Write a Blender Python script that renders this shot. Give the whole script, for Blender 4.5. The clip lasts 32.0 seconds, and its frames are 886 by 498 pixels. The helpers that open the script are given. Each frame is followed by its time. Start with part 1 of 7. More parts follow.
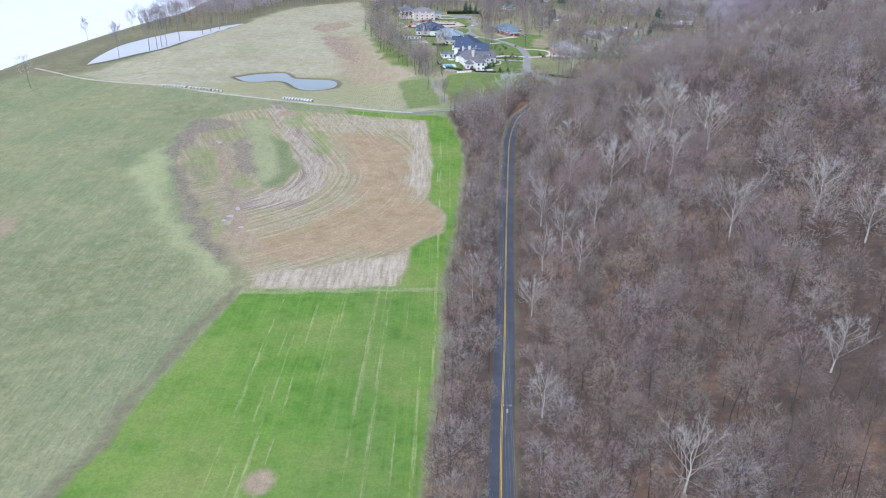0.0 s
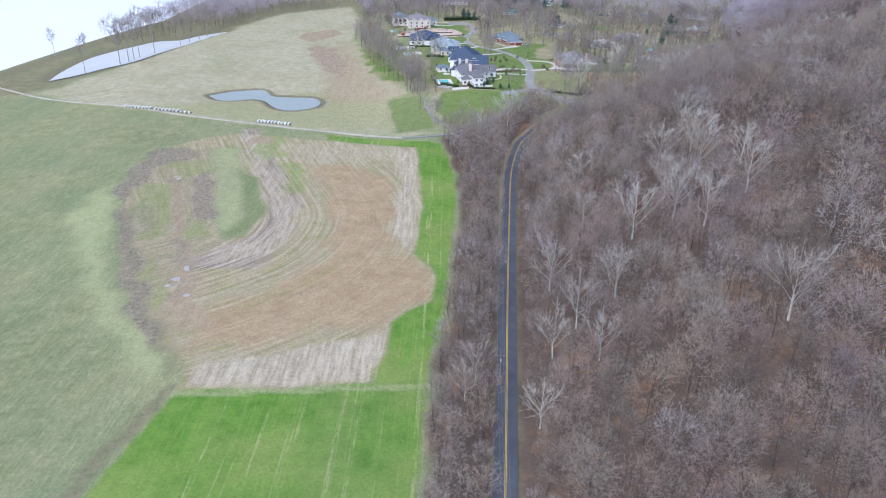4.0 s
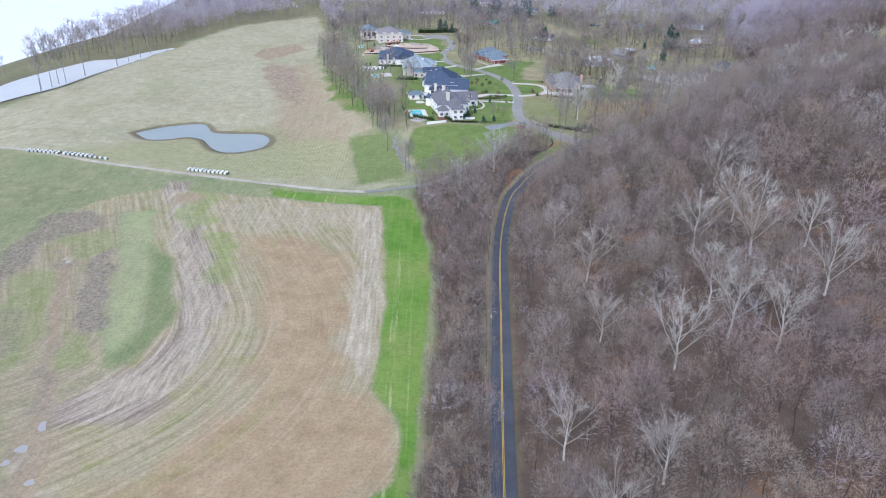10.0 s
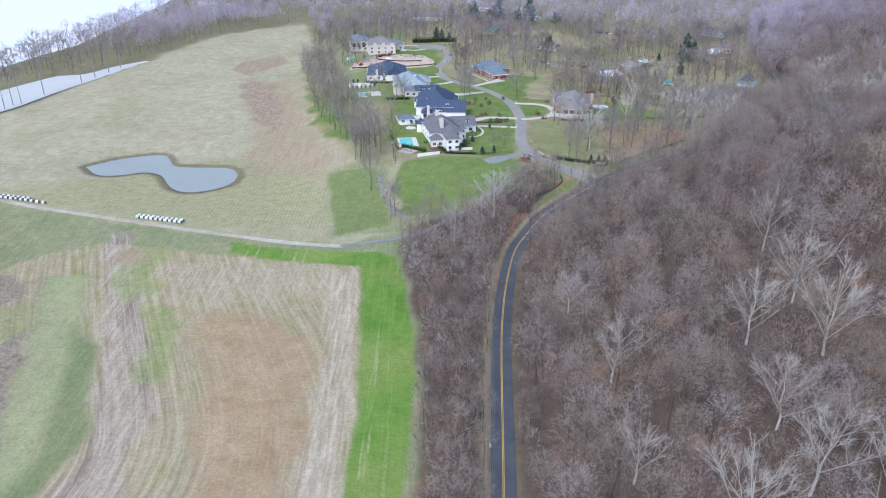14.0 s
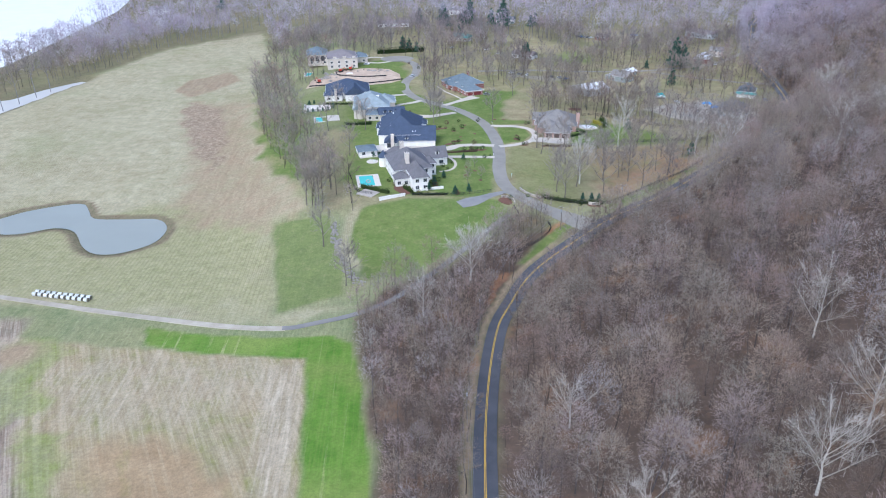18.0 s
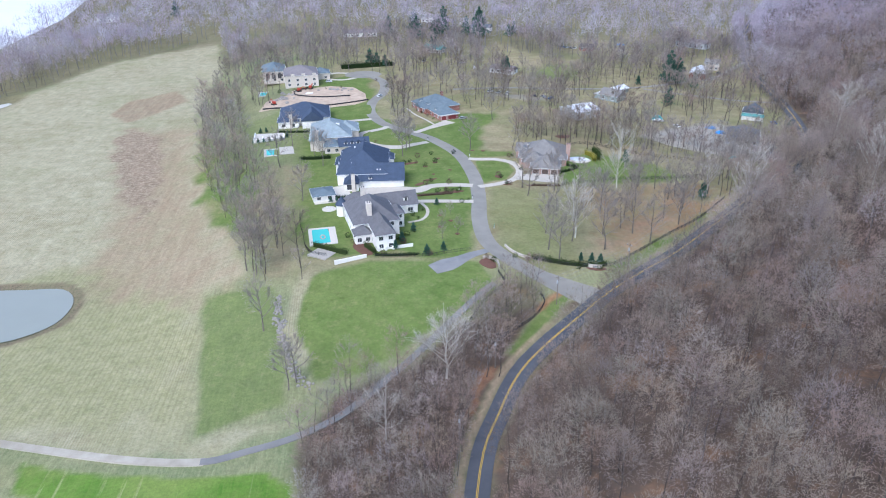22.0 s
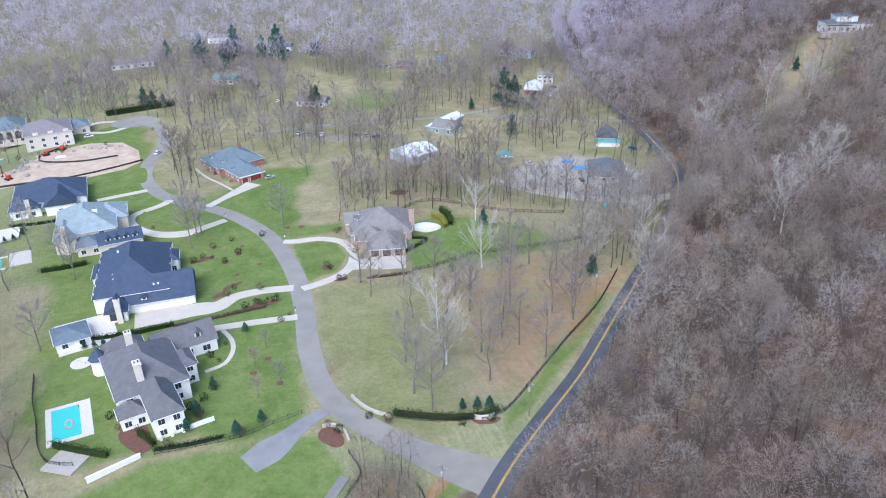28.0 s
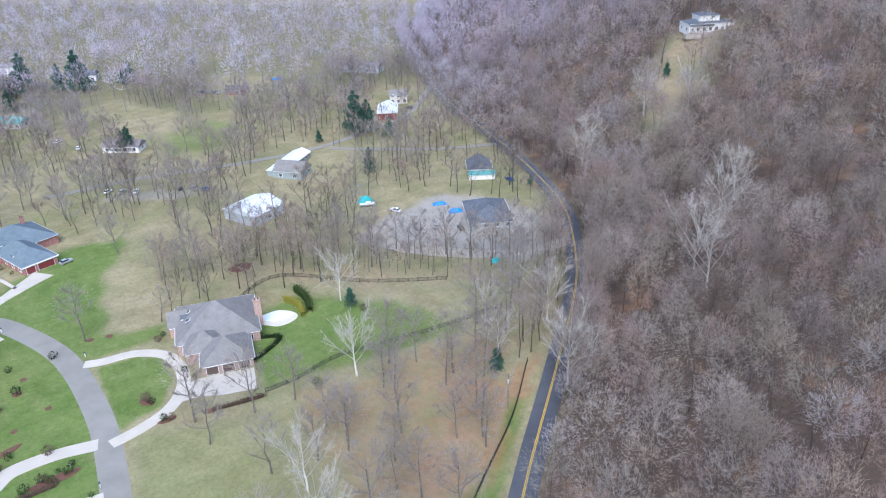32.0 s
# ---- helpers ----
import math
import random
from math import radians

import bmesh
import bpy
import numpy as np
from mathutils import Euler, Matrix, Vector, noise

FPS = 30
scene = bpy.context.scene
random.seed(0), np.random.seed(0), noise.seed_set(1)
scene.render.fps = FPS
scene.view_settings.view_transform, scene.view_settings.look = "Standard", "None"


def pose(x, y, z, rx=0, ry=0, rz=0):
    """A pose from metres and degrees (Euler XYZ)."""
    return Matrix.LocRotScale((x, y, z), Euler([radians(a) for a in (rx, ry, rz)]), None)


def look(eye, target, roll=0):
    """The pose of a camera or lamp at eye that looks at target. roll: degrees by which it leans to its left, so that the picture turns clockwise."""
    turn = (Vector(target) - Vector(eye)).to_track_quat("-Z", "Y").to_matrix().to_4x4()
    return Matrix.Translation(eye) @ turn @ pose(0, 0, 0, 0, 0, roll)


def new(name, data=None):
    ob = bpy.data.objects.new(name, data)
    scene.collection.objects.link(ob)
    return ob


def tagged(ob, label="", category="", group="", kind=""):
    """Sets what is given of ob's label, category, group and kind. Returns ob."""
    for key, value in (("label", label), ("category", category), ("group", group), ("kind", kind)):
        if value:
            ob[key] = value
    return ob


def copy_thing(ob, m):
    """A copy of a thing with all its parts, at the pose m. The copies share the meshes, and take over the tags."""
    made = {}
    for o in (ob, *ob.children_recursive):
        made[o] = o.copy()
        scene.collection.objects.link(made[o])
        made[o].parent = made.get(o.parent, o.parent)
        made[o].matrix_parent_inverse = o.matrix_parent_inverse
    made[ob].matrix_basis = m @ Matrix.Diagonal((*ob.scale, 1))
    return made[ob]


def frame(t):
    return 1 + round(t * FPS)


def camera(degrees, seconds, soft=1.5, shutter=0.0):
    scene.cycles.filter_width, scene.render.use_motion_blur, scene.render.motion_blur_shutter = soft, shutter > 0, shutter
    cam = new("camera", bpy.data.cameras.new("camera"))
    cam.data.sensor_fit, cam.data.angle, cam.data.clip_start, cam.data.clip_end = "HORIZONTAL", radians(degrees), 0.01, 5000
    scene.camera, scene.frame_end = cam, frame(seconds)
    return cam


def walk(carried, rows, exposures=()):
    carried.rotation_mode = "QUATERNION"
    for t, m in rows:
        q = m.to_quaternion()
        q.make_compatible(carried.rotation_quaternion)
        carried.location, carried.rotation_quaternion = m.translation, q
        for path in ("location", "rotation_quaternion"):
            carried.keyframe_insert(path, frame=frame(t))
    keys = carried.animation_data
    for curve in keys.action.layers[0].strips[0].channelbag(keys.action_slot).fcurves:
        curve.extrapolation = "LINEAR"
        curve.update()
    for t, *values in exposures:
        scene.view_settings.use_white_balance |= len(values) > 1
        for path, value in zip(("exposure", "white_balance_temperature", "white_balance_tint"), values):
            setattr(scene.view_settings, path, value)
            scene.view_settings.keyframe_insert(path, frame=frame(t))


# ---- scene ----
cam = camera(62.18, 32.0, 1.1)

# seconds, x, y, z in metres; yaw, pitch, roll in degrees
ROWS = [
    (0, 0.00, 0.00, 124.14, -0.00, -25.25, 1.48),
    (0.5, 0.56, 7.22, 124.19, 0.06, -25.28, 1.40),
    (1, 1.15, 14.42, 124.24, 0.11, -25.27, 1.39),
    (1.5, 1.77, 21.57, 124.27, 0.17, -25.26, 1.35),
    (2, 2.41, 28.73, 124.29, 0.23, -25.26, 1.25),
    (2.5, 3.02, 36.02, 124.26, 0.31, -25.29, 1.15),
    (3, 3.57, 43.42, 124.20, 0.36, -25.31, 1.10),
    (3.5, 4.04, 50.84, 124.10, 0.39, -25.31, 1.12),
    (5.5, 4.91, 80.11, 123.61, -0.93, -25.28, 1.06),
    (6, 5.36, 87.49, 123.46, -0.92, -25.28, 0.96),
    (6.5, 5.79, 94.90, 123.31, -1.16, -25.29, 0.83),
    (7, 6.08, 102.36, 123.18, -1.14, -25.28, 0.81),
    (7.5, 6.28, 109.73, 123.08, -1.19, -25.29, 0.84),
    (8, 6.45, 116.95, 123.03, -1.24, -25.27, 0.91),
    (8.5, 6.64, 124.10, 123.05, -1.29, -25.27, 0.93),
    (9, 6.87, 131.23, 123.12, -1.34, -25.26, 0.94),
    (9.5, 7.17, 138.33, 123.25, -1.36, -25.28, 0.98),
    (10, 7.58, 145.52, 123.43, -1.37, -25.29, 0.98),
    (10.5, 8.15, 152.79, 123.61, -1.34, -25.32, 0.89),
    (11, 8.84, 160.03, 123.78, -1.30, -25.31, 0.89),
    (11.5, 9.54, 167.22, 123.93, -1.25, -25.35, 0.91),
    (12, 10.26, 174.45, 124.07, -1.22, -25.37, 0.88),
    (12.5, 10.95, 181.79, 124.21, -1.18, -25.39, 0.80),
    (13, 11.58, 189.25, 124.33, -1.12, -25.42, 0.66),
    (13.5, 12.25, 196.79, 124.42, -1.13, -25.44, 0.69),
    (14, 12.96, 204.34, 124.48, -1.19, -25.46, 0.64),
    (14.5, 13.76, 211.80, 124.50, -1.25, -25.49, 0.51),
    (16.5, 17.53, 241.54, 124.39, -1.39, -25.61, -0.59),
    (17, 18.14, 249.12, 124.46, -1.76, -25.63, -0.51),
    (17.5, 18.65, 256.74, 124.55, -2.38, -25.66, -0.46),
    (18, 19.14, 264.31, 124.65, -2.90, -25.70, -0.48),
    (18.5, 19.69, 271.82, 124.72, -2.94, -25.72, -0.46),
    (19, 20.38, 279.25, 124.76, -2.93, -25.74, -0.46),
    (19.5, 21.17, 286.63, 124.77, -2.94, -25.75, -0.52),
    (20, 22.03, 294.04, 124.74, -3.07, -25.77, -0.51),
    (20.5, 22.88, 301.49, 124.68, -3.20, -25.78, -0.40),
    (21, 23.70, 308.99, 124.59, -3.50, -25.80, -0.40),
    (21.5, 24.49, 316.49, 124.46, -4.16, -25.80, -0.45),
    (22, 25.31, 324.01, 124.31, -4.84, -25.79, -0.47),
    (22.5, 26.20, 331.56, 124.15, -4.87, -25.78, -0.47),
    (23, 27.17, 339.08, 123.99, -4.94, -25.77, -0.43),
    (23.5, 28.15, 346.56, 123.84, -5.55, -25.77, -0.43),
    (24, 29.18, 354.00, 123.72, -5.89, -25.78, -0.49),
    (24.5, 30.28, 361.43, 123.62, -7.04, -25.77, -0.54),
    (26.5, 34.98, 390.82, 123.42, -14.12, -25.92, -0.87),
    (27, 36.55, 398.06, 123.40, -16.39, -25.98, -1.12),
    (27.5, 38.30, 405.21, 123.39, -17.97, -26.03, -1.26),
    (28, 40.34, 412.33, 123.36, -19.51, -26.08, -1.30),
    (28.5, 42.57, 419.46, 123.30, -21.23, -26.14, -1.42),
    (29, 45.08, 426.67, 123.20, -23.08, -26.18, -1.60),
    (29.5, 47.83, 433.92, 123.09, -24.95, -26.25, -1.66),
    (30, 50.72, 441.11, 122.98, -26.94, -26.33, -1.84),
    (30.5, 53.74, 448.19, 122.90, -29.01, -26.42, -1.97),
    (31, 56.90, 455.13, 122.84, -30.98, -26.52, -1.90),
    (31.5, 60.20, 461.92, 122.79, -31.51, -26.56, -1.91),
    (32, 63.53, 468.61, 122.74, -31.60, -26.57, -1.94),
]


def flown(x, y, z, yaw, pitch, roll):
    a, b = radians(yaw), radians(pitch)
    ahead = Vector((-math.sin(a) * math.cos(b), math.cos(a) * math.cos(b), math.sin(b)))
    eye = Vector((x, y, z))
    return look(eye, eye + ahead * 10, roll)


walk(cam, [(t, flown(*r)) for t, *r in ROWS], [(0, 0.88, 5430, 13), (14, 0.84, 5410, 12), (26, 1.0, 5400, 11), (32, 1.12, 5420, 11)])

# ---- light: an even overcast afternoon ----
SUN_UP, SUN_TURN = 48.0, 215.0
world = bpy.data.worlds.new("overcast_sky")
scene.world = world
world.use_nodes = True
wn = world.node_tree.nodes
wl = world.node_tree.links
sky = wn.new("ShaderNodeTexSky")
sky.sky_type = "NISHITA"
sky.sun_disc = False
sky.sun_elevation = radians(SUN_UP)
sky.sun_rotation = radians(SUN_TURN)
sky.air_density, sky.dust_density, sky.ozone_density = 1.0, 3.0, 1.0
wn["Background"].inputs["Strength"].default_value = 0.15
wl.new(sky.outputs["Color"], wn["Background"].inputs["Color"])
sun_data = bpy.data.lights.new("sun", "SUN")
sun_data.energy = 1.3
sun_data.angle = radians(50)
sun_data.color = (1.0, 0.98, 0.96)
sun = new("sun", sun_data)
sun.matrix_world = pose(0, 0, 400, 90 - SUN_UP, 0, 180 - SUN_TURN)
scene.view_settings.exposure = 0.0

# ---- materials ----
class Nodes:
    """A small builder of node materials."""

    def __init__(self, name, rough=0.9, spec=0.2):
        self.mat = bpy.data.materials.new(name)
        self.mat.use_nodes = True
        self.tree = self.mat.node_tree
        self.bsdf = self.tree.nodes["Principled BSDF"]
        self.bsdf.inputs["Roughness"].default_value = rough
        self.bsdf.inputs["Specular IOR Level"].default_value = spec
        self.coord = None

    def node(self, kind, **values):
        n = self.tree.nodes.new(kind)
        for key, v in values.items():
            n.inputs[key.replace("_", " ")].default_value = v
        return n

    def link(self, a, b):
        self.tree.links.new(a, b)

    def where(self):
        if self.coord is None:
            self.coord = self.tree.nodes.new("ShaderNodeNewGeometry").outputs["Position"]
        return self.coord

    def stretched(self, sx, sy, sz, turn=0.0):
        m = self.node("ShaderNodeMapping")
        m.inputs["Scale"].default_value = (sx, sy, sz)
        m.inputs["Rotation"].default_value = (0, 0, radians(turn))
        self.link(self.where(), m.inputs["Vector"])
        return m.outputs["Vector"]

    def noise(self, scale, detail=4.0, rough=0.6, vec=None):
        n = self.node("ShaderNodeTexNoise", Scale=scale, Detail=detail, Roughness=rough)
        self.link(vec or self.where(), n.inputs["Vector"])
        return n.outputs["Fac"]

    def wave(self, scale, distortion=3.0, vec=None):
        n = self.node("ShaderNodeTexWave", Scale=scale, Distortion=distortion, Detail=2.0)
        n.inputs["Detail Scale"].default_value = 0.6
        self.link(vec or self.where(), n.inputs["Vector"])
        return n.outputs["Fac"]

    def ramp(self, fac, *stops):
        n = self.tree.nodes.new("ShaderNodeValToRGB")
        e = n.color_ramp.elements
        while len(e) < len(stops):
            e.new(0.5)
        for k, (p, c) in zip(e, stops):
            k.position, k.color = p, (*c, 1) if len(c) == 3 else c
        self.link(fac, n.inputs["Fac"])
        return n.outputs["Color"]

    def grey(self, fac, lo, hi):
        n = self.tree.nodes.new("ShaderNodeMapRange")
        n.inputs["From Min"].default_value, n.inputs["From Max"].default_value = lo, hi
        self.link(fac, n.inputs["Value"])
        return n.outputs["Result"]

    def math(self, op, a, b):
        n = self.tree.nodes.new("ShaderNodeMath")
        n.operation = op
        for i, v in enumerate((a, b)):
            if isinstance(v, (int, float)):
                n.inputs[i].default_value = v
            else:
                self.link(v, n.inputs[i])
        return n.outputs["Value"]

    def mix(self, fac, a, b, blend="MIX"):
        n = self.tree.nodes.new("ShaderNodeMix")
        n.data_type, n.blend_type = "RGBA", blend
        for sock, v in ((n.inputs[0], fac), (n.inputs[6], a), (n.inputs[7], b)):
            if isinstance(v, (int, float)):
                sock.default_value = v
            elif isinstance(v, tuple):
                sock.default_value = (*v, 1)
            else:
                self.link(v, sock)
        return n.outputs[2]

    def random(self):
        return self.tree.nodes.new("ShaderNodeObjectInfo").outputs["Random"]

    def island(self):
        return self.tree.nodes.new("ShaderNodeNewGeometry").outputs["Random Per Island"]

    def base(self, c):
        if isinstance(c, tuple):
            self.bsdf.inputs["Base Color"].default_value = (*c, 1)
        else:
            self.link(c, self.bsdf.inputs["Base Color"])
        return self

    def thin(self, c):
        """Twigs and leaves, lit from all round like slender rods."""
        a, b, m = (self.tree.nodes.new(k) for k in ("ShaderNodeBsdfDiffuse", "ShaderNodeBsdfTranslucent", "ShaderNodeMixShader"))
        for sh in (a, b):
            self.link(c, sh.inputs["Color"])
        m.inputs[0].default_value = 0.45
        self.link(a.outputs[0], m.inputs[1])
        self.link(b.outputs[0], m.inputs[2])
        self.tree.nodes.remove(self.bsdf)
        self.link(m.outputs[0], self.tree.nodes["Material Output"].inputs["Surface"])
        return self

    def bump(self, fac, strength=0.4, distance=0.1):
        n = self.node("ShaderNodeBump", Strength=strength, Distance=distance)
        self.link(fac, n.inputs["Height"])
        self.link(n.outputs["Normal"], self.bsdf.inputs["Normal"])
        return self


def plain(name, c, rough=0.8, spread=0.18, scale=1.5, spec=0.3, metal=0.0, per_object=0.0):
    """A surface of one colour with grain at two scales."""
    n = Nodes(name, rough, spec)
    dark = tuple(v * (1 - spread) for v in c)
    light = tuple(min(1, v * (1 + spread)) for v in c)
    f = n.math("ADD", n.math("MULTIPLY", n.noise(scale), 0.6), n.math("MULTIPLY", n.noise(scale * 9), 0.4))
    col = n.ramp(f, (0.3, dark), (0.7, light))
    if per_object:
        col = n.mix(n.math("MULTIPLY", n.random(), per_object), col, tuple(v * 0.55 for v in c))
    n.base(col).bump(n.noise(scale * 12), 0.25, 0.03)
    n.bsdf.inputs["Metallic"].default_value = metal
    return n.mat


def bark(name, dark, light, per=0.5, spread=None, thin=False):
    """Bark, twigs and leaves: each tree of its own shade."""
    n = Nodes(name, 0.95, 0.1)
    who = n.random()
    c = n.mix(n.noise(0.6, 3), dark, light)
    c = n.mix(n.math("MULTIPLY", who, per), c, spread or tuple(v * 0.6 for v in dark))
    if thin:
        n.thin(c)
    else:
        n.base(c)
    return n.mat

# ---- building helpers ----
class Mesh:
    """Collects vertices and faces for one mesh."""

    def __init__(self):
        self.v, self.f = [], []

    def face(self, *pts):
        i = len(self.v)
        self.v += [tuple(p) for p in pts]
        self.f.append(tuple(range(i, i + len(pts))))
        return self

    def shape(self, pts, faces):
        i = len(self.v)
        self.v += [tuple(p) for p in pts]
        self.f += [tuple(i + k for k in f) for f in faces]
        return self

    def box(self, x0, x1, y0, y1, z0, z1):
        p = [(x, y, z) for z in (z0, z1) for x, y in ((x0, y0), (x1, y0), (x1, y1), (x0, y1))]
        return self.shape(p, [(3, 2, 1, 0), (4, 5, 6, 7), (0, 1, 5, 4), (1, 2, 6, 5), (2, 3, 7, 6), (3, 0, 4, 7)])

    def tube(self, a, b, ra, rb, n=6, caps=True):
        a, b = Vector(a), Vector(b)
        w = (b - a).normalized()
        u = w.orthogonal().normalized()
        v = w.cross(u)
        ring = [(math.cos(2 * math.pi * k / n), math.sin(2 * math.pi * k / n)) for k in range(n)]
        pts = [a + (u * c + v * s) * ra for c, s in ring] + [b + (u * c + v * s) * rb for c, s in ring]
        faces = [(k, (k + 1) % n, n + (k + 1) % n, n + k) for k in range(n)]
        if caps:
            faces += [tuple(range(n - 1, -1, -1)), tuple(range(n, 2 * n))]
        return self.shape(pts, faces)

    def slab(self, outline, z0, z1):
        n = len(outline)
        pts = [(x, y, z0) for x, y in outline] + [(x, y, z1) for x, y in outline]
        return self.shape(pts, [tuple(range(n, 2 * n)), tuple(range(n - 1, -1, -1))] + [(k, (k + 1) % n, n + (k + 1) % n, n + k) for k in range(n)])

    def moved(self, m):
        self.v = [tuple(m @ Vector(p)) for p in self.v]
        return self

    def data(self, name, material, smooth=False):
        me = bpy.data.meshes.new(name)
        me.from_pydata(self.v, [], self.f)
        me.materials.append(material)
        if smooth:
            me.shade_smooth()
        me.update()
        return me


def part(name, mesh, material, parent, label="", at=None):
    """One mesh object under a thing or a part."""
    ob = new(name, mesh.data(name, material) if isinstance(mesh, Mesh) else mesh)
    ob.parent = parent
    if at is not None:
        ob.matrix_basis = at
    return tagged(ob, label) if label else ob


def thing(name, label, category, at=None, group="", kind=""):
    """An empty at the foot of a thing, to carry its parts."""
    ob = new(name)
    ob.empty_display_size = 0.5
    ob.matrix_basis = at or Matrix()
    return tagged(ob, label, category, group, kind)


def whole(name, mesh, material, label, category, at=None, group="", kind=""):
    """A thing of one mesh."""
    ob = new(name, mesh.data(name, material) if isinstance(mesh, Mesh) else mesh)
    ob.matrix_basis = at or Matrix()
    return tagged(ob, label, category, group, kind)


def fast_mesh(name, verts, faces, material):
    """A mesh of triangles or quads from arrays."""
    me = bpy.data.meshes.new(name)
    n = faces.shape[1]
    me.vertices.add(len(verts))
    me.vertices.foreach_set("co", np.ascontiguousarray(verts, np.float32).ravel())
    me.loops.add(faces.size)
    me.loops.foreach_set("vertex_index", np.ascontiguousarray(faces, np.int32).ravel())
    me.polygons.add(len(faces))
    me.polygons.foreach_set("loop_start", np.arange(0, faces.size, n, dtype=np.int32))
    me.update(calc_edges=True)
    me.materials.append(material)
    return me


# ---- the lie of the land ----
def ease(a, b, v):
    u = np.clip((v - a) / (b - a), 0, 1)
    return u * u * (3 - 2 * u)


def curved(points, step=4.0):
    """A smooth line through points, sampled at about a step."""
    p = np.array(points, float)
    p = np.vstack([2 * p[0] - p[1], p, 2 * p[-1] - p[-2]])
    out = []
    for i in range(1, len(p) - 2):
        n = max(2, int(np.hypot(*(p[i + 1] - p[i])) / step))
        for u in np.arange(n) / n:
            a, b, c, d = p[i - 1], p[i], p[i + 1], p[i + 2]
            out.append(0.5 * (2 * b + (c - a) * u + (2 * a - 5 * b + 4 * c - d) * u**2 + (3 * b - a - 3 * c + d) * u**3))
    return np.array(out + [p[-2]])


ROAD = curved([(3, -150), (8, 0), (14.7, 128), (20, 196), (26.5, 285), (31, 342), (36.8, 410), (45, 457), (53, 478), (61, 493), (71, 504), (84, 515.5),
               (96, 526), (110, 536.5), (127, 549.5), (144, 564.5), (166, 583), (188, 602), (204, 618), (223, 641), (238.5, 663), (248.5, 685),
               (259, 715), (270, 754), (285, 814), (307, 874), (336, 937), (365, 997), (420, 1080), (520, 1200), (760, 1420)])


def beside(line, x, y):
    """Distance from a line and its sign: positive to the right of it."""
    x, y = np.asarray(x, float), np.asarray(y, float)
    best, side = np.full(x.shape, 1e9), np.zeros(x.shape)
    for (ax, ay), (bx, by) in zip(line[:-1], line[1:]):
        dx, dy = bx - ax, by - ay
        u = np.clip(((x - ax) * dx + (y - ay) * dy) / (dx * dx + dy * dy), 0, 1)
        d = np.hypot(x - ax - u * dx, y - ay - u * dy)
        s = np.sign((x - ax) * dy - (y - ay) * dx)
        side = np.where(d < best, s, side)
        best = np.minimum(d, best)
    return best * side


ROAD_COARSE = ROAD[::4]
POND = curved([(-163, 565), (-150, 578), (-131, 585), (-124, 577), (-118, 567), (-105, 565), (-90, 564), (-83, 554), (-84, 540), (-94, 531), (-104, 530.5),
               (-112, 538), (-121, 553), (-131, 557.5), (-141, 553), (-152, 553), (-163, 565)], 3)
SLOUGH = curved([(-299, 612), (-305, 650), (-307, 699), (-300, 734), (-291, 762), (-279, 790), (-262, 797), (-250, 826), (-232, 852), (-228, 840), (-238, 809), (-250, 763), (-258, 728), (-265, 690), (-278, 660), (-287, 634), (-299, 612)], 8)
RIVER_EDGE = [(-345, -200), (-350, 465), (-350, 640), (-344, 724), (-340, 772), (-335, 820), (-328, 874), (-317, 925), (-335, 1250), (-420, 1700)]


def polygon_depth(points, x, y):
    """How far inside a closed outline, negative outside."""
    p = np.asarray(points, float)
    d = np.full(np.shape(x), 1e9)
    inside = np.zeros(np.shape(x), bool)
    for (ax, ay), (bx, by) in zip(p, np.roll(p, -1, 0)):
        dx, dy = bx - ax, by - ay
        l2 = dx * dx + dy * dy
        if l2 < 1e-9:
            continue
        u = np.clip(((x - ax) * dx + (y - ay) * dy) / l2, 0, 1)
        d = np.minimum(d, np.hypot(x - ax - u * dx, y - ay - u * dy))
        cross = (ay > y) != (by > y)
        with np.errstate(divide="ignore", invalid="ignore"):
            inside ^= cross & (x < (bx - ax) * (y - ay) / (by - ay + 1e-12) + ax)
    return np.where(inside, d, -d)


def lie(x, y):
    """Height of the ground, without the water's beds."""
    x, y = np.asarray(x, float), np.asarray(y, float)
    z = 1.0 + 8.2 * ease(480, 560, y + 0.2 * (x - 20)) * ease(-75 - 20 * ease(600, 690, y), 4 - 26 * ease(600, 690, y), x) - 3.0 * np.exp(-(((x + 95) / 60) ** 2 + ((y - 560) / 50) ** 2))
    z = z + 5 * np.exp(-(((x - 190) / 45) ** 2 + ((y - 600) / 45) ** 2))
    d = np.maximum(0, beside(ROAD_COARSE, x, y) - 4)
    z = z + 60 * (1 - np.exp(-d * d / (d + 22) / 140))
    z = z - 4.5 * ease(-190, -290, x) + 9 * np.exp(-(((x - 398) / 45) ** 2 + ((y - 742) / 45) ** 2))
    return z


def ground_z(x, y):
    return float(lie(np.array([x]), np.array([y]))[0])


_lat_x = np.arange(-700, 1000.1, 10.0)
_lat_y = np.arange(-200, 1700.1, 10.0)
_lat = lie(*np.meshgrid(_lat_x, _lat_y, indexing="ij"))


def heights(x, y):
    """Quick heights for many places, off a lattice of 10 m."""
    u = np.clip((np.asarray(x) + 700) / 10, 0, len(_lat_x) - 1.001)
    v = np.clip((np.asarray(y) + 200) / 10, 0, len(_lat_y) - 1.001)
    i, j = u.astype(int), v.astype(int)
    a, b = u - i, v - j
    return (_lat[i, j] * (1 - a) + _lat[i + 1, j] * a) * (1 - b) + (_lat[i, j + 1] * (1 - a) + _lat[i + 1, j + 1] * a) * b


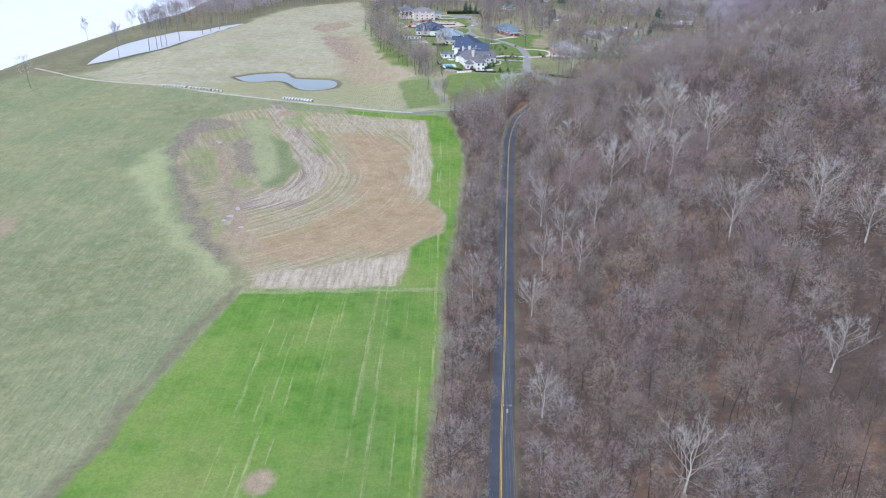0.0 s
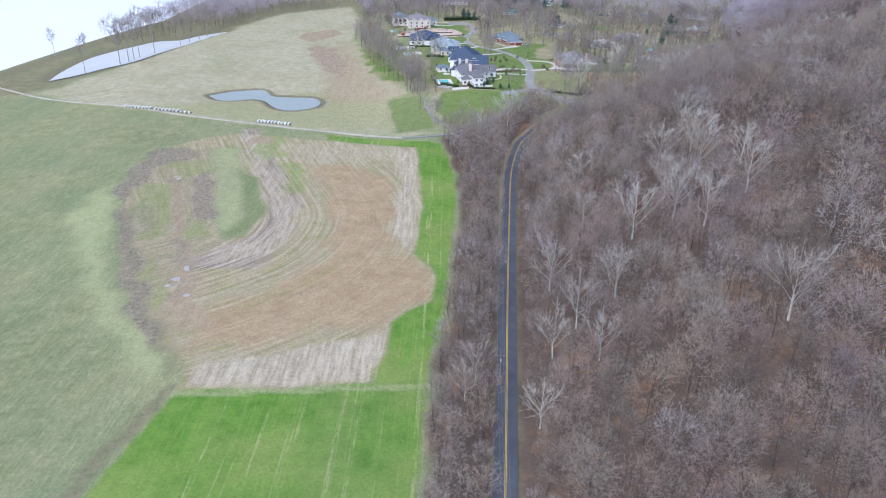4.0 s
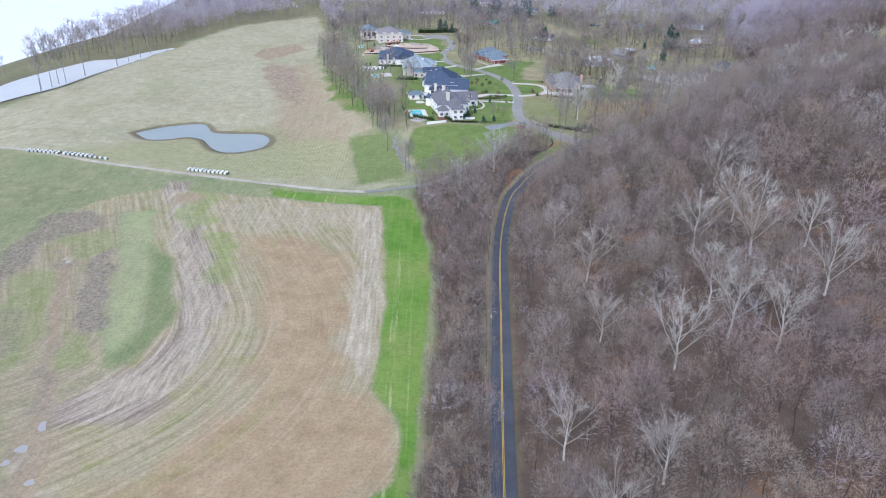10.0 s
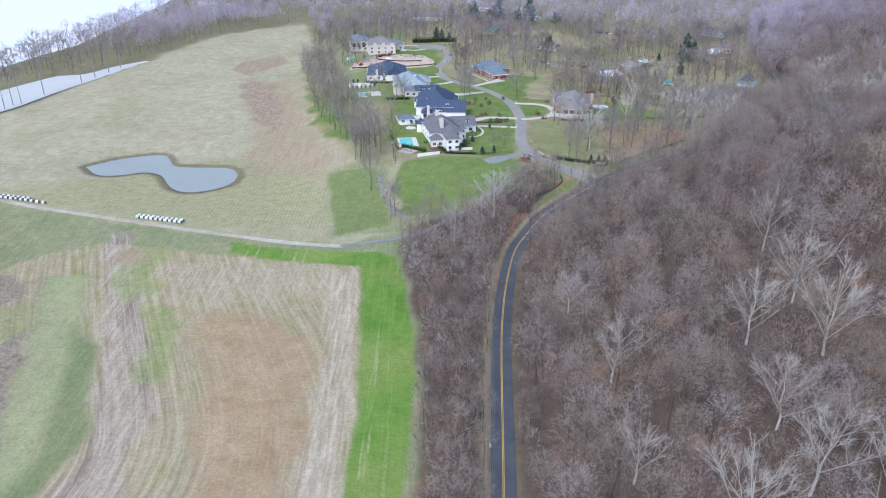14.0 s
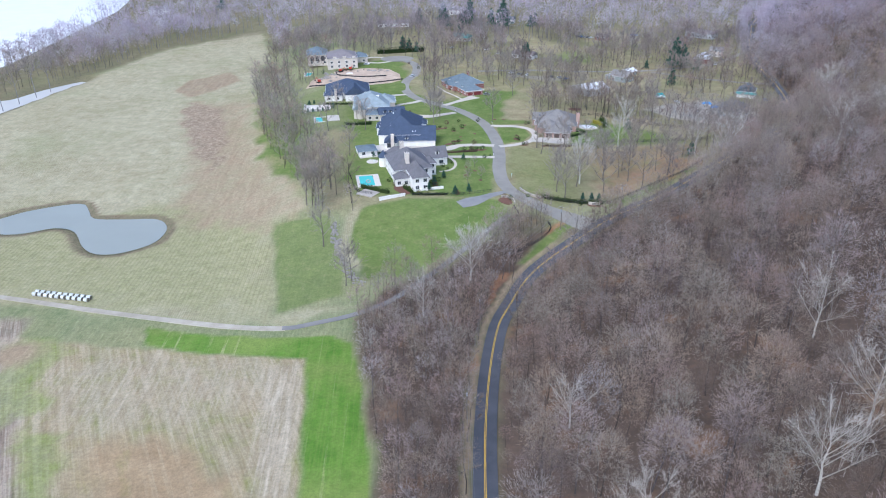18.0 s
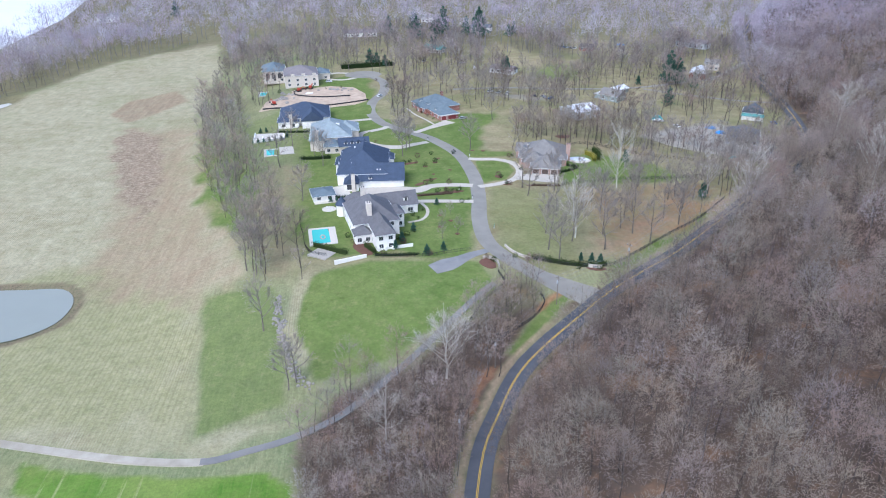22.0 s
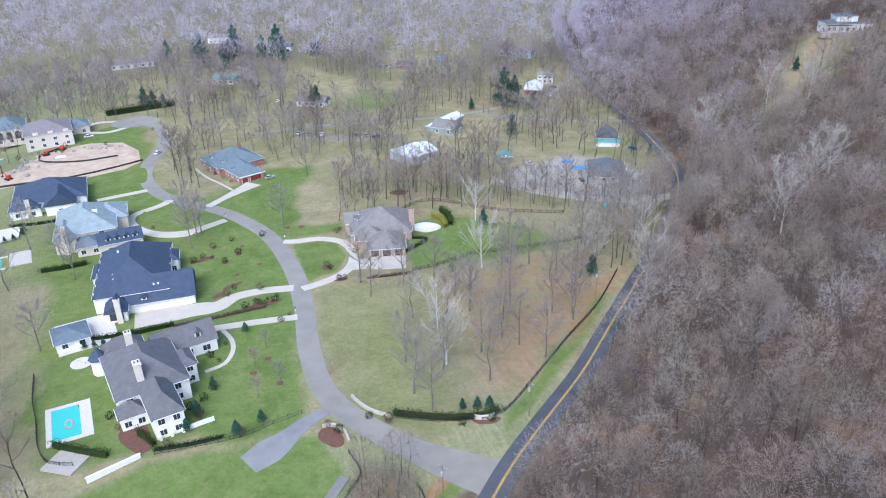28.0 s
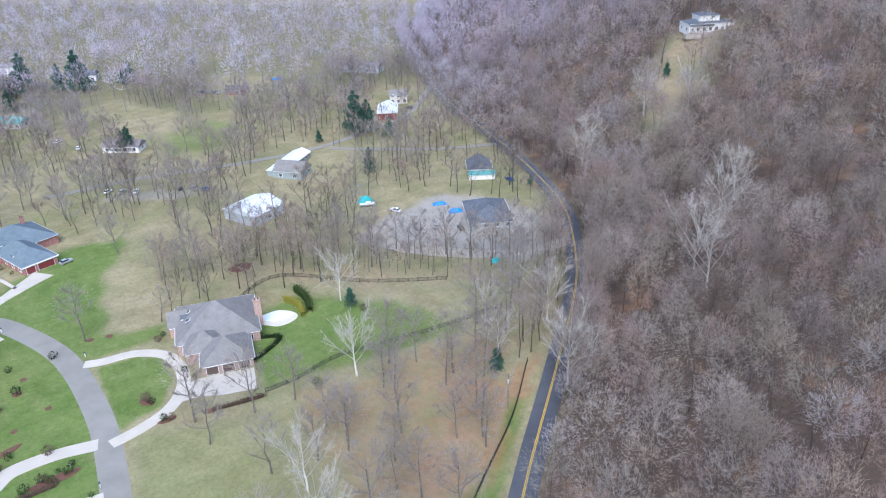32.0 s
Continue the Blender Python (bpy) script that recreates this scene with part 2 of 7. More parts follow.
def wobble(x, y, scale, seed=0.0):
    """Cheap smooth noise of about -1 to 1."""
    r = np.zeros_like(x)
    for k, (a, b, c) in enumerate(((1.0, 0.3, 0.0), (-0.5, 0.9, 1.7), (0.7, -1.1, 4.1), (1.7, 1.3, 2.2), (-2.1, 1.1, 0.6), (2.9, -2.3, 5.3))):
        r = r + np.sin((a * x + b * y) / scale + c + seed * (k + 1) * 1.3) / (1 + 0.35 * k)
    return r / 2.6


# ---- the ground, one sheet ----
def spaced(*runs):
    """Grid lines: runs of (from, to, step)."""
    out = []
    for a, b, s in runs:
        out += list(np.arange(a, b - 1e-6, s))
    return np.array(out + [runs[-1][1]])


GX = spaced((-4000, -700, 300), (-700, -400, 20), (-400, -190, 6), (-190, 112, 1.9), (112, 300, 3.8), (300, 700, 16), (700, 4000, 300))
GY = spaced((-1500, -100, 100), (-100, 100, 10), (100, 560, 2.0), (560, 860, 2.7), (860, 1100, 8), (1100, 1700, 25), (1700, 5000, 300))
gx, gy = np.meshgrid(GX, GY, indexing="ij")
gz = np.where((np.abs(gx) < 450) & (gy < 1300) & (gy > 60), lie(gx, gy), heights(np.clip(gx, -700, 1000), np.clip(gy, -200, 1700)))
core = (np.abs(gx) < 450) & (gy < 1000) & (gy > 90)
wx, wy = gx + 1.6 * wobble(gx, gy, 5.0), gy + 1.6 * wobble(gx, gy, 5.0, 2)
road_d = np.where(core, beside(ROAD, gx, gy), beside(ROAD_COARSE, gx, gy))
pond_in = polygon_depth(POND, gx, gy)
slough_in = polygon_depth(SLOUGH, gx, gy)
river_in = polygon_depth(RIVER_EDGE + [(-9000, 1700), (-9000, -200)], gx, gy)
POND_Z = -1.3
near_pond = ease(-16, -1, pond_in)
gz = gz * (1 - near_pond) + (POND_Z + 0.3) * near_pond
near_slough = ease(-9, 0, slough_in)
gz = gz * (1 - near_slough) - 5.0 * near_slough
gz = gz - 0.25 * ease(3.6, 2.6, np.abs(road_d))
gz = gz - 1.6 * ease(-2, 3, pond_in) - 3.5 * ease(-8, 25, river_in)
gz = gz + 0.12 * wobble(gx, gy, 9) * ease(6, 14, np.abs(road_d)) * ease(400, 200, np.abs(gx)) * (gx < 20)


def spot(x, y, r, soft=3.0):
    return ease(r + soft, r - soft, np.hypot(wx - x, wy - y))


def zone(points, soft=3.0, grow=0.0, rough=1.0):
    x, y = gx + rough * (wx - gx), gy + rough * (wy - gy)
    return ease(-soft, soft, polygon_depth(points, x, y) + grow)


WHEAT = [(-86, 60), (-86, 125), (-79.5, 163), (-69, 224), (-16, 229), (-13, 262), (-2, 276), (1, 292), (-1, 303), (-9, 313), (-6.5, 362), (-13.5, 448.5), (-43, 453), (-62, 459),
         (-66, 470), (-46, 464.5), (-27, 461), (-6, 461), (0.8, 456), (5.5, 430), (8, 400), (9, 380), (5, 284), (0.5, 233), (-1.4, 180), (-3.6, 128), (-5, 60)]
PLOUGH = [(-69, 223), (-15, 229), (-12, 263), (0, 278), (1, 295), (-7.5, 314), (-5.5, 362), (-12.6, 449), (-43, 453), (-61, 457), (-88, 462), (-115, 470), (-140, 452), (-152, 412), (-137, 354), (-112, 293), (-88, 251), (-70, 237)]
SOIL = [(-66, 415), (-43, 413), (-22, 401), (-19, 351), (-18, 314), (-8, 310), (0, 290), (-4, 272), (-13, 263), (-36, 256), (-55, 247), (-74, 246), (-72, 264), (-55, 284), (-43, 305), (-43, 336), (-51, 368), (-48, 384), (-62, 404)]
TONGUE = [(-124, 438), (-110, 442), (-99, 405), (-89, 372), (-82, 336), (-85, 327), (-95, 345), (-107, 392)]
WEEDS = [(-137, 349), (-131, 357), (-118, 320), (-101, 281), (-72, 243), (-69, 231), (-74, 229), (-90, 254), (-111, 293)]
PALE = [(-156, 343), (-155, 384), (-141, 354), (-123, 300), (-102, 265), (-79, 238), (-80, 230), (-105, 262), (-134, 305)]
LIME = [[(-142, 422), (-119, 420), (-111, 402), (-124, 395), (-139, 409)], [(-136, 380), (-127, 387), (-112, 345), (-112, 319), (-131, 352)], [(-106, 343), (-94, 339), (-87, 325), (-99, 320)], [(-108, 303), (-103, 301), (-89, 268), (-95, 271)],
        [(-104, 462), (-92, 466), (-82, 430), (-90, 418), (-100, 438)], [(-80, 420), (-72, 420), (-62, 375), (-68, 372)]]
ROUGH = [[(-151, 436), (-138, 443), (-124, 426), (-134, 417), (-140, 409), (-138, 384), (-140, 361), (-149, 371), (-152, 403)], [(-117, 403), (-111, 402), (-92, 342), (-100, 339), (-114, 376)], [(-138, 351), (-133, 355), (-116, 318), (-105, 293), (-93, 268), (-81, 247), (-88, 247), (-101, 270), (-113, 296), (-124, 320)]]
DUSKY = [[(-133, 357), (-121, 358), (-113, 331), (-118, 322)], [(-110, 333), (-99, 326), (-90, 307), (-100, 302)], [(-131, 396), (-121, 397), (-119, 385), (-130, 384)]]
FURROWED = [(-119, 478), (-100, 432), (-85, 391), (-74, 361), (-70, 342), (-75, 329), (-83, 314), (-92, 305), (-84, 294), (-68, 298), (-59, 316), (-58, 345), (-63, 372), (-77, 406), (-106, 478)]
DEEP = [[(-102, 410), (-88, 394), (-74, 354), (-76, 334), (-83, 320), (-86, 328), (-83, 345), (-93, 385)], [(-6, 60), (-8, 130), (-4, 225), (-30, 222), (-28, 140), (-40, 60)]]
FALLOW = [[(-91, 235), (-120, 262), (-168, 250), (-170, 180), (-110, 190)], [(-190, 470), (-160, 480), (-130, 440), (-158, 420)]]
CLODS = [(-124, 752), (-106, 752), (-86, 686), (-77, 622), (-94, 650), (-117, 714)]
ROWED = [(-190, 519), (-150, 548), (-84, 585), (-52, 552), (-37, 546), (-27, 474), (-73, 484), (-117, 495)]
GREEN_UNDER = [(-78, 742), (-55, 699), (-30, 642), (-12, 622), (-22, 596), (-38, 594), (-50, 617), (-64, 671)]
STRAW = [(-115, 470), (-88, 399), (-67, 351), (-66, 331), (-84, 318), (-77, 301), (-57, 318), (-63, 368), (-86, 414), (-98, 470)]
STUBBLE = [(-66, 225), (-17, 230), (-13, 256), (-40, 245), (-66, 236)]
STUBBLE_EAST = [(-9, 316), (-7, 362), (-13.5, 448), (-25, 446), (-18, 390), (-19, 330)]
STUBBLE_TOP = [(-13, 448), (-43, 453), (-90, 455), (-86, 425), (-55, 418), (-25, 425)]
NORTH = [(-205, 522), (-160, 506), (-117, 489.5), (-80, 480), (-45, 470), (-21, 467), (-8, 475), (6, 478), (-27, 476), (-37, 546), (-24, 556), (-59, 652), (-79, 743), (-92, 800),
         (-95, 900), (-125, 1050), (-193, 955), (-226, 836), (-251, 748), (-266, 667), (-276, 607), (-283, 568), (-250, 545)]
PATH = [(-1, 549), (-4.5, 540), (-6.3, 528), (-5.8, 519), (-3.6, 512), (-1, 505)]
BARE = [(-124, 757), (-106, 760), (-84, 758), (-73, 709), (-54, 640), (-27, 566), (-26, 550), (-37, 546), (-52, 545), (-74, 552), (-91, 579), (-92, 617), (-96, 655), (-117, 714)]
CUT = [(-144, 793), (-142, 824), (-116, 853), (-102, 821), (-114, 794), (-128, 771)]
SIDE_LAWN = [(-37, 546), (-14, 546), (-8, 524), (-5, 495), (-3, 486), (-26, 476)]
BIG_LAWN = [(-1, 546), (18, 555), (37, 553), (57, 550), (61, 532), (50, 521), (35, 513), (18, 497), (4, 497.5), (-2, 507), (-5, 518), (-4.5, 530)]
GARDENS = [(-66, 690), (-50, 748), (-37, 759), (-28, 838), (14, 853), (24, 792), (20, 740), (45, 712), (66, 740), (90, 740), (80, 700), (68, 660), (62, 602), (57, 556), (38, 556), (2, 560), (-20, 580), (-40, 620)]
EAST_LOT = [(66, 556), (79, 538), (100, 545), (126, 560), (162, 600), (160, 612), (101, 616), (70, 622), (64, 590)]
EAST_YARD = [(104, 622), (160, 612), (150, 640), (128, 660), (108, 658)]
MIDLOTS = [(60, 690), (70, 660), (110, 662), (150, 645), (200, 700), (260, 760), (290, 840), (330, 960), (60, 960), (30, 860), (40, 760), (70, 745)]
GRAVEL = [(160, 690), (205, 705), (222, 690), (228, 665), (214, 640), (196, 634), (190, 652), (168, 672)]

wheat = zone(WHEAT, 1.2, 0, 0.35)
plough = zone(PLOUGH, 2.0, 0, 0.7)
soil = zone(SOIL, 9, 0, 3.0)
stubble = np.maximum.reduce([zone(STUBBLE, 3), 0.75 * zone(STUBBLE_EAST, 3.5), 0.45 * zone(STUBBLE_TOP, 9, 0, 3), 0.7 * zone(STRAW, 6, 0, 2), spot(-127, 394, 2.5, 1.5), 0.9 * spot(-89, 284, 4, 3), 0.8 * spot(-80, 272, 3, 2)])
OPEN = [(103, 800), (138, 823), (168, 822), (166, 808), (129, 793), (103, 784)]
OPEN_FAR = [(174, 920), (203, 980), (237, 952), (226, 903), (187, 885)]
OPEN_LEFT = [(101, 939), (129, 956), (155, 888), (144, 858), (113, 870)]
GREEN_FIELD = [(125, 820), (144, 868), (174, 872), (168, 826)]
north = np.maximum.reduce([zone(NORTH, 3, 0, 1.5), zone(OPEN, 4, 0, 2), 0.8 * zone(OPEN_FAR, 8, 0, 3), 0.9 * zone(OPEN_LEFT, 6, 0, 3), 0.5 * zone([(60, 690), (95, 668), (112, 690), (100, 740), (80, 735)], 8, 0, 3)])
bare = np.maximum.reduce([0.62 * zone(BARE, 13, 0, 5), 0.75 * zone(CUT, 3, 0, 0.8), 0.9 * spot(-100, 456, 7, 5), 0.9 * spot(-42, 132, 4, 2.5), 0.6 * spot(-185, 268, 14, 6)])
lawn = np.maximum.reduce([0.6 * zone(GREEN_FIELD, 6, 0, 3), 0.62 * zone(SIDE_LAWN, 1.5, 0, 0.8), zone(BIG_LAWN, 2.5), zone(GARDENS, 5, 0, 2.5), 0.95 * zone(EAST_YARD, 3), zone([(69, 626), (80, 630), (85.5, 641), (84, 652), (78, 656), (69, 657)], 1.2, 0, 0.3), 0.9 * zone([(67, 662), (88, 661), (91, 667), (70, 675)], 2, 0, 1), 0.45 * zone(EAST_LOT, 5) * ease(125, 80, gx), 0.2 * zone(MIDLOTS, 12) * ease(-0.2, 0.6, wobble(gx, gy, 22))])
LEAFY = [(-5, 548), (-4, 575), (-8, 600), (-11, 640), (-9, 662), (-26, 668), (-34, 640), (-30, 600), (-24, 560)]
dryish = np.maximum.reduce([0.8 * zone(EAST_LOT, 5), 0.8 * zone(MIDLOTS, 10, 0, 3), 0.75 * ease(535, 560, gy) * ease(-30, 0, gx)])
litter = np.maximum(zone([(97, 547), (108, 553), (124, 562), (160, 598), (150, 606), (128, 585), (112, 572), (98, 562)], 6, 0, 3), 0.7 * zone([(100, 668), (128, 692), (150, 670), (172, 654), (200, 624), (186, 616), (160, 640), (140, 658), (126, 674)], 6, 0, 3))
litter = np.maximum(litter, 0.6 * zone(LEAFY, 6, 0, 4))
gold = np.maximum.reduce([zone(p, 4, 0, 2.5) for p in LIME])
balk = ease(2.2, 0.8, np.abs(beside([(-70, 221.5), (-16, 226.5), (2, 228)], gx, gy)))
pale = np.maximum.reduce([0.85 * zone(PALE, 5, 0, 2), 0.65 * zone(TONGUE, 2.5), 0.7 * balk])
def along(line, x, y):
    """How far along a line the nearest point lies."""
    best, run, out = np.full(x.shape, 1e9), 0.0, np.zeros(x.shape)
    for (ax, ay), (bx, by) in zip(line[:-1], line[1:]):
        dx, dy = bx - ax, by - ay
        ln = math.hypot(dx, dy)
        u = np.clip(((x - ax) * dx + (y - ay) * dy) / (ln * ln), 0, 1)
        d = np.hypot(x - ax - u * dx, y - ay - u * dy)
        out = np.where(d < best, run + u * ln, out)
        best = np.minimum(d, best)
        run += ln
    return out


# the plough turned along this line, round the grass tongue
TURN = curved([(-150, 560), (-122, 490), (-104, 445), (-88, 408), (-72, 372), (-63, 345), (-66, 318), (-80, 298), (-104, 280), (-150, 262), (-220, 250)], 8)
turn_d, turn_s = beside(TURN, gx, gy), along(TURN, gx, gy)
wheel = beside(curved([(-126, 392), (-114, 356), (-104, 331), (-92, 301), (-81, 273), (-70, 257)], 4), wx, wy)
bare = np.maximum.reduce([bare, 0.75 * ease(3.6, 1.2, np.abs(wheel)), 0.6 * zone([(-96, 300), (-86, 302), (-76, 268), (-70, 255), (-84, 258), (-94, 276)], 5, 0, 2.5)])
weeds = np.maximum(0.45 * zone(WEEDS, 3.5, 0, 2), 0.7 * ease(4.2, 0.5, np.abs(beside([(-88, 100), (-81.5, 163), (-71, 224)], wx, wy) + 1.2)))
rough_ground = np.maximum.reduce([zone(p, 2.5, 0, 2) for p in ROUGH] + [0.6 * zone(p, 4, 0, 2) for p in DUSKY] + [0.25 * zone(CUT, 3, -2), 0.35 * zone([(-152, 430), (-118, 440), (-96, 400), (-84, 320), (-84, 262), (-112, 290), (-140, 350)], 6, 0, 3)])
furrowed = zone(FURROWED, 4, 0, 2)
deep = np.maximum(zone(DEEP[0], 2.5), 0.55 * zone(DEEP[1], 12, 0, 4))
fallow = np.maximum.reduce([zone(p, 14, 0, 5) for p in FALLOW])
rim = ease(3.2, 1.2, np.abs(pond_in + 1.3 + 0.6 * wobble(gx, gy, 3.0)))
clods = zone(CLODS, 5, 0, 3)
rowed = zone(ROWED, 10, 0, 5)
gravel = np.maximum(0.9 * zone(GRAVEL, 4, 0, 2), 0.6 * zone([(96, 790), (132, 770), (128, 762), (94, 778)], 3, 0, 2))
leaves = np.maximum.reduce([0.6 * zone([(146, 592), (154, 587), (171, 600), (152, 578), (134, 566), (126, 562), (134, 575)], 3, 0, 2), 0.7 * ease(2.2, 0.6, np.abs(beside([(36.5, 440), (40, 452), (42.5, 468), (47, 484), (53, 495)], wx, wy))) * ease(-0.3, 0.5, wobble(gx, gy, 6)), zone([(71, 518.5), (79, 528), (82, 529), (74, 520)], 1.0, 0.4, 0.5), 0.2 * litter, 0.4 * zone(EAST_LOT, 4, 0, 3) * ease(94, 114, gx)])
# banks of bare earth round the pond and along the water
shore = np.maximum.reduce([ease(3.2, 0.4, np.abs(pond_in + 0.8)), ease(14, 2, np.abs(slough_in + 3)), ease(20, 4, np.abs(river_in + 8))])
STRIP_EDGE = [(-5, 60), (-3, 128), (-0.5, 180), (1.5, 233), (6, 284), (9.5, 340), (9.5, 400), (6, 430), (2, 456), (0, 470), (8, 488), (30, 500), (50, 518), (62, 520)]
strip = ease(-1.5, 2.5, beside(STRIP_EDGE, wx, wy)) * (road_d < 0) * (gy < 532) * ease(540, 500, gy - 0.2 * gx)
woods = np.maximum(ease(2.6, 4.5, road_d), strip * ease(-2.6, -3.6, road_d))
BACKWOODS = [(-345, 560), (-292, 566), (-268, 667), (-253, 748), (-228, 836), (-195, 955), (-120, 1034), (-96, 920), (-60, 1000), (-80, 1140), (-330, 1150)]
far_woods = np.maximum(0.9 * zone(BACKWOODS, 5, 0, 3) * (1 - shore), ease(930, 1010, gy + 0.35 * gx + 25 * wobble(gx, gy, 60)) * (1 - north), ease(-268, -285, gx + 0.02 * gy) * (1 - shore))
woods = np.maximum(woods, 0.35 * far_woods)
shoulder = ease(5.6, 4.2, np.abs(road_d)) * np.where(road_d > 0, 1.0, 1 - ease(495, 510, gy) * ease(605, 590, gy))
woods = np.maximum(woods, 0.75 * shoulder)
HOLLOW = [(47, 505), (51, 518), (59, 530), (63, 536.5), (72, 535), (75, 529), (74, 523.5), (69, 516.5), (61, 510), (54, 503)]
woods = np.maximum(woods, 0.7 * zone(HOLLOW, 1.8, 0, 0.8))
green_verge = np.maximum(zone([(66, 512), (75, 522), (84, 530), (83, 524), (77, 516), (66, 505), (60, 499), (58, 502)], 1.2, 0, 0.4), zone([(151, 582), (154, 579.5), (134, 562), (120, 551), (106, 540), (99, 536), (101, 541), (122, 559), (134, 569)], 1.2, 0, 0.4))
woods *= 1 - 0.95 * green_verge
dryish = np.maximum(dryish, 0.8 * far_woods)
far_field = ease(1600, 1640, gx + gy) * ease(-10, -20, road_d) * (gx > -300)
slope = zone([(300, 680), (340, 690), (388, 722), (412, 724), (408, 742), (372, 744), (330, 716)], 6, 0, 2)
north = np.maximum(north, 0.9 * far_field)
bare = np.maximum.reduce([bare, 0.7 * litter, 0.6 * slope])
path = ease(3.4, 1.2, np.abs(beside(PATH, wx, wy)))
north = np.maximum(north, 0.9 * path)
lawn *= 1 - 0.9 * path
lawn *= 1 - 0.55 * ease(-4, -22, gx) * (gy > 550)
lawn = np.maximum.reduce([lawn, 0.85 * zone(GREEN_UNDER, 4, 0, 3), 0.95 * green_verge])
woods *= 1 - np.maximum(far_field, 0.9 * slope)
for w in (lawn, dryish):
    w *= 1 - 0.8 * litter
keep = 1 - woods
for w in (wheat, plough, soil, stubble, north, bare, lawn, dryish, gold, pale, weeds, gravel, rough_ground, furrowed, deep):
    w *= keep
verge = ease(1.8, 0.6, np.abs(road_d + 4.4)) * ease(300, 340, gy) * ease(525, 505, gy)
woods *= 1 - 0.85 * verge
bare = np.maximum(bare, 0.85 * verge)
# wheel tracks cross the brown field, so the soil keeps inside it
tongue = zone(TONGUE, 2.5)
plough *= 1 - 0.92 * np.maximum(tongue, deep * (gy > 300))
soil *= plough
stubble *= plough
wheat *= 1 - np.maximum(0.9 * plough, 0.6 * balk)


def ground_material():
    n = Nodes("ground_cover", 1.0, 0.02)
    a = n.tree.nodes.new("ShaderNodeAttribute")
    a.attribute_name = "cover_a"
    b = n.tree.nodes.new("ShaderNodeAttribute")
    b.attribute_name = "cover_b"
    c = n.tree.nodes.new("ShaderNodeAttribute")
    c.attribute_name = "cover_c"
    d = n.tree.nodes.new("ShaderNodeAttribute")
    d.attribute_name = "cover_d"
    e = n.tree.nodes.new("ShaderNodeAttribute")
    e.attribute_name = "cover_e"
    split = []
    g = n.tree.nodes.new("ShaderNodeAttribute")
    g.attribute_name = "cover_f"
    for at in (a, b, c, d, e, g):
        s = n.tree.nodes.new("ShaderNodeSeparateColor")
        n.link(at.outputs["Color"], s.inputs["Color"])
        split += [s.outputs[0], s.outputs[1], s.outputs[2], at.outputs["Alpha"]]
    f_wheat, f_plough, f_soil, f_stubble, f_north, f_bare, f_lawn, f_woods, f_gold, f_pale, f_weeds, f_dry, f_rough, f_furrow, f_deep, f_fallow, f_rim, f_clods, f_rowed, f_gravel, f_leaves, *_ = split
    big, mid, fine = n.noise(0.02, 5), n.noise(0.13, 5), n.noise(1.1, 6, 0.7)
    streaks = n.noise(1.0, 5, 0.65, n.stretched(0.9, 0.07, 0.3, 5))
    turned = n.tree.nodes.new("ShaderNodeAttribute")
    turned.attribute_name = "furrow_place"
    long_way = n.node("ShaderNodeMapping")
    long_way.inputs["Scale"].default_value = (0.62, 0.028, 1)
    n.link(turned.outputs["Vector"], long_way.inputs["Vector"])
    curvy = n.noise(1.0, 6, 0.7, long_way.outputs["Vector"])
    wide = n.node("ShaderNodeMapping")
    wide.inputs["Scale"].default_value = (0.13, 0.012, 1)
    n.link(turned.outputs["Vector"], wide.inputs["Vector"])
    bands = n.noise(1.0, 4, 0.6, wide.outputs["Vector"])

    def broken(f, by, amount=0.35):
        return n.grey(n.math("ADD", f, n.math("MULTIPLY", n.math("SUBTRACT", by, 0.5), amount)), 0.18, 0.82)

    # meadow: mottled grey-green, drilled up and down the field
    grain = n.noise(1.0, 6, 0.75, n.stretched(1.5, 0.16, 0.5, 3))
    swath = n.noise(1.0, 4, 0.6, n.stretched(0.10, 0.006, 0.05, 3))
    clump = n.noise(0.22, 6, 0.72)
    col = n.mix(n.grey(mid, 0.3, 0.7), (0.194, 0.202, 0.098), (0.280, 0.272, 0.141))
    col = n.mix(n.grey(big, 0.42, 0.62), col, (0.183, 0.212, 0.103))
    col = n.mix(n.math("MULTIPLY", n.grey(swath, 0.45, 0.65), 0.45), col, (0.270, 0.262, 0.146))
    col = n.mix(n.math("MULTIPLY", n.grey(grain, 0.45, 0.72), 0.5), col, (0.137, 0.150, 0.075))
    col = n.mix(n.math("MULTIPLY", n.grey(grain, 0.5, 0.3), 0.45), col, (0.336, 0.325, 0.196))
    col = n.mix(n.math("MULTIPLY", f_fallow, n.math("MULTIPLY", n.grey(clump, 0.4, 0.62), 0.5)), col, (0.127, 0.150, 0.068))
    col = n.mix(n.math("MULTIPLY", f_pale, 0.85), col, n.mix(clump, (0.275, 0.300, 0.137), (0.392, 0.395, 0.205)))
    # straw field, brightened and blued to hold far haze in its colour
    north_c = n.mix(n.grey(mid, 0.3, 0.7), (0.325, 0.298, 0.185), (0.44, 0.402, 0.272))
    north_c = n.mix(n.math("MULTIPLY", n.grey(streaks, 0.35, 0.7), 0.35), north_c, (0.23, 0.21, 0.115))
    north_c = n.mix(n.math("MULTIPLY", n.grey(big, 0.5, 0.68), 0.5), north_c, (0.235, 0.245, 0.125))
    drill = n.wave(1.0, 1.6, n.stretched(0.42, 0.02, 0.1, -9))
    north_c = n.mix(n.math("MULTIPLY", n.math("MULTIPLY", n.grey(drill, 0.55, 0.95), n.grey(n.noise(0.018, 4), 0.44, 0.6)), 0.5), north_c, (0.215, 0.175, 0.095))
